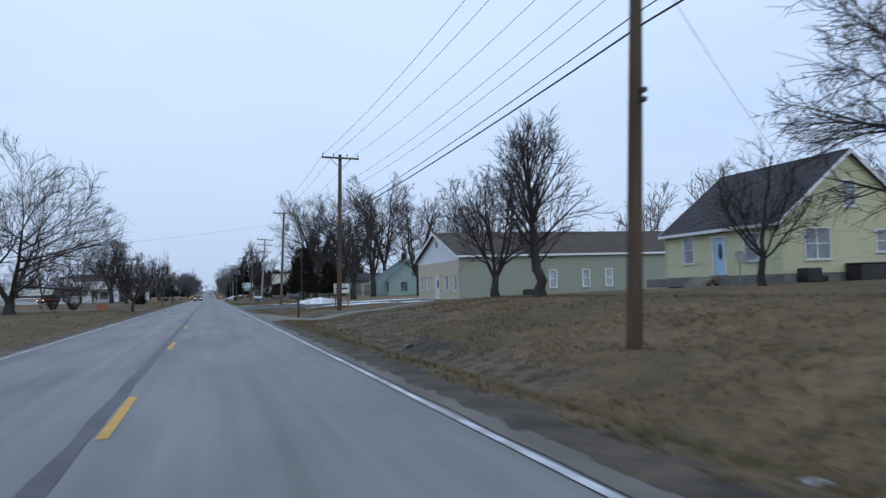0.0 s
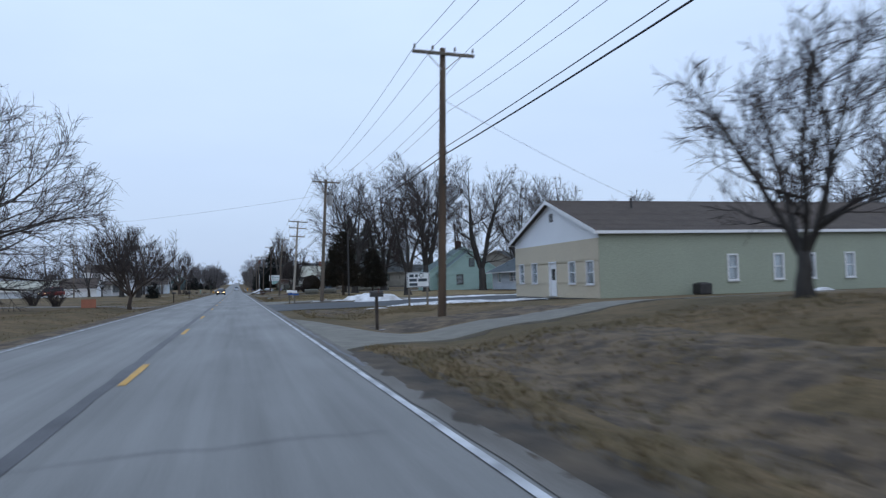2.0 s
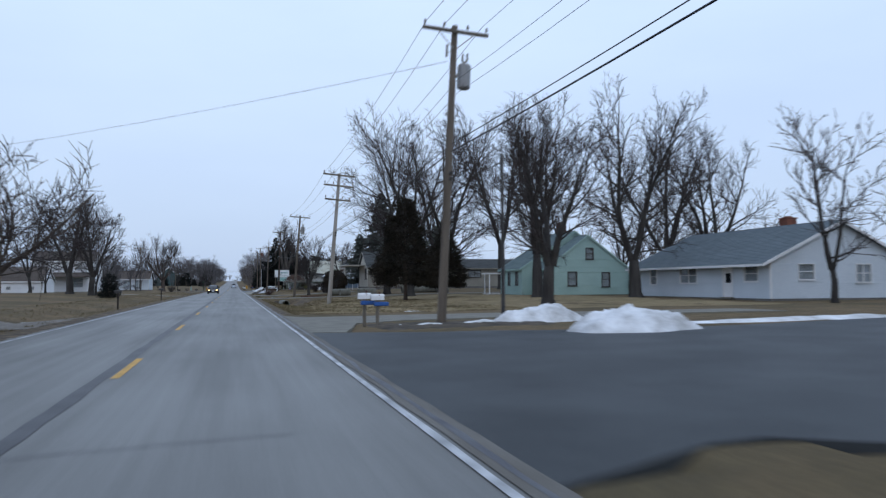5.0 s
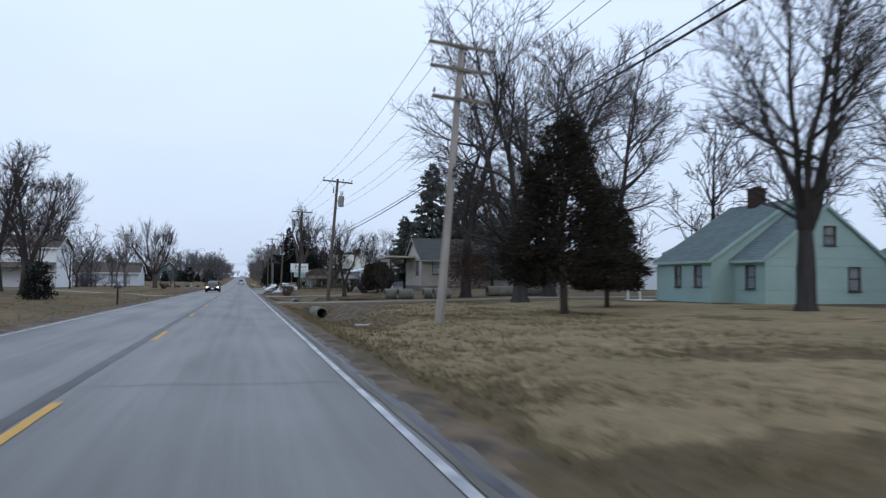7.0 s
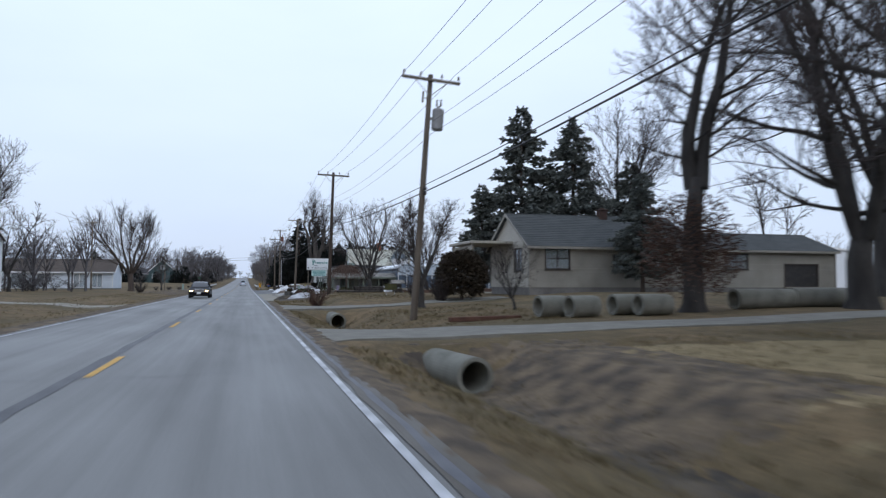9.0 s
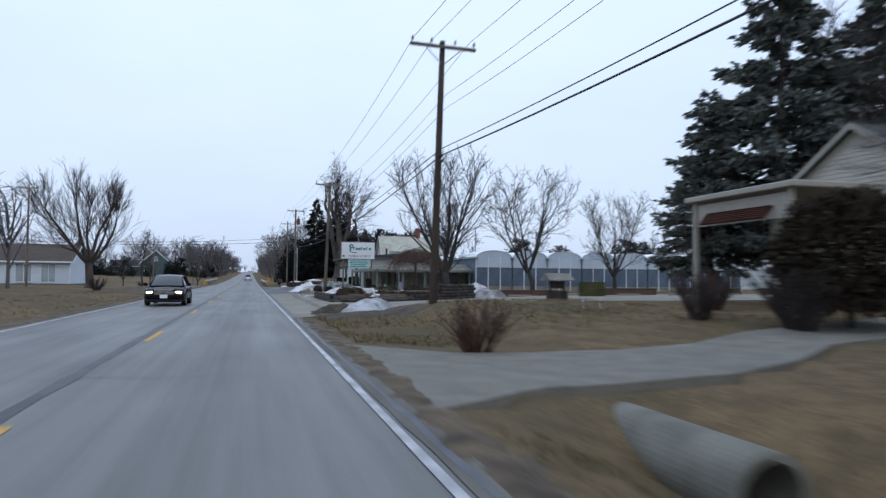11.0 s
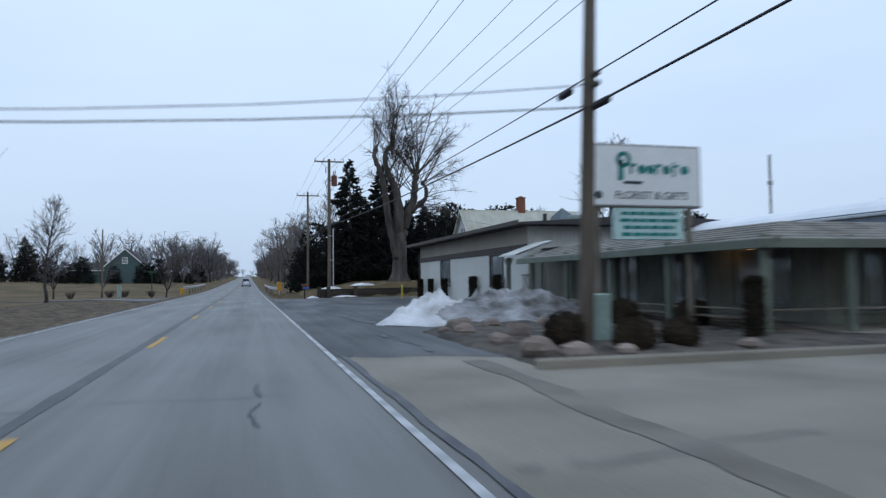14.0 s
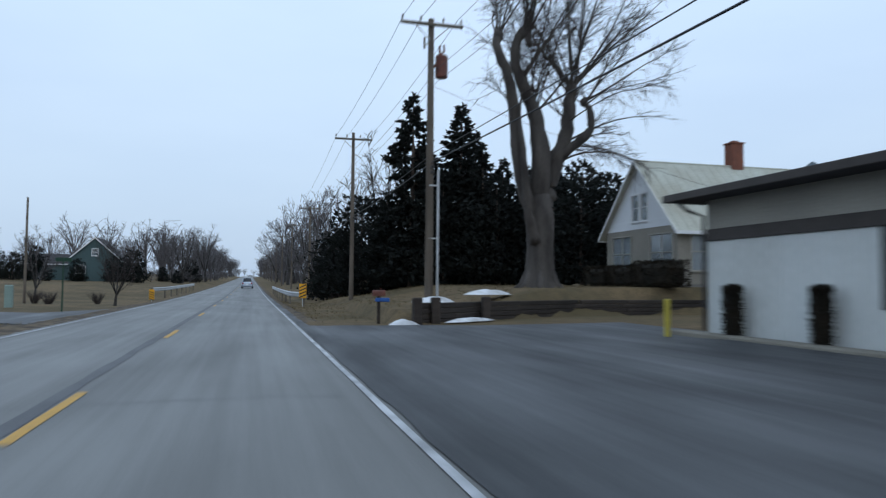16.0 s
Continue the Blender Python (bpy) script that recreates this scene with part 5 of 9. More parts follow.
# shake canopy: runs along the front, turns the corner
cn = Build()
CZ0, CZ1 = 2.14, 2.7
A0, A1, B0, B1 = (CX, 264.4), (CX, 247.4), (13.6, 264.4), (13.6, 249.4)
for i in range(7):
    t0, t1 = i / 7, (i + 1) / 7
    x0, x1 = CX + 2.1 * t0, CX + 2.1 * t1
    y0, y1 = 247.4 + 2.0 * t0, 247.4 + 2.0 * t1
    z0, z1 = CZ0 + .56 * t0, CZ0 + .56 * t1
    cn.quad((x0, 262.0, z0 + .03), (x0, y0, z0 + .03), (x1, y1, z1 + .01), (x1, 262.0, z1 + .01))
    cn.quad((x0, 262.0, z0), (x0, y0, z0), (x0, y0, z0 + .03), (x0, 262.0, z0 + .03))
    cn.quad((x0, y0, z0 + .03), (20.3, y0, z0 + .03), (20.3, y1, z1 + .01), (x1, y1, z1 + .01))
    cn.quad((x0, y0, z0), (20.3, y0, z0), (20.3, y0, z0 + .03), (x0, y0, z0 + .03))
cn.quad((CX, 262.0, CZ0 - .05), (13.9, 262.0, CZ0 - .05), (13.9, 249.4, CZ0 - .05), (CX, 247.4, CZ0 - .05))
cn.quad((CX, 247.4, CZ0 - .05), (13.9, 249.4, CZ0 - .05), (20.3, 249.4, CZ0 - .05), (20.3, 247.4, CZ0 - .05))
cn.quad((CX, 262.0, CZ0 - .05), (CX, 262.0, CZ0), (13.6, 262.0, 2.7), (13.6, 262.0, CZ0 - .05))
part("canopy", cn, M["roof_wood"], shop, "weathered wooden shake canopy")
b = Build()
b.box((CX, 254.7, CZ0 - .08), (.08, 14.6, .2), bev=.01)
b.box((15.9, 247.4, CZ0 - .08), (8.8, .08, .2), bev=.01)
part("canopy_beam", b, M["shop_green"], shop)
b = Build()
b.quad((CX - .1, 261.95, 2.36), (CX - .1, 263.9, 2.36), (13.05, 263.9, 2.95), (13.05, 261.95, 2.95))
b.quad((CX - .1, 261.95, 2.30), (13.05, 261.95, 2.89), (13.05, 263.9, 2.89), (CX - .1, 263.9, 2.30))
b.quad((CX - .1, 261.95, 2.30), (CX - .1, 263.9, 2.30), (CX - .1, 263.9, 2.36), (CX - .1, 261.95, 2.36))
part("entry_awning", b, M["shop_white"], shop, "pale metal awning at the entrance")
for y in (263.7, 261.0, 257.8, 254.6, 251.4, 247.7):
    b = Build()
    b.box((CX + .25, y, 1.2), (.16, .16, 2.15), bev=.012)
    for s in (-1, 1):
        b.tube([(CX + .25, y, 1.75), (CX + .25, y + s * .45, 2.22)], .045, 4)
    part("post", b, M["shop_green"], shop)
for x in (14.0, 16.0, 18.0, 20.1):
    b = Build()
    b.box((x, 247.7, 1.2), (.16, .16, 2.15), bev=.012)
    for s in (-1, 1):
        b.tube([(x, 247.7, 1.75), (x + s * .45, 247.7, 2.22)], .045, 4)
    part("post", b, M["shop_green"], shop)
for y0, y1 in ((247.9, 251.2), (251.6, 254.4), (254.8, 257.6), (258.0, 260.8)):
    b = Build()
    b.box((CX + .25, (y0 + y1) / 2, .62), (.09, y1 - y0, .05), bev=.01)
    part("porch_rail", b, M["grey_timber"], shop, "weathered porch rail")
    b = Build()
    b.box((CX + .5, (y0 + y1) / 2, .42), (.5, y1 - y0, .05), bev=.01)
    part("bench_board", b, M["grey_timber"], shop, "weathered bench board")
for x0, x1 in ((11.9, 13.9), (14.1, 15.9), (16.1, 17.9)):
    b = Build()
    b.box(((x0 + x1) / 2, 247.7, .62), (x1 - x0, .09, .05), bev=.01)
    part("porch_rail", b, M["grey_timber"], shop, "weathered porch rail")
b = Build()
b.box((15.85, 254.8, .05), (8.9, 15.0, .14), bev=.02)
part("porch_floor", b, M["concrete"], shop)
b = Build()
b.box((14.6, 253.2, 2.2), (.08, .3, .06))
part("lamp", b, M["lamp"], shop, "lit warm porch lamp")
gate = thing("iron_gate", (12.25, 261.9, .12), "black iron gate leaf under the porch canopy", "gate")
for i in range(9):
    b = Build()
    b.tube([(0, .15 + i * .16, 0), (0, .15 + i * .16, 1.45)], .012, 5)
    part("bar", b, M["dark_metal"], gate)
for z in (.1, 1.4):
    b = Build()
    b.box((0, .8, z), (.03, 1.5, .04))
    part("rail", b, M["dark_metal"], gate)
lm = Build()
lm.tube([(13.4, 263.9, .9), (13.4, 263.9, 2.3)], .06, 6)

# ribbed-arch greenhouses with snow-white film roofs
def greenhouse(x0, x1, y0, y1, first):
    gh = thing("greenhouse", (x0, y0, .3), "hazy film greenhouse bay with arched white roof", "greenhouse", "greenhouse bays")
    W, D, H, A = x1 - x0, y1 - y0, 2.95, .7
    b = Build()
    arc = [(W / 2 - W / 2 * math.cos(math.pi * i / 12), H + A * math.sin(math.pi * i / 12)) for i in range(13)]
    for (a, za), (c, zc) in zip(arc, arc[1:]):
        b.quad((a, 0, za), (c, 0, zc), (c, D, zc), (a, D, za))
        b.quad((a, 0, za - .05), (a, D, za - .05), (c, D, zc - .05), (c, 0, zc - .05))
    part("roof_film", b, M["roof_film"], gh, smooth=True)
    for y in (0.0, D - .03):
        b = Build()
        b.quad(*[(a, y, z) for a, z in arc])
        b.quad((0, y, 2.15), (W, y, 2.15), (W, y, H), (0, y, H))
        b.quad(*[(a, y + .03, z) for a, z in reversed(arc)])
        b.quad((0, y + .03, H), (W, y + .03, H), (W, y + .03, 2.15), (0, y + .03, 2.15))
        part("end_film", b, M["poly"], gh)
    n = 3
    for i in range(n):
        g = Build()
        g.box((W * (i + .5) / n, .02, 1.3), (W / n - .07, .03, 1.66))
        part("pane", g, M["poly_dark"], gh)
    b = Build()
    b.box((W / 2, .02, .22), (W, .1, .5), bev=.01)
    part("base_wall", b, M["concrete"], gh)
    for i in range(n + 1):
        g = Build()
        g.box((W * i / n, -.02, 1.6), (.07, .08, 3.0), bev=.01)
        part("mullion", g, M["white_paint"], gh)
    g = Build()
    g.box((W / 2, -.02, 2.15), (W, .07, .07), bev=.01)
    g.tube([(a, -.02, z) for a, z in arc], .035, 6)
    part("arch_rib", g, M["steel"], gh)
    g = Build()
    g.box((0, D / 2 - .3, H + .04), (.34, D + .7, .12), bev=.03)
    part("gutter", g, M["steel"], gh)
    if first:
        g = Build()
        g.box((-.02, D / 2, 1.6), (.05, D, 3.0))
        part("side_wall", g, M["poly_dark"], gh)
    return gh


for i in range(8):
    greenhouse(20.4 + 3.4 * i, 23.8 + 3.4 * i, 246.7, 264.3 if i < 2 else 285.0, i == 0 or i == 2)
shed = thing("building", (0, 0, 0), "pale metal shed with dark eave beside the greenhouses", "building")
base_floor(shed, 58.2, 82, 252, 276, -.1, .4)
hsh = {"s": [(3.0, 7.0, .45, 3.0), (10.0, 12.0, 1.4, 2.6)]}
sd = four_walls(shed, 58.2, 82, 252, 276, .4, 5.1, 1.6, 'x', "shop_white", hsh, .3)
window(shed, *sd["s"], hsh["s"][1])
roof(shed, 58.2, 82, 252, 276, 5.1, 6.7, 'x', "roof_dark", .4, .3, trim="dark_trim")
# dark asphalt-roofed link between porch and greenhouse, with a thin stack
b = Build()
b.tube([(26.0, 264.8, 3.0), (26.0, 264.8, 7.4)], .07, 8)
b.tube([(26.0, 264.8, 5.9), (26.0, 264.8, 6.1)], .13, 8)
solo("vent_stack", b, M["grey_metal"], "thin grey vent stack rising above the greenhouses", "vent stack")

wing2 = thing("garage", (0, 0, 0), "low teal wing beside the dark teal house", "garage")
zw = land(-32, 402) + .2
four_walls(wing2, -36, -28.6, 404, 412, zw - 1, zw + 2.6, 1.6, 'x', "teal_siding", {}, .2)
roof(wing2, -36, -28.6, 404, 412, zw + 2.6, zw + 4.2, 'x', "roof_dark", .4, .2)

# old farmhouse: white gable over tan walls, pale metal roof
farm = thing("house", (0, 0, 0), "old farmhouse with white gable and pale metal roof", "house")
X0, X1, Y0, Y1, ZB, ZE, ZR = 21.9, 34.0, 300.7, 308.2, 1.5, 4.55, 8.3
base_floor(farm, X0, X1, Y0, Y1, .8, ZB)
hs = {"w": [(.7, 2.9, 2.2, 4.2), (4.9, 7.1, 2.2, 4.15)], "s": [(.8, 3.2, 2.2, 4.15), (5.5, 7.5, 2.2, 4.1)]}
for k, (p, q) in {"w": ((X0, Y1), (X0, Y0)), "s": ((X0, Y0), (X1, Y0)), "e": ((X1, Y0), (X1, Y1)), "n": ((X1, Y1), (X0, Y1))}.items():
    b = Build()
    wall(b, p, q, ZB, ZE, 0, hs.get(k, ()), 0)
    part("wall", b, M["stone_tan"], farm)
    for h in hs.get(k, ()):
        window(farm, p, q, h, trim="beige_siding", mull=1)
for p, q, hl in (((X0, Y1), (X0, Y0), [(3.0, 3.75, 5.0, 6.5), (3.95, 4.7, 5.0, 6.5)]), ((X1, Y0), (X1, Y1), [])):
    b = Build()
    wall(b, p, q, ZE, ZE + .02, ZR - ZE - .02, hl, .13)
    part("gable", b, M["white_siding"], farm, "white lap-sided gable")
    for h in hl:
        window(farm, p, q, h)
roof(farm, X0, X1, Y0, Y1, ZE, ZR, 'x', "roof_metal", .45, .35, .08, seams=.55)
chimney(farm, 28.2, 304.6, 7.8, 9.7, .75, "brick")
dm = Build()
dm.quad((30.2, 299.6, 6.4), (33.6, 299.6, 6.4), (31.9, 302.6, 8.6))
dm.quad((33.6, 299.6, 6.4), (33.6, 305.6, 6.4), (31.9, 302.6, 8.6))
dm.quad((30.2, 305.6, 6.4), (30.2, 299.6, 6.4), (31.9, 302.6, 8.6))
part("hip_roof", dm, M["roof_slate"], farm, "blue-grey hip roof of the rear wing")
b = Build()
b.box((31.9, 302.6, 5.4), (3.0, 5.4, 2.0), bev=.02)
part("rear_wing", b, M["white_siding"], farm)

# houses across the road
lw = thing("house", (0, 0, 0), "two-storey white house with brown roof across the road", "house")
X0, X1, Y0, Y1, ZB, ZE, ZR = -31.0, -22.0, 225.5, 234.0, .5, 5.6, 7.2
base_floor(lw, X0, X1, Y0, Y1, .1, ZB)
hs = {"s": [(1.2, 2.2, 1.4, 2.8), (5.5, 7.5, 1.2, 2.8), (1.6, 2.6, 4.0, 5.1), (6.2, 7.2, 4.0, 5.1)], "e": [(2.4, 3.2, 4.1, 5.1), (5.3, 6.1, 4.1, 5.1)]}
sd = four_walls(lw, X0, X1, Y0, Y1, ZB, ZE, ZR - ZE, 'x', "white_siding", hs, .16)
for k, hl in hs.items():
    for h in hl:
        window(lw, *sd[k], h)
roof(lw, X0, X1, Y0, Y1, ZE, ZR, 'x', "roof_brown", .4, .3)
b = Build()
b.quad((-31.2, 223.1, 3.0), (-22.0, 223.1, 3.0), (-22.0, 225.45, 3.7), (-31.2, 225.45, 3.7))
b.quad((-31.2, 223.1, 2.9), (-31.2, 225.45, 3.6), (-22.0, 225.45, 3.6), (-22.0, 223.1, 2.9))
b.quad((-31.2, 223.1, 2.9), (-22.0, 223.1, 2.9), (-22.0, 223.1, 3.0), (-31.2, 223.1, 3.0))
part("porch_roof", b, M["roof_brown"], lw)
for x in (-30.8, -28, -25.1, -22.3):
    b = Build()
    b.box((x, 223.4, 1.6), (.16, .16, 2.7), bev=.01)
    part("porch_post", b, M["white_paint"], lw)
lr = thing("house", (0, 0, 0), "low blue-grey ranch house with white doors across the road", "house")
X0, X1, Y0, Y1, ZB, ZE, ZR = -42.0, -18.5, 275, 283, .5, 3.1, 4.9
base_floor(lr, X0, X1, Y0, Y1, 0, ZB)
hs = {"s": [(9.5, 11.0, ZB + .05, 2.7), (13.0, 15.0, 1.5, 2.7), (18.0, 19.6, .7, 2.7), (20.6, 22.0, .7, 2.7)]}
sd = four_walls(lr, X0, X1, Y0, Y1, ZB, ZE, ZR - ZE, 'x', "grey_siding", hs, .16)
for i, h in enumerate(hs["s"]):
    window(lr, *sd["s"], h, blind=.9 if i != 1 else 0, sash=1, mull=1)
roof(lr, X0, X1, Y0, Y1, ZE, ZR, 'x', "roof_brown", .5, .4)
lg = thing("house", (0, 0, 0), "low grey house with pale metal roof behind the yards", "house")
four_walls(lg, -49, -36.2, 224, 232, -.2, 2.1, 1.9, 'x', "grey_siding", {}, .16)
roof(lg, -49, -36.2, 224, 232, 2.1, 4.0, 'x', "roof_metal", .5, .4)
sh2 = thing("shed", (0, 0, 0), "pale blue-white shed with brown roof", "shed")
hs = {"s": [(2.0, 2.6, .9, 1.4), (5.0, 5.6, .9, 1.4)]}
sd = four_walls(sh2, -32.2, -25.6, 208, 215, -.3, 2.15, 1.9, 'x', "white_siding", hs, .16)
for h in hs["s"]:
    window(sh2, *sd["s"], h, sash=1)
roof(sh2, -32.2, -25.6, 208, 215, 2.15, 4.05, 'x', "roof_brown", .3, .2)
lt = thing("house", (0, 0, 0), "dark teal house with steep gable among evergreens", "house")
z = land(-26, 402) + .3
hs = {"s": [(1.0, 2.6, z + 1.0, z + 2.4), (3.5, 4.5, z + 4.0, z + 5.2)]}
sd = four_walls(lt, -28.5, -20.5, 402, 412, z - 1, z + 3.4, 3.6, 'y', "teal_siding", hs, .2)
for h in hs["s"]:
    window(lt, *sd["s"], h)
roof(lt, -28.5, -20.5, 402, 412, z + 3.4, z + 7.0, 'y', "roof_dark", .4, .3)
lwh = thing("house", (0, 0, 0), "distant low white house across the field", "house")
z = land(-60, 360)
hs = {"s": [(2, 4, z + 1.0, z + 2.2), (8, 10, z + 1, z + 2.2)]}
sd = four_walls(lwh, -74, -56, 360, 368, z, z + 2.8, 1.5, 'x', "white_siding", hs, .2)
for h in hs["s"]:
    window(lwh, *sd["s"], h)
roof(lwh, -74, -56, 360, 368, z + 2.8, z + 4.3, 'x', "roof_dark", .4, .3)


# ---- trees ----
def limb(b, r, p, d, length, rad, tip, segs, sides, wob, lift):
    """One branch as a tapering tube; returns its points and directions."""
    pts, dirs, rr = [p.copy()], [d.copy()], [rad]
    for i in range(segs):
        d = (d + Vector((r.gauss(0, wob), r.gauss(0, wob), r.gauss(0, wob) + lift))).normalized()
        p = p + d * (length / segs)
        pts.append(p.copy())
        dirs.append(d.copy())
        rr.append(rad + (tip - rad) * (i + 1) / segs)
    if sides == 2:      # the finest twigs: a tapering sliver, turned at random
        t = d.orthogonal().normalized()
        t.rotate(Matrix.Rotation(r.uniform(0, 3.14), 3, d))
        for i in range(segs):
            b.quad(pts[i] - t * rr[i], pts[i] + t * rr[i], pts[i + 1] + t * rr[i + 1], pts[i + 1] - t * rr[i + 1])
    else:
        b.tube(pts, rr, sides, False)
    return pts, dirs, rr


def bare_tree(name, seed, height, spread, label, bole=0.18, limbs=6, kids=(7, 7, 5), up=0.75, lift=(.10, .08, .05), girth=None,
              bark="bark", twig="twig", leader=True, wob=.12, topped=False, thin=0.0135, kick=.35, reach=1.0, shoots=False, slim=1.0):
    """A leafless tree: tapered trunk, limbs, and a crown of branches and twigs."""
    r = random.Random(seed)
    tree = thing(name, (0, 0, 0), label, "tree", "bare trees")
    trunk, crown = Build(), Build()
    girth = girth or height * .022
    hb = height * bole
    base = [Vector((0, 0, -.4)), Vector((0, 0, .0)), Vector((r.gauss(0, .04), r.gauss(0, .04), .35)), Vector((r.gauss(0, .1), r.gauss(0, .1), hb))]
    trunk.tube(base, [girth * 1.7, girth * 1.45, girth * 1.08, girth * .92], 10, False)
    starts = []
    top = base[-1]
    n1 = limbs
    for i in range(n1):
        w = 2 * math.pi * (i + r.uniform(-.3, .3)) / n1
        if leader and i == 0:
            d, ln = Vector((r.gauss(0, .08), r.gauss(0, .08), 1)).normalized(), height - hb
        else:
            out = r.uniform(.75, 1.15) * spread
            d = Vector((math.cos(w) * out, math.sin(w) * out, up * (height - hb) * r.uniform(.75, 1.05)))
            ln = d.length * 1.0
            d = (d.normalized() + Vector((math.cos(w), math.sin(w), 0)) * kick).normalized()
        s = top + Vector((0, 0, -r.uniform(0, hb * .25)))
        rad = girth * r.uniform(.42, .6) * (1.3 if i == 0 and leader else 1)
        rad *= slim if not (leader and i == 0) else 1
        tip = rad * .5 if topped and i < 4 else .03
        pts, dirs, rr = limb(trunk, r, s, d, ln * (.72 if topped else .9), rad, tip, 7, 7, wob, lift[0])
        starts.append((pts, dirs, rr, ln))
    last_t = []
    for pts, dirs, rr, ln in starts:
        for j in range(kids[0]):
            k = r.uniform(.2, 1.0) * 7
            i = min(int(k), 6)
            f = k - i
            p = pts[i].lerp(pts[i + 1], f)
            d0 = dirs[min(i + 1, 7)]
            side = d0.orthogonal().normalized()
            side.rotate(Matrix.Rotation(r.uniform(0, 6.283), 3, d0))
            d = (d0 * r.uniform(.5, 1.0) + side * r.uniform(.6, 1.0) + Vector((0, 0, .25))).normalized()
            l2 = ln * r.uniform(.28, .48) * (1.15 - .5 * k / 7) * reach
            q = limb(trunk, r, p, d, l2, max(min(rr[i] * .42, .035 if shoots else .07), .014 if shoots else .018), .010, 4, 5, wob * 1.2, lift[1])
            last_t.append((q, l2, 4))
        if topped:
            for j in range(9):
                d = (dirs[-1] + Vector((r.gauss(0, .35), r.gauss(0, .35), .3))).normalized()
                q = limb(crown, r, pts[-1], d, ln * r.uniform(.2, .36), .03, .012, 4, 3, .08, .06)
                last_t.append((q, ln * .2, 4))
    for lev in range(1, len(kids)):
        nxt = []
        for (pts, dirs, rr), l1, segs in last_t:
            for j in range(kids[lev]):
                k = r.uniform(.15, 1.0) * segs
                i = min(int(k), segs - 1)
                p = pts[i].lerp(pts[i + 1], k - i)
                d0 = dirs[i + 1]
                side = d0.orthogonal().normalized()
                side.rotate(Matrix.Rotation(r.uniform(0, 6.283), 3, d0))
                d = (d0 * r.uniform(.6, 1.1) + side * r.uniform(.4, .9) + Vector((0, 0, .12))).normalized()
                l2 = l1 * r.uniform(.38, .68)
                if shoots:
                    d = (d0 + side * r.uniform(.3, .6) + Vector((0, 0, .22))).normalized()
                    l2 = l1 * r.uniform(.5, .9)
                sg = 3 if lev == 1 else 1
                q = limb(crown, r, p, d, l2, max(min(rr[i] * .5, .03), thin * 1.2), thin * .6, sg, 3, wob * 1.3, lift[2])
                nxt.append((q, l2, sg))
        last_t = nxt
    part("trunk", trunk, M[bark], tree, smooth=True)
    part("crown", crown, M[twig], tree)
    return tree


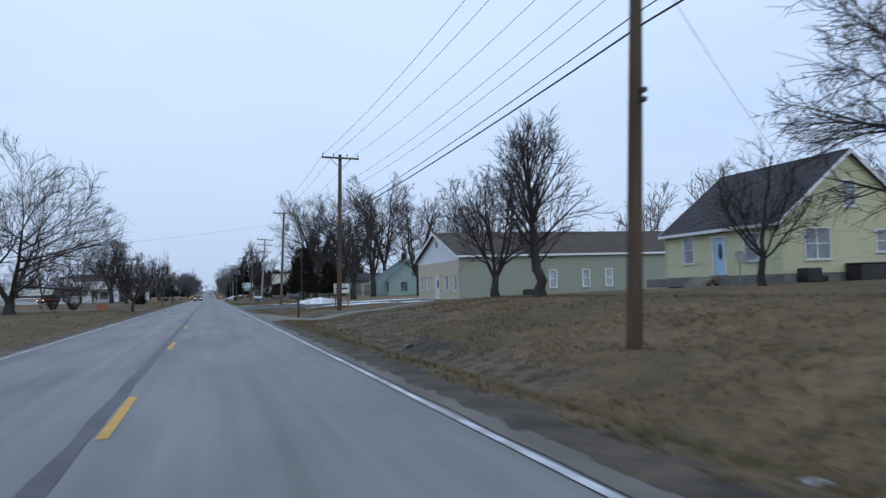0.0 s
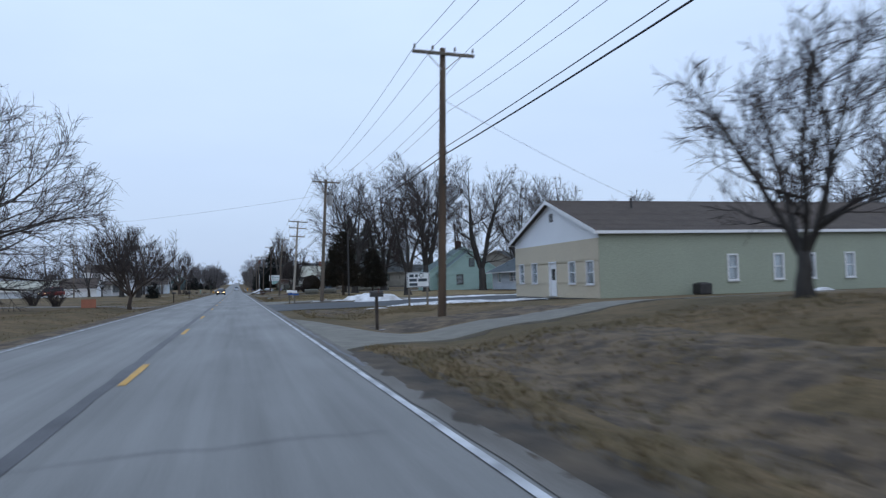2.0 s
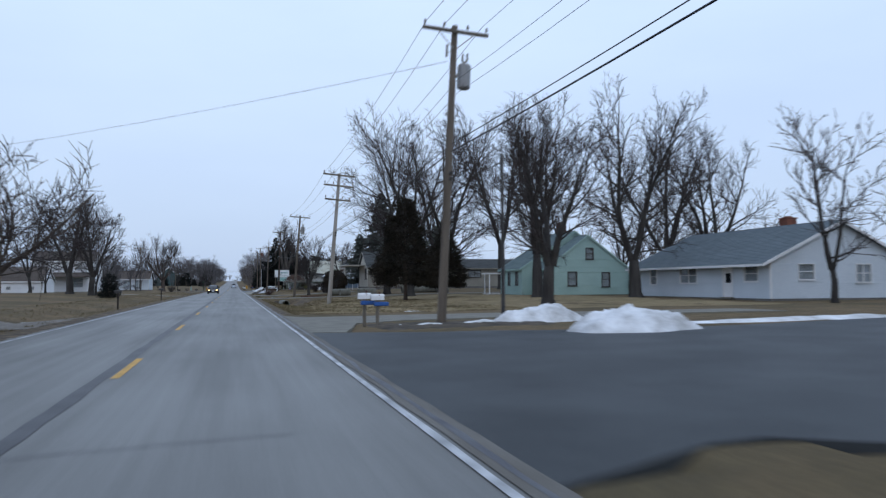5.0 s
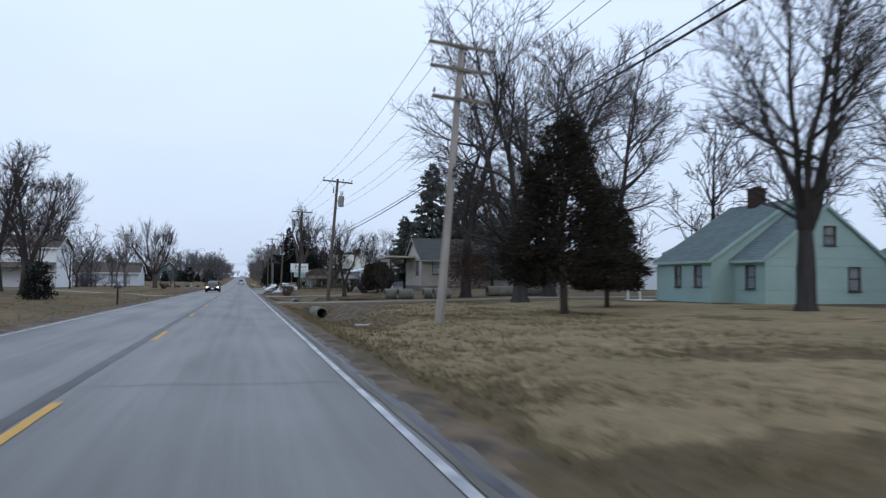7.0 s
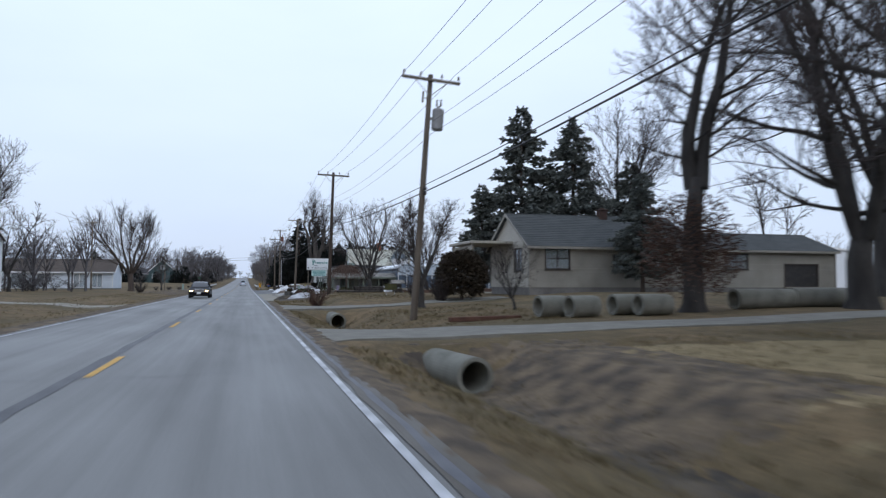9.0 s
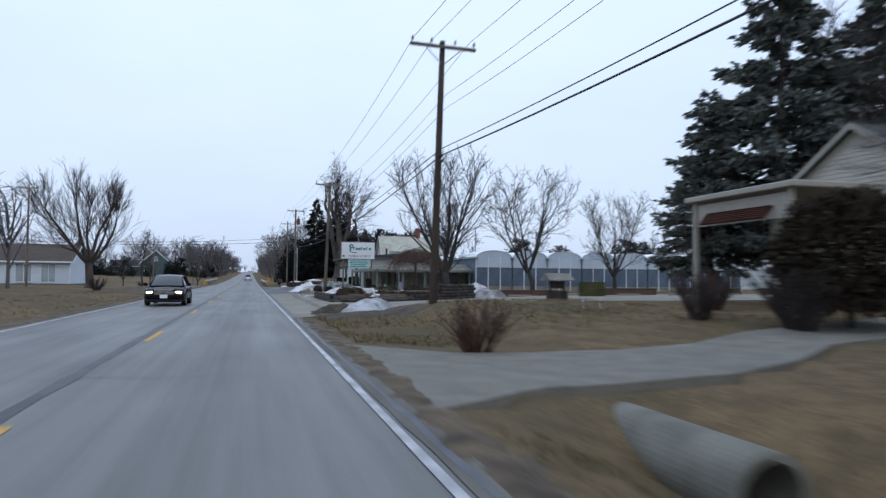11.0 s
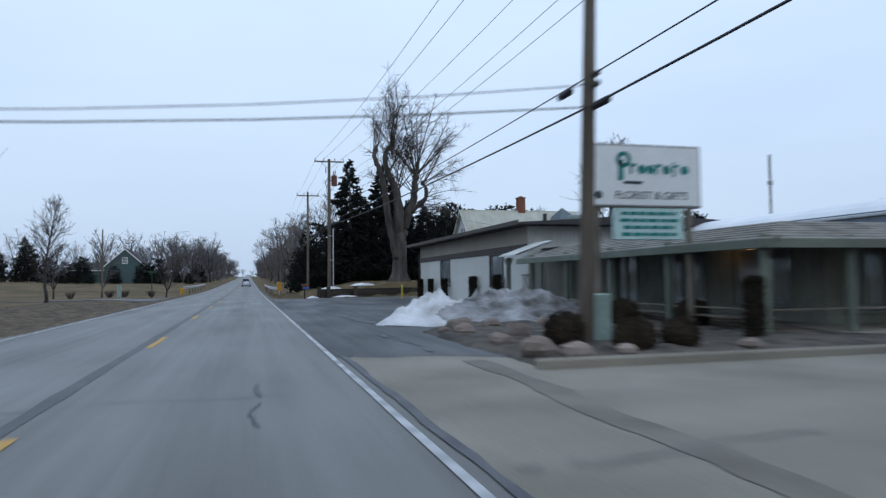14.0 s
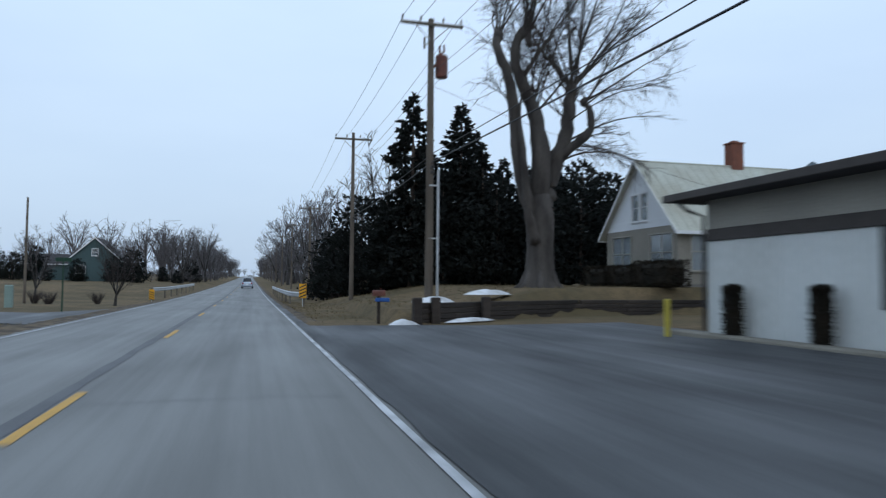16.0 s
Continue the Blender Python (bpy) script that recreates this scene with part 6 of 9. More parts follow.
def grown_tree(seed, height, radius, label, bole=.28, leaders=1, girth=.35, n1=13, splay=.25, el=(22, 62), fine=1.0, bark="elm_bark", twig="twig",
               thin=.0105, wob=.10, lift=.06, shape=(.20, .72), sway=0.0, slight=False):
    """A tall leafless tree: a clear bole, one or more leaders that carry limbs all the way up, and four orders of ever finer branches."""
    r = random.Random(seed)
    tree = thing("tree", (0, 0, 0), label, "tree", "bare trees")
    trunk, crown = Build(), Build()
    hb = height * bole
    base = [Vector((0, 0, -.4)), Vector((0, 0, .0)), Vector((r.gauss(0, .04), r.gauss(0, .04), .4)), Vector((r.gauss(0, .08), r.gauss(0, .08), hb * .55)), Vector((r.gauss(0, .12), r.gauss(0, .12), hb))]
    trunk.tube(base, [girth * 1.7, girth * 1.4, girth * 1.05, girth * .95, girth * (.9 if leaders == 1 else .72)], 10)
    second = []
    for k in range(leaders):
        w0 = 6.283 * (k + r.uniform(-.2, .2)) / leaders + seed
        tilt = splay * r.uniform(.75, 1.2) if leaders > 1 else .04
        ln = (height - hb) * (1 if k == 0 else r.uniform(.8, .98))
        d = Vector((math.cos(w0) * tilt + sway, math.sin(w0) * tilt, 1)).normalized()
        pts, dirs, rr = limb(trunk, r, base[-1] - Vector((0, 0, .15)) + (Vector((math.cos(w0), math.sin(w0), -1.6)) * girth * .42 if leaders > 1 else Vector((0, 0, 0))), d, ln, girth * (.92 if leaders == 1 else 1.12 / leaders ** .5), .018, 9, 8, wob * .7, .05 if leaders > 1 else .02)
        for j in range(n1):
            u = .03 + .95 * (j + r.random()) / n1
            f = u * 9
            i = min(int(f), 8)
            p = pts[i].lerp(pts[i + 1], f - i)
            w = w0 + r.gauss(0, 1.1) if leaders > 1 else j * 2.4 + r.uniform(-.5, .5)
            e = radians(el[0] + (el[1] - el[0]) * u + r.gauss(0, 7))
            l1 = radius * max(math.sin(math.pi * (shape[0] + shape[1] * u)), .15) ** .8 * r.uniform(.75, 1.12) * (.92 if leaders > 1 else 1)
            d1 = Vector((math.cos(w) * math.cos(e), math.sin(w) * math.cos(e), math.sin(e)))
            second.append((limb(trunk, r, p, d1, l1, max(min(rr[i] * .6, .02 + l1 * .016), .02), .011, 6, 6, wob, lift), l1))
        second.append(((pts[4:], dirs[4:], rr[4:]), ln * .3))

    def side_of(dirs, i):
        q = dirs[i].orthogonal().normalized()
        q.rotate(Matrix.Rotation(r.uniform(0, 6.283), 3, dirs[i]))
        return q

    third = []
    for (pts, dirs, rr), l1 in second:
        m = len(pts) - 1
        for j in range(int(3 + l1 * 1.15)):
            f = r.uniform(.15, 1.0)
            i = min(int(f * m), m - 1)
            p = pts[i].lerp(pts[i + 1], f * m - i)
            d = (dirs[i + 1] * .85 + side_of(dirs, i + 1) * r.uniform(.5, .85) + Vector((0, 0, .12))).normalized()
            l2 = (l1 * (.5 * (1 - f) + .2) + .25) * r.uniform(.7, 1.2)
            third.append((limb(crown, r, p, d, l2, max(min(rr[i] * .5, .035), thin * 1.6), thin, 4, 4, wob * 1.2, lift * .8), l2))
    for (pts, dirs, rr), l2 in third:
        for j in range(int((2.2 + l2 * 2.0) * fine)):
            f = r.uniform(.15, 1.0)
            i = min(int(f * 4), 3)
            p = pts[i].lerp(pts[i + 1], f * 4 - i)
            d = (dirs[i + 1] * .9 + side_of(dirs, i + 1) * r.uniform(.45, .85) + Vector((0, 0, .10))).normalized()
            l3 = (l2 * r.uniform(.22, .5) + .22) * (1.1 - .4 * f)
            q, qd, _ = limb(crown, r, p, d, l3, thin * 1.25, thin * .8, 2, 2 if slight else 3, wob * 1.3, lift * .6)
            for k in range(int(3 * fine + r.random())):
                a = r.uniform(.25, 1) * 2
                b_ = min(int(a), 1)
                d4 = (qd[b_ + 1] + side_of(qd, b_ + 1) * r.uniform(.4, .8) + Vector((0, 0, .06))).normalized()
                limb(crown, r, q[b_].lerp(q[b_ + 1], a - b_), d4, l3 * r.uniform(.4, .8) + .12, thin * 1.2, thin * .6, 1, 2, .05, 0)
    part("trunk", trunk, M[bark], tree, smooth=True)
    part("crown", crown, M[twig], tree)
    return tree


def old_tree(seed, label):
    """A very old tree that was topped long ago: a huge bole, a few contorted stems ending in knuckles, and fans of long shoots with drooping twigs."""
    r = random.Random(seed)
    tree = thing("tree", (0, 0, 0), label, "tree", "bare trees")
    trunk, crown = Build(), Build()

    def stem(pts, radii):
        """A thick crooked stem through a few turning points, rounded between them and gnarled."""
        p = [Vector((x, y, z)) for x, y, z in pts]
        p = [p[0] * 2 - p[1]] + p + [p[-1] * 2 - p[-2]]
        line, rad = [], []
        for i in range(1, len(p) - 2):
            for k in range(5):
                t = k / 5
                q = .5 * (2 * p[i] + (p[i + 1] - p[i - 1]) * t + (2 * p[i - 1] - 5 * p[i] + 4 * p[i + 1] - p[i + 2]) * t * t + (3 * p[i] - p[i - 1] - 3 * p[i + 1] + p[i + 2]) * t ** 3)
                w = radii[i - 1] + (radii[i] - radii[i - 1]) * t
                line.append(q + Vector((r.gauss(0, .1), r.gauss(0, .1), 0)) * w)
                rad.append(w * r.uniform(.92, 1.1))
        line.append(p[-2])
        rad.append(radii[-1])
        trunk.tube(line, rad, 9)
        return line

    def shoot(p, d, length, rad, lift):
        """A long shoot with side twigs that bend over towards their tips."""
        pts, dirs, rr = limb(trunk, r, p, d, length, rad, .014, 7, 5, .07, lift)
        for j in range(int(4 + length * 2.1)):
            f = r.uniform(.18, 1.0) ** .8 * 7
            i = min(int(f), 6)
            o = Vector((r.gauss(0, 1), r.gauss(0, 1), r.gauss(.1, .7))).normalized()
            l2 = r.uniform(.6, 1.9) * (1.15 - f / 12)
            q, qd, qr = limb(crown, r, pts[i].lerp(pts[i + 1], f - i), (dirs[i + 1] * .9 + o * .7).normalized(), l2, .016, .009, 4, 3, .12, -.03)
            for k in range(int(3 + l2 * 4)):
                g = r.uniform(.2, 1) * 4
                m = min(int(g), 3)
                o = Vector((r.gauss(0, 1), r.gauss(0, 1), r.gauss(-.2, .6))).normalized()
                limb(crown, r, q[m].lerp(q[m + 1], g - m), (qd[m + 1] * .8 + o * .7).normalized(), r.uniform(.3, .95), .011, .005, 2, 2, .16, -.10)

    def fan(p, count, lengths, el, lean=0.0, rad=.05):
        for i in range(count):
            w, e = r.uniform(0, 6.283), radians(r.uniform(*el))
            d = Vector((math.cos(w) * math.cos(e) + lean * r.uniform(.3, 1), math.sin(w) * math.cos(e), math.sin(e))).normalized()
            shoot(p + Vector((r.gauss(0, .12), r.gauss(0, .12), r.gauss(0, .15))), d, r.uniform(*lengths), rad * r.uniform(.7, 1.2), .02 - .03 * r.random())

    trunk.tube([(0, 0, -.5), (0, 0, 0), (-.03, 0, .5), (.02, .02, 2.0), (-.02, 0, 3.4), (0, 0, 4.6)], [1.2, 1.02, .76, .66, .72, .55], 14)
    for i in range(7):      # root flares
        w = i * .9 + r.uniform(-.2, .2)
        o = Vector((math.cos(w), math.sin(w), 0))
        trunk.tube([o * 1.5 + Vector((0, 0, -.35)), o * .85 + Vector((0, 0, .12)), o * .48 + Vector((0, 0, 1.1))], [.12, .22, .16], 7)
    left = stem([(-.25, -.1, 3.2), (-.9, .2, 5.4), (-1.35, .1, 8.2), (-1.7, -.3, 10.0), (-2.35, -.2, 11.6), (-2.2, .1, 12.4)], [.46, .36, .30, .25, .22, .20])
    mid = stem([(0, .1, 3.8), (-.1, -.3, 6.5), (-.35, -.1, 8.6), (-1.15, .1, 10.6), (-1.25, .2, 12.1), (-.75, .1, 12.8), (-.6, 0, 12.0)], [.50, .44, .36, .27, .23, .20, .13])
    right = stem([(.25, 0, 4.0), (.75, .2, 5.9), (1.35, .1, 7.6), (1.5, -.1, 9.4), (1.62, -.1, 9.9)], [.48, .42, .36, .30, .24])
    hook = stem([(1.0, .1, 6.6), (1.8, -.3, 7.2), (2.45, -.5, 7.9), (2.5, -.4, 8.9), (2.2, -.3, 9.3)], [.28, .24, .20, .17, .12])
    stem([(-.35, -.35, 2.2), (-.85, -.5, 3.8), (-1.05, -.5, 6.3), (-1.25, -.4, 8.2), (-1.1, -.3, 9.6)], [.30, .22, .16, .09, .02])
    back = stem([(.1, .3, 4.2), (.3, 1.2, 6.6), (.2, 1.5, 9.0)], [.36, .28, .2])
    for p, w in ((left[-1], .28), (mid[-8], .27), (right[-1], .36), (hook[-1], .2), (mid[-18], .3)):
        trunk.sphere(p, w, 5, 8, 1.15)
    fan(left[-1], 7, (2.2, 4.4), (50, 88), -.1, .05)
    fan(left[12], 3, (1.5, 3.0), (20, 60), -.3, .03)
    fan(mid[-6], 9, (4.0, 7.0), (58, 88), .1, .065)
    fan(mid[14], 4, (4, 6.5), (50, 80), .35, .06)
    fan(right[-1], 17, (5.0, 9.0), (42, 84), .40, .075)
    fan(right[12], 5, (4.0, 6.5), (25, 60), .6, .05)
    fan(hook[-1], 9, (3.5, 6.5), (25, 75), .6, .05)
    fan(back[-1], 9, (4.5, 7.5), (50, 85), .15, .06)
    for i in range(6):      # low boughs arching over on the open side
        shoot(right[8] + Vector((0, 0, r.uniform(-.6, .6))), Vector((1, r.uniform(-.7, .5), r.uniform(.35, .75))).normalized(), r.uniform(3.4, 5.4), .06, -.11)
    part("trunk", trunk, M["pale_bark"], tree, smooth=True)
    part("crown", crown, M["twig"], tree)
    return tree


def bed_top(x, y):
    """The ground, or the soil of the raised bed where that stands on it."""
    inside = 6.2 < x < 15.5 and 226.6 + max(0, x - 8) * .8 < y < 237
    return land(x, y) + (.25 if inside else 0)


def put(tree, x, y, rz=0.0, s=1.0, label="", group=""):
    t = copy_thing(tree, Matrix.Translation((x, y, bed_top(x, y))) @ Matrix.Rotation(radians(rz), 4, 'Z') @ Matrix.Scale(s, 4))
    return tagged(t, label, group=group)


def leafy(b, r, p, size, out=None):
    """One small bent spray of foliage: two triangles."""
    d = Vector((r.gauss(0, 1), r.gauss(0, 1), r.gauss(0, 1)))
    if out is not None:
        d = d * .5 + out
    d.normalize()
    s = d.orthogonal().normalized()
    s.rotate(Matrix.Rotation(r.uniform(0, 6.283), 3, d))
    k = size * r.uniform(.6, 1.3)
    n = len(b.v)
    t = p + d * k
    b.v += [tuple(p - s * k * .28), tuple(p + s * k * .28), tuple(t + s * k * .08), tuple(p + d * k * .55 + s.cross(d) * k * .35)]
    b.f += [(n, n + 1, n + 2), (n, n + 2, n + 3)]


def conifer(name, seed, height, radius, label, mat, skirt=.06, dense=9000, size=.3, whorls=None, ragged=.25, power=.8, belly=.25, bark="bark"):
    """An evergreen: trunk, layered boughs and thousands of small sprays with an uneven outline."""
    r = random.Random(seed)
    tree = thing(name, (0, 0, 0), label, "tree", "evergreen trees")
    tr, cr = Build(), Build()
    bo = tr
    tr.tube([Vector((0, 0, -.4)), Vector((0, 0, .3)), Vector((r.gauss(0, .08), r.gauss(0, .08), height * .5)), Vector((0, 0, height * .96))], [height * .026, height * .02, height * .011, .02], 9)

    def reach(t, w):
        body = (1 - t) ** power * (min(1, t / belly * .5 + .5) if t < belly else 1)
        return radius * body * (1 + ragged * noise.noise((math.cos(w) * 1.6 + seed, math.sin(w) * 1.6, t * 7)) * 1.6)

    if whorls:
        t = skirt
        while t < .985:
            n = r.randint(5, 8)
            for i in range(n):
                w = r.uniform(0, 6.283)
                ln = reach(t, w) * r.uniform(.55, 1.15)
                if ln < .15:
                    continue
                p = Vector((0, 0, height * t))
                d = Vector((math.cos(w), math.sin(w), r.uniform(-.12, .25)))
                pts, dirs, rr = limb(bo, r, p, d.normalized(), ln, .02 + .035 * (1 - t), .01, 4, 4, .07, -.03)
                for j in range(int(dense * ln / 100)):
                    k = r.uniform(.18, 1.0) ** .8 * 4
                    a = min(int(k), 3)
                    q = pts[a].lerp(pts[a + 1], k - a) + Vector((r.gauss(0, .13), r.gauss(0, .13), r.gauss(0, .09))) * (ln * .32 + .2)
                    leafy(cr, r, q, size, Vector((d.x, d.y, -.15)))
            t += whorls / height
    else:
        for i in range(dense // 24):
            t = skirt + (1 - skirt) * (1 - math.sqrt(1 - r.random() * .995)) if r.random() < .8 else r.uniform(skirt, .97)
            w = r.uniform(0, 6.283)
            q = reach(t, w) * math.sqrt(r.uniform(.2, 1.12))
            o = Vector((math.cos(w), math.sin(w), .5))
            c = Vector((math.cos(w) * q, math.sin(w) * q, height * t))
            for j in range(24):
                leafy(cr, r, c + Vector((r.gauss(0, 1.0), r.gauss(0, 1.0), r.gauss(0, .5))) * size * .95 + o * r.uniform(-.2, 1.0) * size, size * .8, o)
        for i in range(26):
            t, w = r.uniform(skirt, .8), r.uniform(0, 6.283)
            limb(bo, r, Vector((0, 0, height * t * .9)), Vector((math.cos(w), math.sin(w), .6)).normalized(), reach(t, w) * .8, .03, .01, 3, 4, .05, .05)
    part("trunk", tr, M[bark], tree, smooth=True)
    part("crown", cr, M[mat], tree)
    return tree


def shrub(name, seed, rx, ry, h, label, mat, dense=900, size=.16, box=False, stems=True, category="shrub", group="shrubs", hollow=.55):
    """A bush of small sprays on twiggy stems; box: a clipped shape."""
    r = random.Random(seed)
    s = thing(name, (0, 0, 0), label, category, group)
    cr, st = Build(), Build()
    for i in range(dense):
        if box:
            p = [r.uniform(-1, 1), r.uniform(-1, 1), r.uniform(0, 1)]
            if r.random() < .75:
                k = r.choice((0, 0, 1, 1, 2))
                p[k] = (r.choice((-1, 1)) if k < 2 else 1) * r.uniform(.88, 1.02)
            q = Vector((p[0] * rx, p[1] * ry, max(p[2], .02) * h))
            o = Vector((p[0], p[1], p[2]))
        else:
            w, e = r.uniform(0, 6.283), math.asin(r.uniform(-.75, 1))
            k = r.uniform(hollow, 1.0) ** .5 * (1 + .22 * noise.noise((w * 1.3 + seed, e * 2, 3)))
            o = Vector((math.cos(w) * math.cos(e), math.sin(w) * math.cos(e), math.sin(e)))
            q = Vector((o.x * rx * k, o.y * ry * k, h * .5 + o.z * h * .5 * k))
            q.z = max(q.z, .02)
        leafy(cr, r, q, size, o)
    if not box and dense > 1000 and rx < .6:
        cr.sphere((0, 0, h * .48), rx * .84, 7, 12, h / 2 / rx * .98)
    if box:
        cr.box((0, 0, h * .47), (rx * 1.78, ry * 1.78, h * .9), bev=min(rx, ry) * .3)
    for i in range(9):
        w = r.uniform(0, 6.283)
        limb(st, r, Vector((r.gauss(0, .05), r.gauss(0, .05), -.1)), Vector((math.cos(w) * .5 * rx / h, math.sin(w) * .5 * ry / h, 1)).normalized(), h * .85, .02, .008, 3, 4, .1, 0)
    part("stem_cluster", st, M["bark"], s)
    part("foliage", cr, M[mat], s)
    return s


def brush(name, seed, radius, h, label, twigs=160, mat="twig", category="shrub", fan=.8):
    """A leafless bush: many stems rising from the ground and forking."""
    r = random.Random(seed)
    s = thing(name, (0, 0, 0), label, category, "bare shrubs")
    b = Build()
    for i in range(twigs):
        w = r.uniform(0, 6.283)
        d = Vector((math.cos(w) * fan * r.uniform(.1, 1), math.sin(w) * fan * r.uniform(.1, 1), 1)).normalized()
        p = Vector((math.cos(w) * radius * .3 * r.random(), math.sin(w) * radius * .3 * r.random(), -.05))
        pts, dirs, rr = limb(b, r, p, d, h * r.uniform(.6, 1.05), .018, .006, 4, 3, .1, .02)
        for j in range(5):
            k = r.randint(1, 3)
            dd = (dirs[k] + Vector((r.gauss(0, .5), r.gauss(0, .5), .1))).normalized()
            limb(b, r, pts[k], dd, h * r.uniform(.2, .4), .009, .004, 2, 3, .12, .02)
    part("twig_mass", b, M[mat], s)
    return s


def settle(tree, x, y, rz=0.0):
    tree.matrix_world = Matrix.Translation((x, y, bed_top(x, y))) @ Matrix.Rotation(radians(rz), 4, 'Z')


# the pair of pollarded trees before the tan building
t = grown_tree(11, 6.7, 3.2, "bare tree with a thick straight leader on the bank", .2, 1, .25, 27, .2, (44, 72), 1.0, thin=.009, wob=.08)
settle(t, 14.5, 63.6)
t = grown_tree(12, 6.9, 2.8, "bare vase-shaped tree on the grass bank", .2, 5, .20, 7, .44, (22, 60), 1.0, thin=.009, wob=.09, lift=.05)
settle(t, 14.45, 69.1, 40)
t = bare_tree("tree", 13, 6.0, 2.0, "small bare ornamental tree before the yellow house", .22, 7, (8, 5, 3), .8, (.05, .06, .04), .14, "elm_bark", leader=True, thin=.009, slim=.7)
settle(t, 21.5, 57.4, 10)
maple = grown_tree(14, 11.2, 6.5, "large bare spreading tree in the yard", .18, 3, .32, 10, .45, (5, 50), 1.1, lift=.0, thin=.011)
settle(maple, 24.6, 50.4, 0)
# trees round the mint cottage
vase = grown_tree(15, 16.6, 5.6, "tall bare tree with many rising limbs", .25, 5, .42, 9, .36, (30, 66), .68, thin=.0115)
settle(vase, 25.5, 150.0, 0)
oak = grown_tree(16, 16.8, 5.4, "big bare dark-barked tree on the lawn", .21, 4, .48, 10, .42, (15, 60), .68, thin=.0115)
settle(oak, 32.0, 145.0, 0)
stout = grown_tree(18, 11.4, 3.7, "bare dark tree with a stout trunk on the lawn", .25, 3, .38, 10, .36, (22, 62), 1.05, thin=.0115)
settle(stout, 19.1, 133.5, 130)
put(vase, 41.6, 155.4, 60, 1.0, "tall bare tree behind the white house")
put(oak, 48.6, 158, 200, 1.02, "tall bare tree behind the white house")
# trees round the beige house
elm = grown_tree(17, 18.6, 4.2, "very tall bare tree with two upright forked stems", .29, 2, .42, 18, .13, (12, 62), .75, wob=.12, thin=.0115)
settle(elm, 18.5, 179.3, 70)
great = grown_tree(29, 19.0, 7.4, "huge bare tree with dark grey trunk and spreading limbs", .16, 4, .50, 10, .34, (8, 58), .65, wob=.13, thin=.0115)
settle(great, 18.4, 167.0, 15)
put(great, 25.0, 177.5, 140, 1.1, "huge bare tree with forked grey trunk behind the drive")
tall = grown_tree(28, 25.0, 7.6, "very tall bare tree beside the low wing", .27, 4, .5, 11, .32, (12, 62), .8, thin=.015)
settle(tall, 36.2, 187.0, 40)
put(vase, 34, 213, 30, 1.0)
put(stout, 10.4, 192.2, 60, .52, "small dark bare tree with several stems by the drive")
# greenhouse trees: pruned street trees
crab = grown_tree(19, 8.9, 4.0, "bare pruned tree before the greenhouses", .22, 5, .20, 6, .55, (35, 68), .6, thin=.010, wob=.09, lift=.08)
settle(crab, 21.9, 237.0, 0)
put(crab, 28.6, 236.8, 100, .84)
put(crab, 13.0, 184.9, 20, .32, "small bare ornamental tree before the beige house")
put(crab, 36.0, 237.2, 200, .86)
put(crab, 44.8, 237.6, 290, .8)
t = grown_tree(20, 10.4, 4.4, "bare many-limbed tree in the florist's bed", .17, 6, .28, 7, .50, (38, 70), .58, thin=.0105, wob=.08, lift=.08)
settle(t, 14.9, 236.6, 0)
# the great broken tree and the rest at the farmhouse
settle(old_tree(22, "huge old topped tree with twisted knuckled limbs and weeping twigs"), 14.75, 301.5)
poplar = grown_tree(23, 11.6, 3.6, "slender bare upright tree on the skyline", .16, 1, .2, 26, .1, (38, 72), .7, thin=.012, wob=.07)
settle(poplar, 28.8, 287.0, 0)
# across the road
big_left = grown_tree(24, 11.6, 10.6, "large bare tree with long sweeping limbs", .15, 4, .46, 9, .62, (-2, 44), .75, lift=.02, thin=.0125)
settle(big_left, -17.8, 110, 20)
put(vase, -26.0, 238, 90, .95, "bare tree behind the white house")
put(stout, -18.5, 190, 10, 1.05, "bare tree in the yard across the road")
put(stout, -15.4, 186, 200, .9, "bare tree in the yard across the road")
t = bare_tree("tree", 31, 12.6, 5.0, "big pruned bare tree with cut-off limbs by the road", .2, 7, (9, 5, 3), .8, (.08, .08, .05), .38, leader=False, topped=True, kick=.2, wob=.08, reach=.8, shoots=True)
settle(t, -14.4, 264.6, 30)
put(poplar, -13.4, 293.6, 0, .62, "young bare tree beside the side road")
put(crab, -16.2, 130.5, 60, .36, "small dark ornamental tree in the yard across the road")
put(crab, -8.1, 323, 170, .48, "small dark bare tree by the road")
red = bare_tree("tree", 30, 8.2, 3.7, "dense reddish round-crowned bare tree", .16, 10, (8, 5, 4), .75, (.05, .05, .03), .16, leader=True, wob=.13)
settle(red, -8.2, 121, 0)
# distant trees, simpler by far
# their twig colour is paled to carry the haze
far = [grown_tree(40 + i, 13.5, 5.0, "distant bare tree on the skyline", .2, (3, 2, 3)[i], .24, (5, 7, 5)[i], .38, (15, 60), .52, thin=.022, slight=True, twig="haze_twig") for i in range(3)]
settle(far[0], 48.5, 176)
settle(far[1], 58, 222)
settle(far[2], -46, 300)
rng = random.Random(77)
behind = [(60, 128, .9), (38, 172, 1.0), (30, 216, .9), (74, 100, 1.1), (70, 88, .9), (57, 104, 1.0), (61.5, 108, 1.05), (66, 104, 1.0), (53.5, 116, .95), (79, 108, 1.1), (84, 98, 1.0), (62, 75, .7), (75, 70, .8), (50, 62, .5), (60, 113, .85), (65, 116, .9), (40, 122, .8), (36, 128, .9)]
skyline = [(70, 300, .6), (84, 310, .6), (98, 290, .6), (60, 330, .7), (44, 330, .8), (110, 300, .6), (34, 345, .8), (90, 345, .5)]
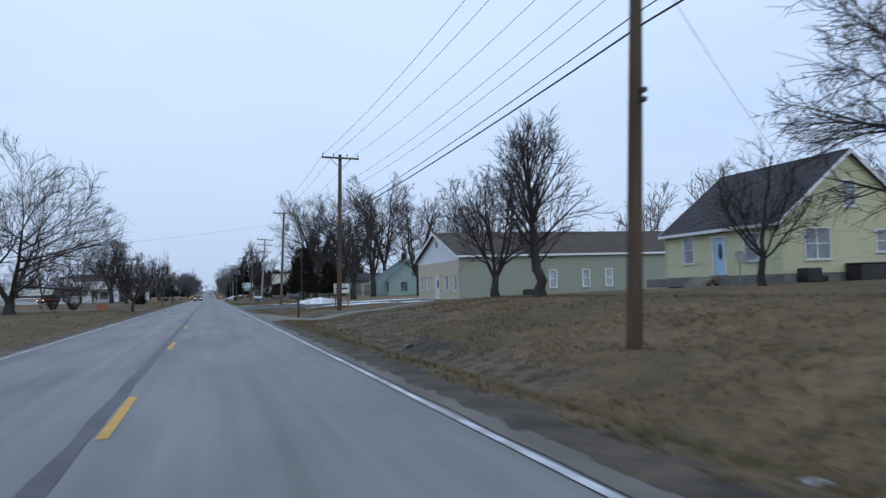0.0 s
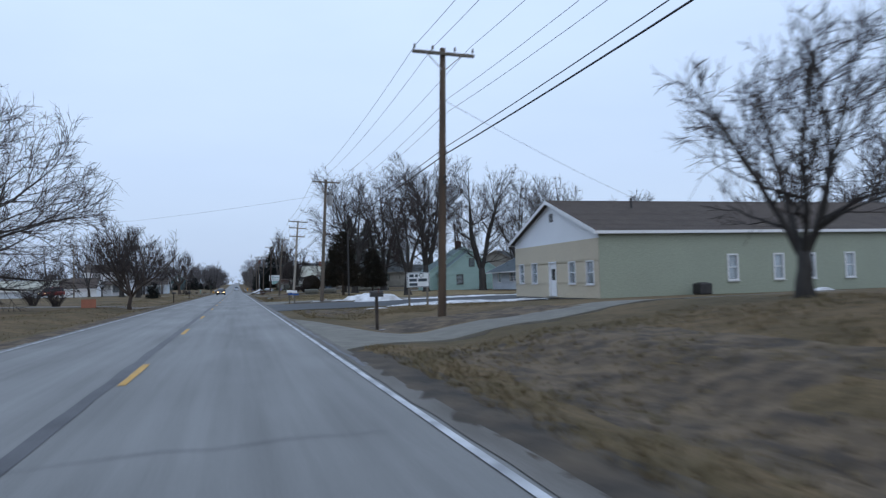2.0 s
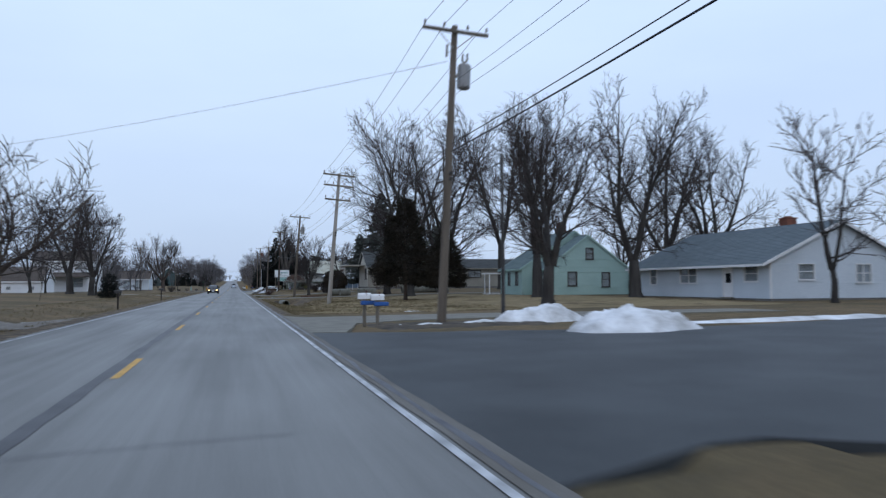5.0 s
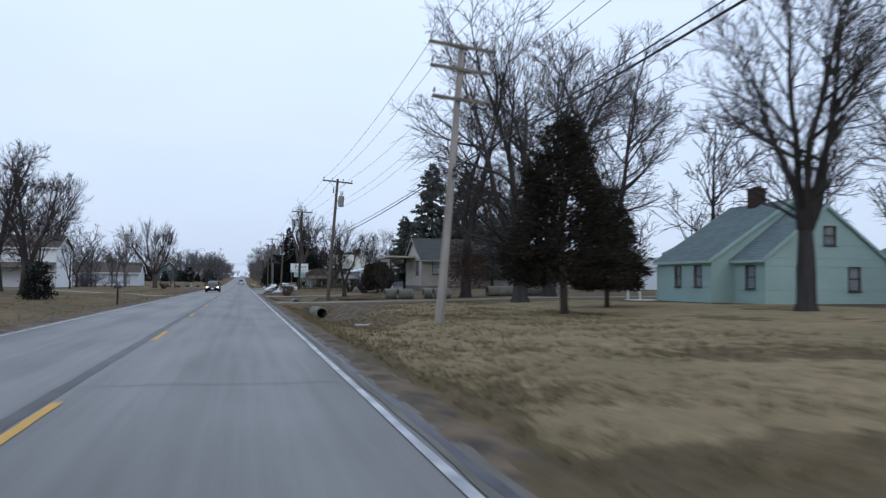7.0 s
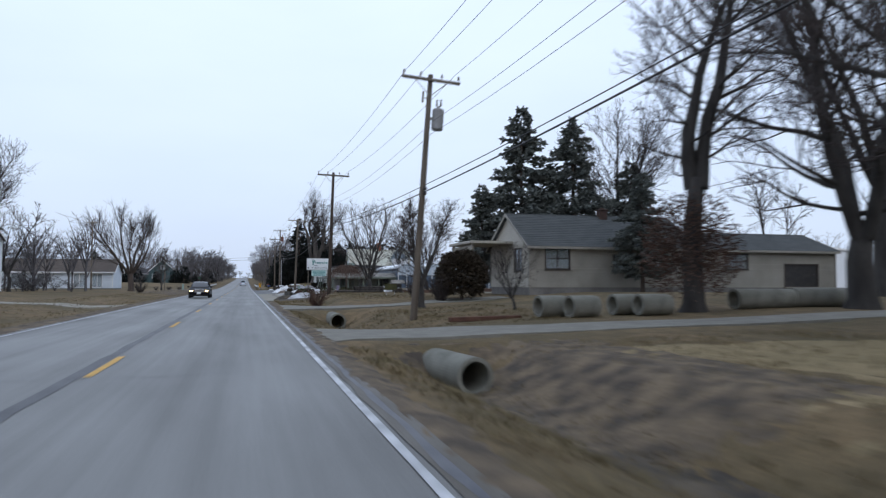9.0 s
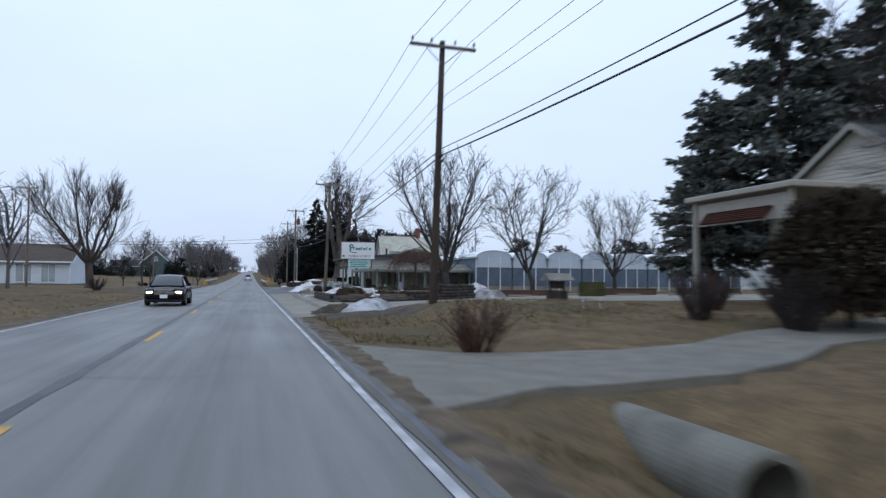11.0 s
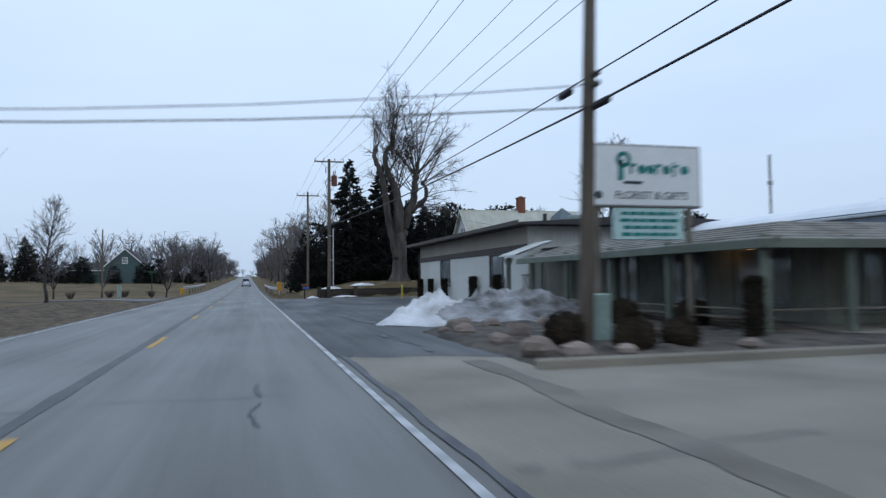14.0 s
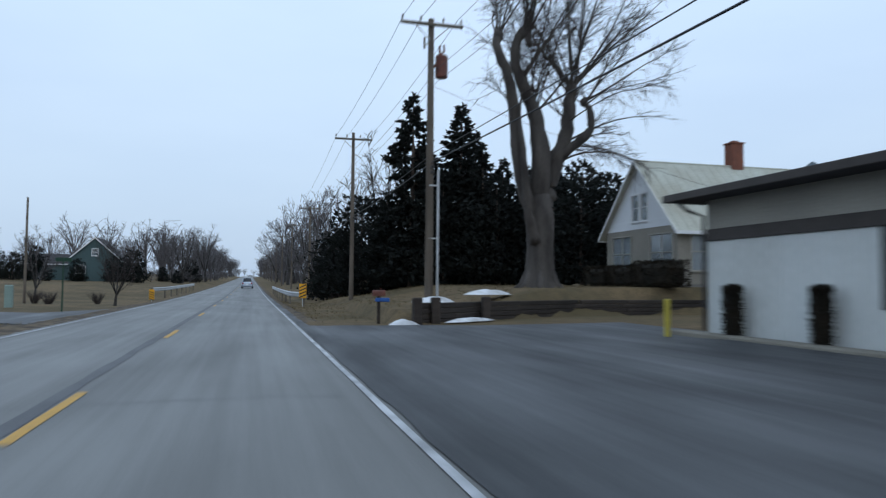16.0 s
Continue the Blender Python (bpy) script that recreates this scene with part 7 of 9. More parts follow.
yards = [(-23, 197, .6), (-26.5, 203, .85), (-21, 236, .8), (-24, 240, .75), (-28, 238, .8), (-33, 240, .6), (-18, 213, .5), (-44, 240, .9), (-52, 236, .9), (-22, 330, .45), (-18, 345, .5), (-58, 222, .9), (-16, 190, .6), (-36, 215, .8), (-44, 255, .55), (-62, 275, .6), (-70, 300, .6), (-55, 345, .5), (-68, 360, .6)]
spots = behind + skyline + yards
spots += [(rng.uniform(8.8, 14.5), 336 + 15 * i, rng.uniform(.8, 1.15)) for i in range(12)]
spots += [(-rng.uniform(10, 26), 424 + 15 * i, rng.uniform(.75, 1.1)) for i in range(8)]
spots += [(-rng.uniform(34, 90), 400 + 8 * i, rng.uniform(.75, 1.0)) for i in range(9)]
for i, (x, y, s) in enumerate(spots):      # every one turned and sized anew
    put(far[i % 3], x + rng.uniform(-1, 1), y + rng.uniform(-2, 2), rng.uniform(0, 360), s * rng.uniform(.9, 1.1))
# woods on the horizon: one joined mass, too far to part
def wood_tree(seed):
    """The points and faces of one far tree: a trunk, limbs and a haze of twigs, one unit high."""
    r = random.Random(seed)
    b = Build()
    b.tube([(0, 0, -.03), (0, 0, .3)], [.018, .013], 4, False)
    for i in range(15):
        w, z = i * 2.4 + r.random(), .14 + .42 * r.random()
        e = Vector((math.cos(w) * r.uniform(.08, .36), math.sin(w) * r.uniform(.08, .36), 0))
        e.z = z + (1.0 - z) * r.uniform(.45, 1.0) * (1 - .9 * (e.x * e.x + e.y * e.y))
        s = Vector((0, 0, z))
        m = s.lerp(e, .5) + Vector((r.gauss(0, .02), r.gauss(0, .02), .02))
        b.tube([s, m, e], [.008, .006, .002], 3, False)
        for k in range(8):
            p = (m if k % 2 else s.lerp(m, .5)).lerp(e, r.uniform(.1, 1))
            q = p + Vector((r.gauss(0, .075), r.gauss(0, .075), r.uniform(.0, .12)))
            g = p.lerp(q, .6)
            for o, e2 in ((p, q), (g, g + Vector((r.gauss(0, .05), r.gauss(0, .05), r.uniform(.0, .06))))):
                t = Vector((r.gauss(0, 1), r.gauss(0, 1), r.gauss(0, .5))).normalized() * .0042
                b.quad(o - t, o + t, e2 + t * .4, e2 - t * .4)
    return np.array(b.v), b.f


WOOD_KINDS = [wood_tree(900 + i) for i in range(5)]


def woods(name, label, x0, x1, y0, y1, count, h, seed, wide=1.0):
    """Far woods as one joined mass: trees of five growths, turned and sized anew, over a tangle of low brush."""
    r = random.Random(seed)
    pts, faces = [], []
    n = 0
    for i in range(count * 2):
        tall = i < count
        x, y = r.uniform(x0, x1), r.uniform(y0, y1)
        hh = h * (r.uniform(.6, 1.1) if tall else r.uniform(.16, .34))
        v, f = WOOD_KINDS[r.randrange(5)]
        a = r.uniform(0, 6.283)
        c, s_ = math.cos(a), math.sin(a)
        k = hh * wide * (1 if tall else 2.6)
        q = np.stack([(v[:, 0] * c - v[:, 1] * s_) * k + x, (v[:, 0] * s_ + v[:, 1] * c) * k + y, (v[:, 2] - (0 if tall else .2)) * hh + land(x, y)], 1)
        pts.append(q)
        faces += [tuple(n + j for j in g) for g in f]
        n += len(v)
    b = Build()
    b.v, b.f = np.concatenate(pts).tolist(), faces
    return solo(name, b, M["haze_twig"], label, "distant trees", kind="stuff")


woods("thicket", "dark tangle of bare trees beside the far houses", -27, -17, 236, 252, 12, 9, 85)
woods("treeline", "bare roadside woods beyond the fields", -46, -14, 425, 700, 52, 13, 86)
woods("treeline", "hazy bare woods along the far field edge", -170, -50, 400, 540, 44, 12, 81)
woods("treeline", "hazy bare woods beyond the fields", -420, -120, 560, 760, 40, 15, 82, 1.3)
woods("treeline", "bare roadside woods in the distance", 12, 34, 400, 800, 44, 12, 83)
woods("treeline", "bare trees crowding the road up the hill", -19, -9.5, 440, 900, 60, 13.5, 89)
woods("treeline", "bare trees crowding the road up the hill", 7.5, 15, 430, 900, 56, 13, 90)
woods("treeline", "bare woods closing the road's far end", -60, 60, 890, 930, 44, 8, 87, 1.5)
woods("treeline", "bare woods behind the greenhouses", 90, 230, 300, 420, 44, 12, 84)
woods("treeline", "bare woods behind the yards", 52, 120, 110, 210, 34, 12, 88)
# evergreens
ced = conifer("evergreen_tree", 50, 8.9, 3.15, "dense dark bronze-green cedar on the lawn", "cedar", .14, 20000, .21, None, .36, .78, .25)
settle(ced, 14.4, 151.7)
put(ced, 19.4, 157.2, 120, .74, "dark bronze-green cedar behind its larger neighbour")
pin = conifer("evergreen_tree", 51, 16.5, 4.9, "tall ragged pine behind the beige house", "pine", .14, 2100, .42, .42, .3, .62, .2)
settle(pin, 24.4, 213)
put(pin, 28.6, 211.5, 150, .93, "tall ragged pine behind the beige house")
put(pin, 20.9, 213.5, 20, .58, "short ragged pine behind the beige house")
put(pin, 27.4, 198.2, 200, .5, "ragged dark pine before the beige house")
put(pin, 34.5, 212, 80, .72, "ragged pine behind the beige house")
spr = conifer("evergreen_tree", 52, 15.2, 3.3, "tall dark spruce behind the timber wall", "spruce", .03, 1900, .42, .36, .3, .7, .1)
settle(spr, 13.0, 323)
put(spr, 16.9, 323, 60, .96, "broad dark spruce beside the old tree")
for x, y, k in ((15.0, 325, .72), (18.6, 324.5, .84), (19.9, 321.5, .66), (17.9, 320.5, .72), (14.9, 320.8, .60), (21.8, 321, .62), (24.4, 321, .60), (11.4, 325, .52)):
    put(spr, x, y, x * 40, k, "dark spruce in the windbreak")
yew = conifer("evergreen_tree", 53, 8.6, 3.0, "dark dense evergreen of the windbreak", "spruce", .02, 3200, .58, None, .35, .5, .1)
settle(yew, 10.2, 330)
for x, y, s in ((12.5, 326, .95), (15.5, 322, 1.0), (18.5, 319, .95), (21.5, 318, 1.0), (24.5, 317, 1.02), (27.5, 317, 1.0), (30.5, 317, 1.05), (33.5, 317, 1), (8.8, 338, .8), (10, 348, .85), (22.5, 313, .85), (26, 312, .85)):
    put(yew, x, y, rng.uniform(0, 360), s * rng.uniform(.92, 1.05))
for x, y, s in ((-25, 392, .42), (-17.4, 395, .62), (-30.4, 390, .62), (-20, 394, .5), (-44, 405, .9), (-48, 398, .7), (-34, 392, .5), (-38, 396, .6), (-13, 420, .3), (-16, 424, .35), (-12, 176, .3), (-12.5, 448, .62), (-52, 350, .5)):
    put(yew, x, y, rng.uniform(0, 360), s, "dark rounded evergreen across the road")
for x, y, k in ((45, 300, .8), (53, 302, .7), (64.5, 300, .85), (68.5, 301, .8), (72.5, 300, .75), (77, 301, .8)):
    put(yew, x, y, x * 33, k, "dark evergreen behind the greenhouses")
put(pin, -46, 410, 0, .6, "ragged pine beside the teal house")
# shrubs
rnd = shrub("bush", 60, 1.6, 1.6, 3.3, "big rounded bronze-olive evergreen bush by the house", "bronze_bush", 5200, .24)
settle(rnd, 14.95, 199.6)
rust = shrub("bush", 61, 1.9, 1.9, 5.0, "russet-leaved shrub round the tree trunk", "rust", 5200, .13, hollow=.05)
settle(rust, 18.5, 179.5)
weep = thing("weeping_tree", (11.7, 232.4, land(11.7, 232.4) + .2), "small russet weeping tree with drooping twigs", "tree")
b, tb, r = Build(), Build(), random.Random(62)
tb.tube([Vector((0, 0, -.2)), Vector((.05, 0, .9)), Vector((0, .05, 2.3))], [.12, .09, .07], 8)
for i in range(620):
    w, e = r.uniform(0, 6.283), r.uniform(.15, 1.15)
    q = Vector((math.cos(w) * e, math.sin(w) * e, 3.0 - e * e * .45 + r.gauss(0, .14)))
    pts, dirs, rr = limb(b, r, q, Vector((math.cos(w), math.sin(w), .15)).normalized(), r.uniform(.7, 2.0), .009, .005, 5, 3, .16, -.34)
    if i % 5 == 0:
        limb(tb, r, Vector((0, 0, 2.2)), (q - Vector((0, 0, 2.1))).normalized(), (q - Vector((0, 0, 2.2))).length, .03, .01, 3, 4, .04, 0)
    for k in range(3):
        leafy(b, r, pts[r.randint(0, 5)], .09)
part("trunk", tb, M["bark"], weep)
part("crown", b, M["weep_twig"], weep)
ball = shrub("bush", 63, .46, .46, .86, "clipped brown round bush in the gravel bed", "bronze_bush", 2600, .055)
ball.matrix_world = Matrix.Translation((6.58, 246.7, land(6.58, 246.7) + .04)) @ Matrix.Scale(.84, 4)
put(ball, 7.38, 245.6, 60, .95)
put(ball, 8.47, 245.9, 120, .9)
put(ball, 10.6, 251.8, 200, 1.1, "low dark bush beside the porch")
put(ball, 11.9, 250.6, 200, 1.1, "low dark bush beside the porch")
col = shrub("column_bush", 64, .16, .16, 1.3, "clipped dark column-shaped evergreen by the wall", "hedge", 1500, .075, True)
settle(col, 12.6, 283.85)
for x, y, s in ((12.62, 280.95, 1), (12.6, 277.4, 1), (12.62, 271.6, 1.08), (12.62, 267.7, 1.12), (10.9, 247.0, 1.0)):
    put(col, x, y, rng.uniform(0, 360), s)
hed = shrub("hedge", 65, 1.3, .6, 1.1, "clipped dark hedge before the farmhouse", "hedge", 1300, .13, True, category="hedge", group="hedges")
settle(hed, 20.6, 306.2, 90)
put(hed, 20.6, 303.2, 90)
put(hed, 20.6, 300.2, 90, 1.15)
ol = shrub("bush", 66, .8, .6, .65, "low olive-green bush in the raised bed", "olive", 900, .1)
settle(ol, 9.6, 231.2)
for x, y, k in ((6.85, 230.8, .8), (12.4, 230.9, .75), (13.4, 232.8, .8)):
    put(ol, x, y, x * 90, k)
put(ol, 8.0, 234.6, 50, .8)
put(ol, 11.6, 232.6, 90, 1.0)
rs = shrub("bush", 67, .9, .5, .45, "low russet perennial clump in the raised bed", "rust", 700, .1)
settle(rs, 7.3, 231.5)
for x, y, k in ((6.5, 229.6, .7), (10.6, 230.2, .7), (10.2, 234.0, .8), (14.2, 233.4, .9)):
    put(rs, x, y, x * 70, k)
put(rs, 12.6, 234.2, 20, 1.0)
br = brush("shrub", 68, 1.0, 1.5, "bare twiggy roadside shrub thicket", 60, "twig")
settle(br, 12.2, 213.6 - 12)
for x, y, s in ((13.5, 199.5, 1.2), (10.5, 337, 1.4), (9.2, 345, 1.6), (8.2, 332, 1.2), (8.6, 352, 1.6), (-17, 318, .6), (-13, 326, .7), (-10.5, 330, .7), (-16, 334, .8), (-15, 126, 1.0), (-18, 131, 1.3), (-12, 255, 1.0)):
    put(br, x, y, rng.uniform(0, 360), s)
rbr = brush("shrub", 69, .9, 1.1, "bare russet shrub in the grass", 60, "rust")
settle(rbr, 5.4, 198.9)
put(rbr, 15.0, 205.0, 30, 1.1)


# ---- utility poles and wires ----
def pole(x, y, h, label, lean=0.0, mat="pole", arms=((0.25, 2.44),), transformer="", rad=0.15, group="utility poles along the road"):
    z = land(x, y)
    p = thing("utility_pole", (x, y, z), label, "utility pole", group)
    p.matrix_world = Matrix.Translation((x, y, z)) @ Matrix.Rotation(radians(lean), 4, 'Y')
    b = Build()
    b.tube([(0, 0, -.5), (0, 0, .2), (0, 0, h * .5), (0, 0, h)], [rad * 1.08, rad, rad * .85, rad * .66], 12)
    part("post", b, M[mat], p, smooth=True)
    for drop, w in arms:
        b = Build()
        b.box((0, -.16, h - drop), (w, .1, .12), bev=.012)
        arm = part("crossarm", b, M["grey_timber"], p)
        b = Build()
        for s in (-1, 1):
            b.tube([(s * w * .28, -.2, h - drop - .05), (s * .06, -.16, h - drop - .62)], .018, 5)
        part("brace", b, M["grey_metal"], arm)
        for s in (-.47, -.18, .18, .47):
            b = Build()
            b.lathe([(.012, 0), (.012, .08), (.045, .08), (.055, .13), (.03, .16), (.045, .19), (.02, .23), (.001, .235)], 8, (w * s, -.16, h - drop + .06))
            part("insulator", b, M["ceramic"], arm)
    if transformer:
        b = Build()
        b.lathe([(.001, 0), (.2, 0), (.24, .04), (.24, .82), (.2, .88), (.06, .9), (.06, 1.0), (.001, 1.0)], 14, (.42, 0, h - 2.25))
        b.lathe([(.03, 0), (.05, .1), (.03, .2), (.05, .28), (.02, .3)], 8, (.36, .05, h - 1.27))
        b.lathe([(.03, 0), (.05, .1), (.03, .2), (.05, .28), (.02, .3)], 8, (.5, -.05, h - 1.27))
        b.box((.18, 0, h - 1.8), (.2, .1, .1))
        part("transformer", b, M[transformer], p, "pole-mounted transformer can")
        b = Build()
        b.tube([(-.28, -.1, h - 1.2), (-.28, -.1, h - .75)], .045, 6)
        b.tube([(-.3, -.1, h - 1.0), (0, 0, h - 1.0)], .02, 5)
        part("cutout", b, M["ceramic"], p)
    for k in (5.1, 5.3):
        b = Build()
        b.box((.06, -.18, k), (.14, .12, .1), bev=.01)
        part("cable_clamp", b, M["dark_metal"], p)
    return p


POLES = [(8.1, 8.5, 10.4), (8.16, 46.0, 10.4), (7.97, 80.1, 10.25), (7.66, 117.2, 10.65), (7.4, 146.5, 9.75), (7.67, 182.2, 10.0), (7.43, 210.5, 9.5), (7.2, 247.1, 9.5), (7.45, 294.7, 11.0), (7.3, 315.2, 10.9)]
POLES += [(7.3, 350 + 36 * i, 10.4) for i in range(9)]
pole(*POLES[0], "brown weathered wooden utility pole", mat="brown_pole")
pole(*POLES[1], "brown weathered wooden utility pole on the bank", mat="brown_pole", rad=.17, lean=3.3)
pole(*POLES[2], "two-tone weathered wooden utility pole with single crossarm", mat="brown_pole", rad=.165, lean=1.7)
pole(*POLES[3], "grey wooden utility pole with transformer", transformer="grey_metal", rad=.165, lean=3.0)
pole(*POLES[4], "leaning grey wooden utility pole with three crossarms", 4.4, arms=((.15, 2.44), (.95, 2.2), (2.0, 1.9)), rad=.16, mat="pale_pole")
pole(*POLES[5], "leaning wooden utility pole with transformer", 3.9, transformer="grey_metal")
pole(*POLES[6], "dark brown wooden utility pole by the lot", mat="dark_pole", lean=1.6)
pole(*POLES[7], "wooden utility pole beside the florist's sign", lean=1.9)
pole(*POLES[8], "weathered utility pole with rusty red transformer", transformer="red_metal", rad=.17)
pole(*POLES[9], "wooden utility pole on the grass verge", arms=((.45, 2.44),))
for q in POLES[10:]:
    pole(*q, "distant wooden utility pole beside the road")
pole(-18.4, 258.2, 9.2, "thin wooden utility pole across the road", arms=((.3, 1.6),), rad=.12)
pole(-17.0, 335, 8.8, "thin bare-topped wooden pole across the road", arms=(), rad=.12)
pole(-26, 190, 9, "thin wooden utility pole across the road", arms=((.3, 1.6),), rad=.12)
b = Build()
b.tube([(0, 0, -.4), (0, 0, 6.1)], [.075, .055], 8)
solo("thin_post", b, M["dark_metal"], "thin dark lamp-less metal post beside the lot", "post", at=(10.05, 117.4, land(10.05, 117.4)))


def cable(pts, rad, label, sag=0.35, name="power_line"):
    """A wire hung from point to point."""
    b = Build()
    line = []
    for a, c in zip(pts, pts[1:]):
        a, c = Vector(a), Vector(c)
        for i in range(10):
            t = i / 10
            q = a.lerp(c, t)
            q.z -= sag * 4 * t * (1 - t) * min(1.0, (c - a).length / 36)
            line.append(q)
    line.append(Vector(pts[-1]))
    b.tube(line, rad, 5, False)
    return solo(name, b, M["wire"], label, "overhead wire", "overhead wires")


LEANS = {1: 3.3, 2: 1.7, 3: 3.0, 4: 4.4, 5: 3.9, 6: 1.6, 7: 1.9}
HANG = (6.75, 6.82, 6.32, 6.21, 5.38, 5.18, 5.92, 5.0, 6.14)      # the cables' height on each pole, and half the gap between the two
GAP = (.16, .16, .13, .14, .05, .14, .12, .3, .16)


def along(i, height):
    """Where pole i stands at that height, with its lean."""
    x, y, h = POLES[i]
    return x + math.sin(radians(LEANS.get(i, 0))) * (height - land(x, y))


for off in (-1.12, -.40, 1.0):
    cable([(along(i, land(x, y) + h) + off, y - .16, land(x, y) + h - (.0 if i != 9 else .25)) for i, (x, y, h) in enumerate(POLES)], .009, "thin bare power line strung between the poles", .45)
for drop in (1.95, 2.45):
    cable([(along(i, land(x, y) + h - drop) + .2, y - .1, land(x, y) + h - drop) for i, (x, y, h) in enumerate(POLES)], .008, "thin neutral wire strung below the crossarms", .45)
for sgn, rr, lab in ((1, .015, "black telephone cable below the power lines"), (-1, .024, "thick black bundled cable below the power lines")):
    pts = []
    for i, (x, y, h) in enumerate(POLES):
        z = HANG[i] + sgn * GAP[i] if i < 9 else land(x, y) + 5.6 + sgn * .15
        pts.append((along(i, z) + .05, y - .22, z))
    cable(pts, rr, lab, .2)
for y, z in ((248.3, 5.27), (246.7, 4.72)):
    b = Build()
    b.tube([(0, -.34, -.01), (0, -.26, -.05), (0, .26, -.05), (0, .34, -.01)], [.03, .075, .075, .03], 9)
    solo("splice_case", b, M["wire"], "black splice case hung on the telephone cable", "cable splice", "cable splices", at=(7.42, y, z), smooth=True)
cable([(7.9, 117.1, 9.3), (-30, 150, 8.6)], .008, "thin service wire crossing the road", .6)
cable([(7.35, 247.0, 4.65), (-24, 249, 4.62)], .016, "black cable crossing the road", .8)
cable([(7.35, 247.0, 5.08), (-24, 249.5, 5.2)], .012, "service wire crossing the road", 1.1)
cable([(8.2, 80.0, 8.3), (30, 97, 5.4)], .008, "thin service drop to the tan building", .4)
cable([(8.2, 46.0, 9.2), (27, 61, 6.0)], .008, "thin service drop to the yellow house", .4)
cable([(7.4, 294.8, 9.0), (24, 301, 6.6)], .008, "thin service drop to the farmhouse", .4)
b = Build()
b.tube([(.3, -.12, 0), (.3, -.12, 5.2)], .05, 8)
for z in (2.6, 4.6):
    b.box((.15, -.12, z), (.4, .06, .05))
solo("conduit", b, M["steel"], "grey conduit standing off the utility pole", "conduit", at=(7.45, 294.7, land(7.45, 294.7)))

# ---- signs ----
def bars(mat, parent, x0, x1, z, h, r, y=-.055):
    """Plain bars that stand in for a line of lettering."""
    x = x0
    while x < x1:
        w = min(r.uniform(.5, 1.3) * h * 3.0, x1 - x)
        b = Build()
        b.box((x + w / 2, y, z), (w, .008, h))
        part("text_bar", b, mat, parent)
        x += w + h * .5


sign = thing("shop_sign", (0, 250.3, land(10.4, 250.3)), "white florist sign with teal lettering on two posts", "sign")
zg = land(10.4, 250.3)
b = Build()
b.box((10.42, 0, 3.85 - zg), (3.06, .2, 1.56), bev=.03)
cab = part("cabinet", b, M["grey_metal"], sign)
b = Build()
b.box((10.42, -.105, 3.85 - zg), (2.94, .02, 1.44))
part("face", b, M["sign_white"], cab)
for x in (9.12, 11.66):
    b = Build()
    b.box((x, .02, 1.55 - zg / 2), (.12, .12, 3.2), bev=.01)
    part("post", b, M["grey_timber"], sign)
r = random.Random(3)
b = Build()   # the trade name, as plain rounded shapes
for i, x in enumerate((10.05, 10.29, 10.53, 10.74, 10.97, 11.22, 11.48)):
    if i in (0, 3, 5):
        b.box((x - .05, -.125, 4.02 - zg), (.06, .012, .36 if i == 5 else .27), bev=.004)
        b.box((x + .03, -.125, 4.11 - zg), (.12, .012, .07), bev=.004)
    else:
        b.lathe([(.001, -.006), (.115, -.006), (.115, .006), (.001, .006)], 12, (x, -.125, 4.01 - zg), 'Y')
b.box((9.72, -.125, 3.98 - zg), (.14, .012, .5), bev=.004)
b.lathe([(.10, -.006), (.2, -.006), (.2, .006), (.10, .006), (.10, -.006)], 14, (9.8, -.125, 4.24 - zg), 'Y')
part("name_shapes", b, M["sign_teal"], cab)
b = Build()
b.box((10.05, -.125, 3.68 - zg), (.5, .01, .07))
part("text_bar", b, M["sign_dark"], cab)
b = Build()
b.lathe([(.001, -.006), (.1, -.006), (.1, .006), (.001, .006)], 14, (9.12, -.122, 3.36 - zg), 'Y')
part("emblem", b, M["sign_dark"], cab)


def lettering(text, size, mat, parent, at, rx=90, rz=0, width=1.0):
    cu = bpy.data.curves.new("lettering", 'FONT')
    cu.body, cu.size, cu.extrude = text, size, .004
    cu.align_x, cu.align_y = 'CENTER', 'CENTER'
    tmp = new("lettering", cu)
    bpy.context.view_layer.update()
    me = bpy.data.meshes.new_from_object(tmp.evaluated_get(bpy.context.evaluated_depsgraph_get()))
    bpy.data.objects.remove(tmp)
    me.materials.clear()
    me.materials.append(mat)
    ob = new("lettering", me)
    ob.parent = parent
    ob.matrix_basis = pose(*at, rx, 0, rz) @ Matrix.Diagonal((width, 1, 1, 1))
    return ob


lettering("FLORIST & GIFTS", .27, M["sign_dark"], cab, (10.55, -.124, 3.36 - zg))
b = Build()
b.box((10.5, 0, 2.68 - zg), (1.9, .12, .8), bev=.02)
board = part("message_board", b, M["pale_teal"], sign)
for z, x0, x1 in ((2.93, 9.75, 11.25), (2.76, 9.7, 11.3), (2.59, 9.8, 11.2), (2.42, 9.75, 11.25)):
    bars(M["sign_teal"], board, x0, x1, z - zg, .08, r, -.068)
solo("porch_post", lm, M["shop_green"], "dark green post beside the porch entrance", "post")

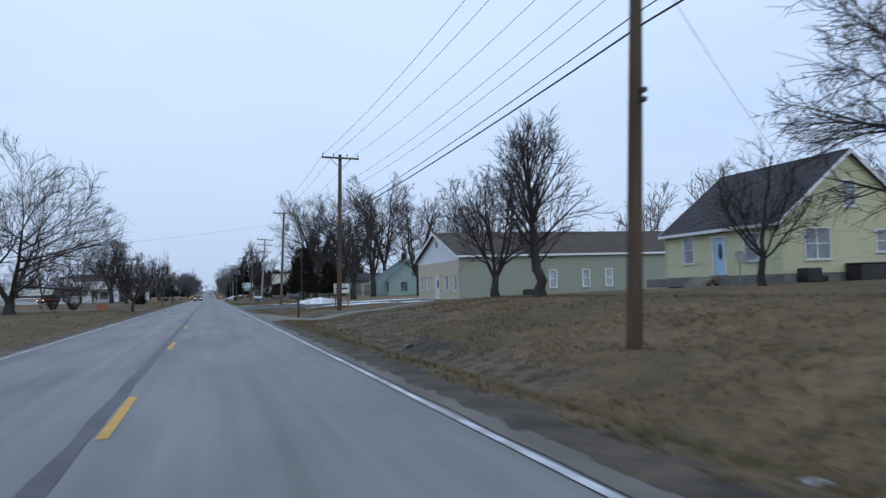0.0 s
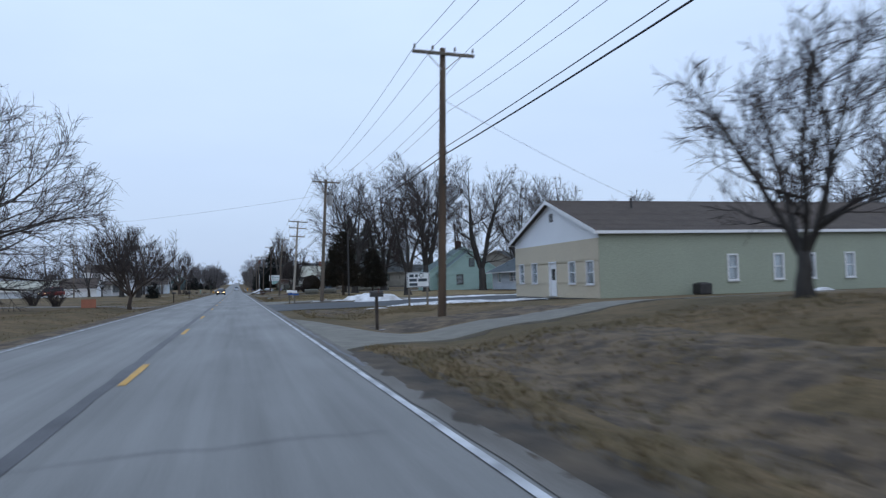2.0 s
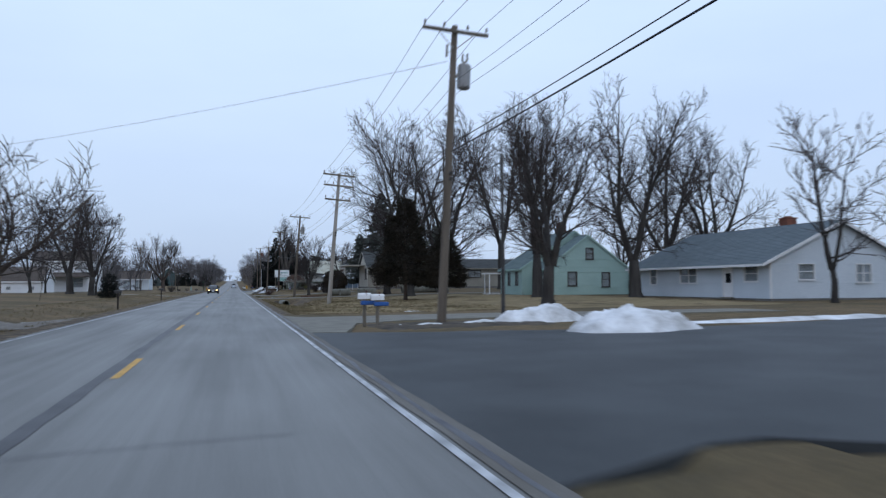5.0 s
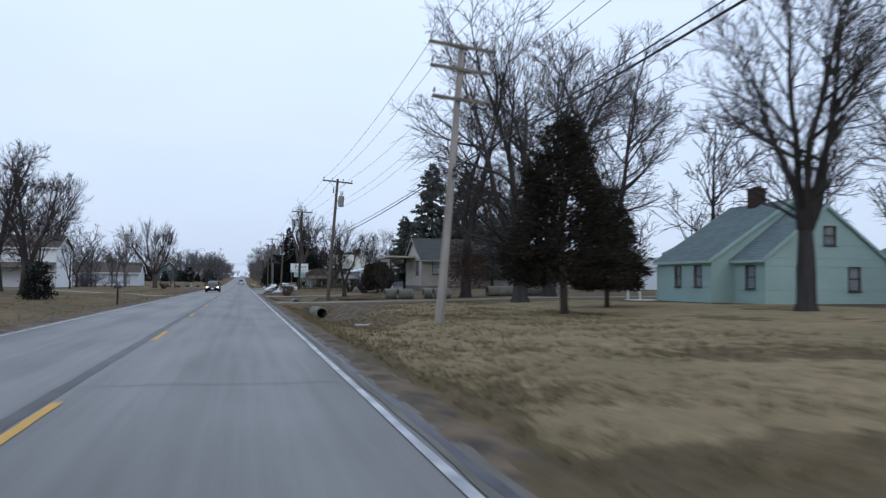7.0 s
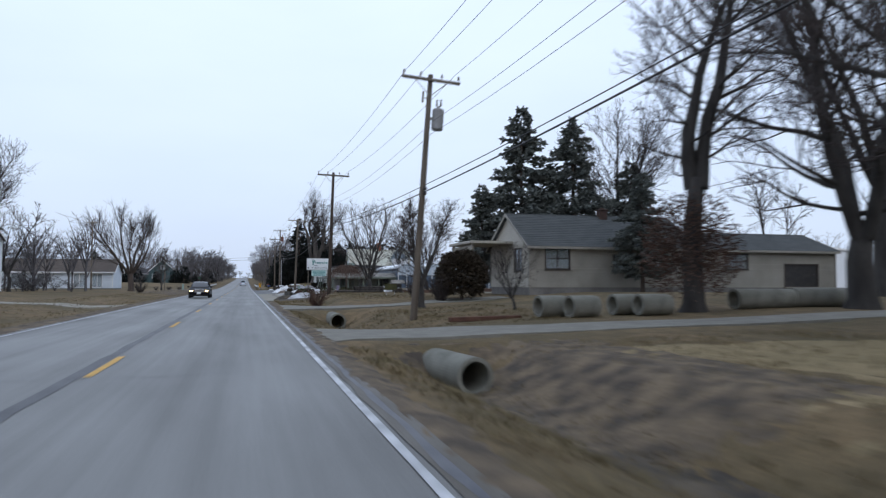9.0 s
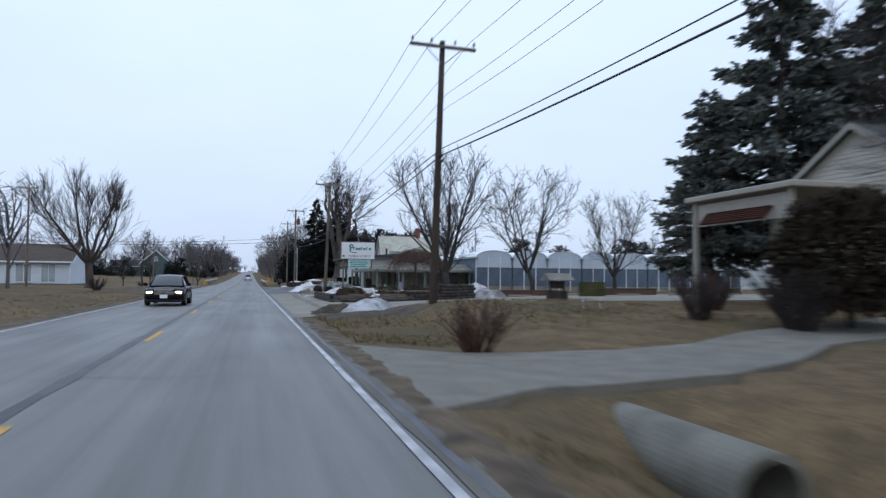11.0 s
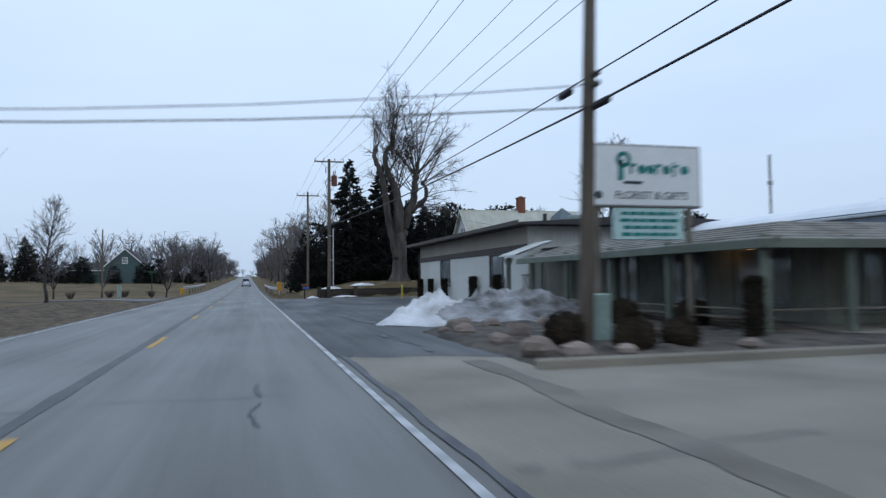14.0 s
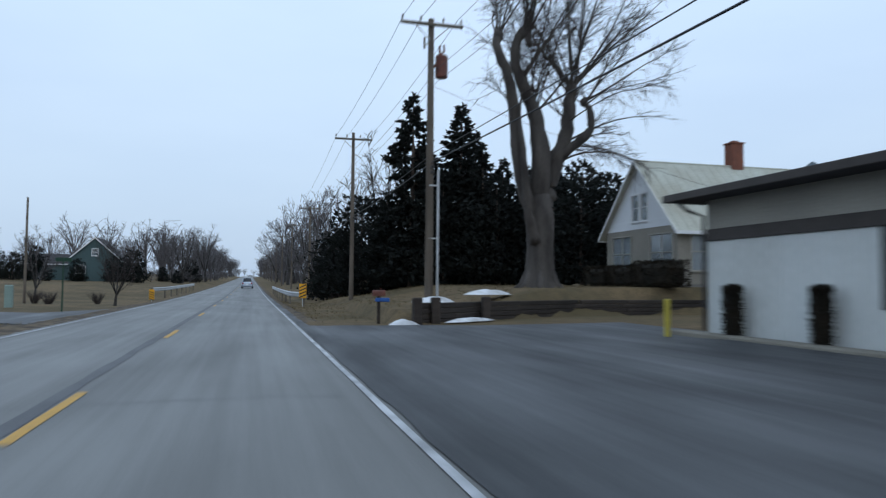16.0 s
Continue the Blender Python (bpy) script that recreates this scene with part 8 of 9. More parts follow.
lot_sign = thing("yard_sign", (0, 94.6, land(10.6, 94.6)), "white notice board on two wooden posts by the lot", "sign")
b = Build()
b.box((10.68, 0, 1.5), (1.34, .06, .86), bev=.01)
face = part("board", b, M["sign_white"], lot_sign)
for x in (10.14, 11.22):
    b = Build()
    b.box((x, .05, .85), (.1, .1, 2.0), bev=.01)
    part("post", b, M["grey_timber"], lot_sign)
bars(M["sign_dark"], face, 10.14, 10.66, 1.74, .17, r, -.036)
bars(M["sign_dark"], face, 10.14, 11.2, 1.49, .17, r, -.036)
bars(M["sign_dark"], face, 10.14, 10.62, 1.24, .16, r, -.036)
for dx, dz, sx, sz in ((0, .40, 1.28, .03), (0, -.40, 1.28, .03), (-.63, 0, .03, .8), (.63, 0, .03, .8)):
    b = Build()
    b.box((10.68 + dx, -.033, 1.5 + dz), (sx, .01, sz))
    part("border", b, M["sign_dark"], face)
b = Build()
b.lathe([(.09, -.005), (.13, -.005), (.13, .005), (.09, .005), (.09, -.005)], 14, (10.86, -.036, 1.76), 'Y')
part("emblem", b, M["sign_dark"], face)
ys = thing("yard_sign", (11.4, 206.0, land(11.4, 206)), "small yellow-green yard sign on wire legs", "sign")
b = Build()
b.box((0, 0, .62), (.9, .03, .45), bev=.005)
part("board", b, M["olive"], ys)
b = Build()
for x in (-.3, .3):
    b.tube([(x, 0, -.1), (x, 0, .45)], .01, 5)
part("leg", b, M["steel"], ys)


def mailbox(x, y, label, mat="dark_metal", rz=0.0, tube="", h=1.0, z=None):
    m = thing("mailbox", (x, y, land(x, y) if z is None else z), label, "mailbox", "roadside mailboxes", rz)
    b = Build()
    b.box((0, 0, h / 2 - .15), (.1, .1, h + .3), bev=.01)
    part("post", b, M["grey_timber" if mat == "white_paint" else "timber"], m)
    b = Build()
    prof = [(-.085, 0), (.085, 0)] + [(.085 * math.cos(math.pi * i / 8), .12 + .085 * math.sin(math.pi * i / 8)) for i in range(9)]
    for x0, x1 in ((-.22, .22),):
        n = len(b.v)
        for xx in (x0, x1):
            b.v += [(xx, a, h + c) for a, c in prof]
        k = len(prof)
        b.f += [(n + i, n + (i + 1) % k, n + k + (i + 1) % k, n + k + i) for i in range(k)]
        b.f += [tuple(n + i for i in reversed(range(k))), tuple(n + k + i for i in range(k))]
    box_ = part("box", b, M[mat], m)
    b = Build()
    b.box((.05, -.095, h + .2), (.02, .012, .14))
    b.box((.05, -.095, h + .26), (.06, .012, .04))
    part("flag", b, M["red_metal"], box_)
    if tube:
        b = Build()
        b.box((.12, -.03, h - .13), (.5, .16, .14), bev=.02)
        part("paper_box", b, M[tube], m, "blue newspaper box")
    return m


mailbox(5.15, 78.2, "dark mailbox on a thin dark post by the driveway", z=-.03, h=.98)
mailbox(4.92, 117.1, "pale mailbox over a blue newspaper box", "white_paint", 0, "blue_plastic", .92)
mailbox(5.33, 116.9, "pale mailbox over a blue newspaper box", "white_paint", 0, "blue_plastic", .88)
mailbox(5.3, 293.2, "rusty red mailbox over a blue newspaper box", "red_metal", 0, "blue_plastic", .95)
mailbox(-6.35, 170.7, "black mailbox on a post across the road", "dark_metal", 180)
mailbox(-6.3, 142, "black mailbox on a post across the road", "dark_metal", 180)

# ---- pipes, culverts, timbers, walls ----
def pipe(x, y, z, rz, length, ro, label, tilt=0.0, name="concrete_pipe", group="spare concrete pipes", mat="pipe"):
    b = Build()
    ri = ro - .085
    b.lathe([(ri, 0), (ro, 0), (ro, length - .12), (ro - .02, length - .12), (ro - .03, length), (ri, length), (ri, 0)], 40, (0, 0, 0), 'X')
    ob = solo(name, b, M[mat], label, "concrete pipe", group, smooth=False)
    ob.matrix_world = pose(x, y, z, 0, tilt, rz)
    return ob


for x, y, rz, ln in ((11.8, 179.3, 6, 1.2), (12.7, 178.5, 8, 1.2), (15.0, 179.5, 4, 1.1), (15.6, 178.6, 4, 1.4), (20.3, 179.2, 2, 2.9), (23.2, 179.3, 2, 3.1)):
    pipe(x, y, land(x + 1.2, y) + .40, rz, ln, .41, "spare concrete drain pipe lying on the lawn")
pipe(5.75, 168.1, -.55, 96, 2.4, .40, "concrete drain pipe lying in the ditch")
pipe(5.75, 191.0, -.6, 90, 8.0, .42, "concrete culvert mouth under the driveway", name="culvert", group="culverts")
pipe(6.25, 56.3, -.66, 90, .6, .19, "dark culvert mouth in the ditch", name="culvert", group="culverts", mat="dark_metal")
pipe(5.7, 169.8, -.62, 90, 7.4, .40, "concrete culvert mouth under the driveway", name="culvert", group="culverts")
b = Build()
b.box((0, 0, .08), (3.3, .17, .17), rz=19, bev=.02)
solo("landscape_timber", b, M["red_timber"], "reddish landscape timber lying in the grass", "timber", at=(9.8, 179.45, land(9.8, 179.45)))


def timber_wall(name, pts, courses, h, label, mat="timber", depth=.18, top=None):
    w = thing(name, (0, 0, 0), label, "retaining wall")
    for (xa, ya), (xb, yb) in zip(pts, pts[1:]):
        L = math.hypot(xb - xa, yb - ya)
        n = max(1, round(L / 2.4))
        rz = math.degrees(math.atan2(yb - ya, xb - xa))
        for k in range(courses):
            for i in range(n):
                t = (i + .5 + (.0 if k % 2 == 0 else .12)) / n
                x, y = xa + (xb - xa) * t, ya + (yb - ya) * t
                z = min(land(xa, ya), land(xb, yb)) if mat == "timber" else max(land(x, y), .03)
                b = Build()
                b.box((0, 0, 0), (L / n - .02, depth, h - .012), bev=.02)
                part("timber", b, M[mat], w, at=Matrix.Translation((x + rng.uniform(-.012, .012), y, z - .05 + h * (k + .5))) @ Matrix.Rotation(radians(rz), 4, 'Z'))
    return w


timber_wall("timber_wall", [(6.3, 291.9), (9.4, 294.4), (15.0, 298.2), (25, 299.4)], 4, .19, "low dark stacked-timber retaining wall with snow")
for x, y in ((6.3, 291.8), (7.1, 292.5), (9.5, 294.3)):
    b = Build()
    b.box((0, 0, .4), (.3, .3, 1.0), bev=.03)
    solo("wall_post", b, M["timber"], "stout dark timber post at the retaining wall", "post", "retaining wall posts", at=(x, y - .25, land(x, y - .25)))
bed = timber_wall("raised_bed", [(5.62, 226.1), (8.0, 226.8), (10.4, 228.5)], 2, .17, "raised flower bed edged with grey timbers", "bed_timber", .2)
b = Build()
BX = steps((5.5, 16, .5))
for x in BX:
    lo = float(np.interp(x, (5.5, 8, 10.4, 16), (226.1, 226.9, 228.6, 233)))
    for j in range(13):
        y = lo + (237.6 - lo) * j / 12
        e = min(1, (y - lo) / .8, (237.6 - y) / .8, (x - 5.3) / .3)
        b.v.append((x, y, .05 + .27 * max(e, .0) ** .4 + .12 * noise.noise((x, y, 0)) * max(e, 0) + .04 * noise.noise((x * 3, y * 3, 0))))
for i in range(len(BX) - 1):
    for j in range(12):
        a = i * 13 + j
        b.f.append((a, a + 13, a + 14, a + 1))
part("soil", b, M["mulch"], bed, "dark bark mulch")
b = Build()
arc = [(9.3 + 2.8 * math.cos(radians(a)), 231.6 + 2.4 * math.sin(radians(a))) for a in range(170, 345, 7)]
for x, y in arc:
    d = Vector((x - 9.3, y - 231.6, 0)).normalized() * .03
    b.v += [(x - d.x, y - d.y, .2), (x - d.x, y - d.y, .42), (x + d.x, y + d.y, .42), (x + d.x, y + d.y, .2)]
for i in range(len(arc) - 1):
    b.f += [(4 * i + j, 4 * i + j + 1, 4 * i + j + 5, 4 * i + j + 4) for j in range(3)]
solo("bed_edging", b, M["grey_timber"], "thin pale curved edging strip inside the flower bed", "edging")
stalks, rs_ = Build(), random.Random(91)
for i in range(5200):      # straw-brown stalks and dead leaves left standing in drifts
    x, y = rs_.uniform(6.2, 15.2), rs_.uniform(226.6, 236.8)
    if y < 226.6 + max(0, x - 8) * .8 or noise.noise((x * .55, y * .55, 7)) < .02:
        continue
    w, h = rs_.uniform(0, 6.283), rs_.uniform(.08, .34)
    z = .28 + .1 * noise.noise((x, y, 0))
    dx, dy = math.cos(w), math.sin(w)
    stalks.quad((x - dy * .012, y + dx * .012, z - .05), (x + dy * .012, y - dx * .012, z - .05), (x + dx * h * .5, y + dy * h * .5, z + h))
solo("dead_perennials", stalks, M["dead_stalk"], "dry straw-brown perennials left standing in the flower bed", "dead plants", kind="stuff")

blocks = thing("block_wall", (0, 0, 0), "low dark stacked-block wall along the flower bed", "retaining wall")
mb = Build()
mb.box((0, 0, 0), (.22, .415, .145), bev=.022)
block = mb.mesh("block", M["bed_block"])
for k in range(3):
    for i in range(22):
        t = (i + .5 + .5 * (k % 2)) / 22.5
        ob = new("block", block)
        ob.parent = blocks
        ob.matrix_basis = pose(5.55 - .13 * t + rng.uniform(-.014, .014), 226.2 + 9.2 * t, .075 + .15 * k + .03, rng.uniform(-1.5, 1.5), rng.uniform(-1.5, 1.5), rng.uniform(-2, 2))
stones = thing("stone_edging", (0, 0, 0), "dark stacked stone edging of the raised bed", "retaining wall")
for i in range(17):      # one low course beside the timber corner
    x, y = 6.2 + 4.2 * i / 17, float(np.interp(6.2 + 4.2 * i / 17, (6.2, 8.0, 10.4), (225.75, 226.5, 228.2)))
    b = Build()
    b.box((0, 0, 0), (.27, .26, .2), bev=.05)
    part("stone", b, M["dark_stone"], stones, at=pose(x, y + rng.uniform(-.04, .04), .1, rng.uniform(-5, 5), rng.uniform(-5, 5), 25 + rng.uniform(-12, 12)))
for i in range(26):
    for k in range(3 if i < 9 else 5):
        t = (i + .5 * (k % 2)) / 26
        x, y = 10.4 + 5.6 * t, 228.5 + 4.5 * t
        b = Build()
        b.box((0, 0, 0), (.29, .3, .2), bev=.05)
        part("stone", b, M["dark_stone"], stones, at=pose(x + rng.uniform(-.03, .03), y + rng.uniform(-.04, .04) + .04 * k, .12 + .2 * k, rng.uniform(-4, 4), rng.uniform(-4, 4), 38 + rng.uniform(-9, 9)))
ring = thing("stone_ring", (0, 0, 0), "low curved ring of stacked stones inside the flower bed", "retaining wall")
for i in range(24):
    for k in range(2):
        w = radians(150 + 8.6 * (i + .5 * k))
        b = Build()
        b.box((0, 0, 0), (.3, .24, .17), bev=.04)
        part("stone", b, M["stone"], ring, at=pose(11.4 + 2.1 * math.cos(w), 232.4 + 2.1 * math.sin(w), .38 + .17 * k, 0, 0, math.degrees(w) + 90 + rng.uniform(-6, 6)))
for x0, x1, y in ((17.6, 22.6, 234.6), (25.4, 31.0, 234.8), (33.0, 38.5, 234.8), (40.5, 46, 234.8)):
    b = Build()
    b.box(((x0 + x1) / 2, y, land(x0, y) + .22), (x1 - x0, .35, .52), bev=.03)
    b.box(((x0 + x1) / 2, y, land(x0, y) + .5), (x1 - x0 + .06, .42, .07), bev=.02)
    solo("planter_wall", b, M["planter_brick"], "low brown brick planter wall before the greenhouses", "planter wall", "planter walls")
for x in (19.5, 23.9, 28.0, 32.2, 36.5):
    b = Build()
    b.box((0, 0, .06), (1.8, .18, .13), bev=.03)
    solo("wheel_stop", b, M["concrete"], "pale concrete wheel stop in the lot", "wheel stop", "wheel stops", at=(x, 233.4, land(x, 233.4) + .03))
gb = Build()
for x in steps((5.05, 13.4, .25)):
    for j in range(33):
        lo, hi = 244.4, float(np.interp(x, (5, 8, 13.4), (252.2, 257, 258)))
        y = lo + (hi - lo) * j / 32
        e = min((y - lo) / .7, (hi - y) / .7, (x - 5.1) / .4, 1)
        gb.v.append((x, y, land(x, y) + (.045 if e > .3 else -.06) + .09 * max(e, 0) + .07 * noise.noise((x * 1.4, y * 1.4, 2)) + .05 * noise.noise((x * 4, y * 4, 6))))
nx = len(steps((5.05, 13.4, .25)))
for i in range(nx - 1):
    for j in range(32):
        a = i * 33 + j
        gb.f.append((a, a + 33, a + 34, a + 1))
solo("gravel_bed", gb, M["rubble"], "gravel planting bed round the sign and pole", "planting bed", kind="structure")
kb = Build()
for (xa, ya), (xb, yb) in (((5.15, 244.35), (13.2, 244.35)),):
    kb.box(((xa + xb) / 2, (ya + yb) / 2, .09), (abs(xb - xa) + .16, abs(yb - ya) + .16, .18), bev=.03)
solo("bed_kerb", kb, M["concrete"], "low concrete kerb round the gravel bed", "kerb", kind="structure")


def rock(x, y, s, seed):
    b = Build()
    b.sphere((0, 0, 0), s, 6, 9, .7)
    b.v = [tuple(Vector(v) * (1 + .35 * noise.noise(Vector(v) * (1.3 / s) + Vector((seed, 0, 0))))) for v in b.v]
    return solo("rock", b, M["stone"], "rough reddish field stone in the bed", "rock", "bed stones", at=(x, y, land(x, y) + .1 + s * .35))


for i, (x, y, s) in enumerate(((5.6, 245.5, .32), (6.0, 244.9, .26), (5.7, 247.6, .22), (6.6, 249.2, .3), (5.8, 250.4, .25), (7.7, 249.6, .22), (6.1, 251.6, .3), (9.4, 245.2, .2), (6.9, 245.0, .18), (6.3, 253.2, .2), (5.9, 248.6, .16), (7.2, 252.6, .24), (8.3, 247.6, .15), (6.7, 247.2, .14), (7.4, 251.2, .15), (9.6, 248.4, .16), (5.5, 251.2, .14), (8.8, 253.0, .2))):
    rock(x, y, s, i * 3.1)
b = Build()
b.box((0, 0, .45), (.3, .26, 1.0), bev=.03)
solo("utility_cabinet", b, M["utility_green"], "pale green utility cabinet beside the pole", "utility cabinet", at=(7.75, 247.5, land(7.75, 247.5) + .1))
b = Build()
b.tube([(0, 0, -.2), (0, 0, .98)], .075, 12)
b.sphere((0, 0, .98), .075, 4, 12, .6)
solo("bollard", b, M["bollard_yellow"], "yellow painted steel bollard at the lot's corner", "bollard", at=(11.55, 285.1, land(11.55, 285.1)))
b = Build()
b.box((0, 0, .09), (.5, 21.5, .2), bev=.03)
solo("kerb", b, M["concrete"], "worn concrete kerb along the white shop wall", "kerb", kind="structure", at=(12.35, 275.2, 0))

# ---- snow ----
def snow(x, y, rx, ry, h, seed, label, mat="dirty_snow", rz=0.0, lift=0.0, rugged=0.0):
    b = Build()
    n, k = (44, 22) if not rugged else (84, 44)
    for i in range(k + 1):
        for j in range(n):
            w, q = 2 * math.pi * j / n, i / k
            e = 1 + .22 * noise.noise((math.cos(w) * 1.4 + seed, math.sin(w) * 1.4, 0))
            px, py = math.cos(w) * rx * q * e, math.sin(w) * ry * q * e
            lump = .72 + .34 * noise.noise((px * .8 + seed, py * .8, 1)) + .16 * noise.noise((px * 2.2, py * 2.2, seed)) + .09 * noise.noise((px * 5, py * 5, seed)) + .06 * noise.noise((px * 11, py * 11, seed))
            if rugged:      # broken clods thrown up by the plough
                lump += rugged * (.30 * abs(noise.noise((px * 1.7 + 4, py * 1.7, seed))) + .34 * abs(noise.noise((px * 3.7, py * 3.7, seed + 2))) + .26 * abs(noise.noise((px * 8, py * 8, seed + 5))) - .2)
            b.v.append((px, py, h * (1 - q ** (2.6 if not rugged else 1.5)) * max(lump, .2) * 1.25 - .04 * q))
    for i in range(k):
        for j in range(n):
            a, c = i * n + j, i * n + (j + 1) % n
            b.f.append((a, c, c + n, a + n))
    ob = solo("snow_heap" if h > .25 else "snow_patch", b, M[mat], label, "snow", "melting snow", smooth=True)
    ob.matrix_world = pose(x, y, land(x, y) + lift, 0, 0, rz)
    return ob


snow(11.3, 110.6, 2.1, 1.2, .75, 1, "melting snow heap at the lot's edge", "snow")
snow(13.4, 96.2, 4.2, 1.2, .2, 2, "thin strip of old snow on the grass", "snow", 8)
snow(17.6, 96.0, 3.2, .7, .15, 3, "thin strip of old snow on the grass", "snow", 3)
snow(8.0, 93.6, .9, .35, .07, 4, "thin patch of old snow on the grass", "snow", 20)
snow(21, 112.8, 7.5, .6, .12, 5, "long strip of old snow beside the lot", "snow", 2)
snow(4.6, 213.5, 1.25, 1.2, .36, 6, "dirty ploughed heap of slush and earth at the lot's edge", "wet_dirt", 20)
snow(5.6, 213.4, 1.45, 1.1, .58, 7, "pale ploughed snow heap at the lot's edge", "grey_snow", 50)
snow(8.9, 255.9, 4.1, 2.0, 1.08, 8, "large dirty ploughed snow heap by the shop", "dirty_snow", 3, rugged=.5)
snow(6.8, 256.1, 2.2, 1.7, .98, 9, "large ploughed snow heap by the shop", "plough_snow", 10, rugged=.5)
snow(8.2, 236.4, 2.6, .9, .5, 10, "melting snow heap in the raised bed", "snow", 25, .3)
snow(12.0, 238.6, 2.8, .9, .6, 34, "melting snow heap behind the raised bed", "snow", 20)
snow(16.4, 235.4, 2.0, .9, .75, 11, "melting snow heap behind the raised bed", "snow", 10, .25)
snow(17.2, 233.6, 1.6, 1.3, .65, 12, "dirty snow heap at the end of the bed", "dirty_snow", 10)
snow(5.2, 236.6, .55, .5, .24, 13, "small clump of snow by the bed", "grey_snow")
snow(8.2, 227.6, .4, .22, .3, 35, "clump of snow by the bed's edge", "snow", 20, .2)
snow(7.6, 294.6, .9, .6, .2, 15, "patch of snow behind the timber wall", "snow", 30, .25)
snow(10.6, 297.0, 1.3, .6, .18, 16, "patch of snow behind the timber wall", "snow", 30, .3)
snow(8.5, 292.8, 1.6, .3, .1, 17, "strip of snow before the timber wall", "snow", 38, .1)
snow(5.9, 291.5, .6, .5, .2, 18, "patch of snow at the wall's end", "snow")
snow(7.0, 116.3, .75, .2, .10, 31, "thin patch of old snow between the drives", "snow", 0)
snow(8.9, 116.6, 1.1, .34, .14, 36, "strip of old snow between the drives", "snow", 4)
snow(5.9, 116.5, .5, .2, .08, 32, "thin patch of old snow between the drives", "snow", 0)
snow(11.1, 116.6, 1.7, .9, .62, 33, "melting snow heap between the drives", "snow", 0)
snow(9.5, 128.4, .9, .3, .06, 21, "thin patch of old snow", "snow")
snow(33, 88.2, 1.0, .5, .2, 22, "patch of snow by the tan building", "snow")
snow(5.3, 77.8, .34, .2, .06, 24, "thin patch of old snow by the mailbox", "grey_snow")
snow(-7.8, 128, 1.0, .4, .06, 26, "thin patch of old snow across the road", "snow")

b = Build()
for i in range(5):
    for j in range(3):
        b.v.append((-.45 + .225 * i, -.25 + .25 * j, .05 + .02 * (i % 2) + .02 * j))
b.v += [(x, y, z - .02) for x, y, z in b.v]
for i in range(4):
    for j in range(2):
        a = i * 3 + j
        b.f += [(a, a + 3, a + 4, a + 1), (a + 15, a + 16, a + 19, a + 18)]
ring_ = [0, 3, 6, 9, 12, 13, 14, 11, 8, 5, 2, 1]
b.f += [(p, p + 15, q + 15, q) for p, q in zip(ring_, ring_[1:] + ring_[:1])]
solo("litter", b, M["litter"], "pale bent sheet of cardboard lying in the grass", "litter", at=(6.3, 155.1, land(6.3, 155.1)))
scrap = Build()
scrap.box((0, 0, .04), (.22, .14, .03), bev=.01)
solo("litter", scrap, M["litter"], "small pale scrap of litter on the bank", "litter", at=(4.45, 37.70, land(4.45, 37.70)))

b = Build()
b.box((0, 0, .42), (.34, .03, .5), bev=.006, tilt=Matrix.Rotation(radians(18), 3, 'Y'))
gs = thing("garden_sign", (9.6, 231.9, .28), "small leaning pale-blue garden sign in the flower bed", "sign")
part("board", b, M["blind"], gs)
b = Build()
b.tube([(-.08, 0, -.1), (0, 0, .3)], .015, 5)
part("stake", b, M["dark_metal"], gs)
b = Build()
b.tube([(0, 0, -.2), (0, 0, 1.5)], .04, 8)
b.box((0, 0, 1.5), (.12, .12, .06), bev=.02)
solo("garden_post", b, M["shop_green"], "dark green post standing in the flower bed", "post", at=(10.0, 229.6, .28))

swan = thing("garden_ornament", (8.3, 227.5, .30), "white curved swan-shaped planter at the flower bed's edge", "garden ornament")
b = Build()
b.lathe([(.001, .0), (.11, .0), (.17, .07), (.175, .14), (.15, .17), (.12, .14), (.001, .10)], 14)
part("body", b, M["white_paint"], swan, smooth=True)
b = Build()
b.tube([(-.11, 0, .11), (-.18, 0, .21), (-.17, 0, .32), (-.08, 0, .38), (.0, 0, .34), (.02, 0, .28)], [.042, .035, .032, .032, .035, .014], 8)
part("neck", b, M["white_paint"], swan, smooth=True)
flag = thing("garden_flag", (10.7, 233.4, .3), "small tilted lavender garden flag on a thin rod", "garden flag", rz=20)
b = Build()
b.tube([(0, 0, -.2), (.16, 0, .95)], .012, 6)
part("rod", b, M["dark_metal"], flag)
b = Build()
b.v = [(.03 + .14 * u + .13 * v + .02 * math.sin(v * 9), -.02 + .03 * math.sin(u * 3 + v * 2), .22 + .66 * v - .08 * u) for v in (0, .25, .5, .75, 1) for u in (0, 1, 2)]
b.f = [(3 * j + i, 3 * j + i + 1, 3 * j + i + 4, 3 * j + i + 3) for j in range(4) for i in range(2)]
part("cloth", b, M["lavender_cloth"], flag)

# ---- wishing well on the grass ----
well = thing("wishing_well", (13.4, 213.2, land(13.4, 213.2)), "small stone wishing well with a weathered roof on the grass", "wishing well")
b = Build()
b.lathe([(.55, -.2), (.55, 0), (.46, .1), (.42, .5), (.30, .5), (.30, .1), (.02, .08)], 16)
part("base", b, M["dark_stone"], well)
b = Build()
b.lathe([(.28, .46), (.28, .5), (.02, .5)], 14)
part("opening", b, M["interior"], well)
for s in (-.3, .3):
    b = Build()
    b.box((s, 0, .7), (.07, .07, .55), bev=.01)
    part("post", b, M["timber"], well)
b = Build()
b.box((0, 0, .74), (.5, .4, .3), bev=.02)
part("winch_box", b, M["dark_metal"], well)
b = Build()
b.quad((-.55, -.5, .95), (.55, -.5, .95), (.55, 0, 1.22), (-.55, 0, 1.22))
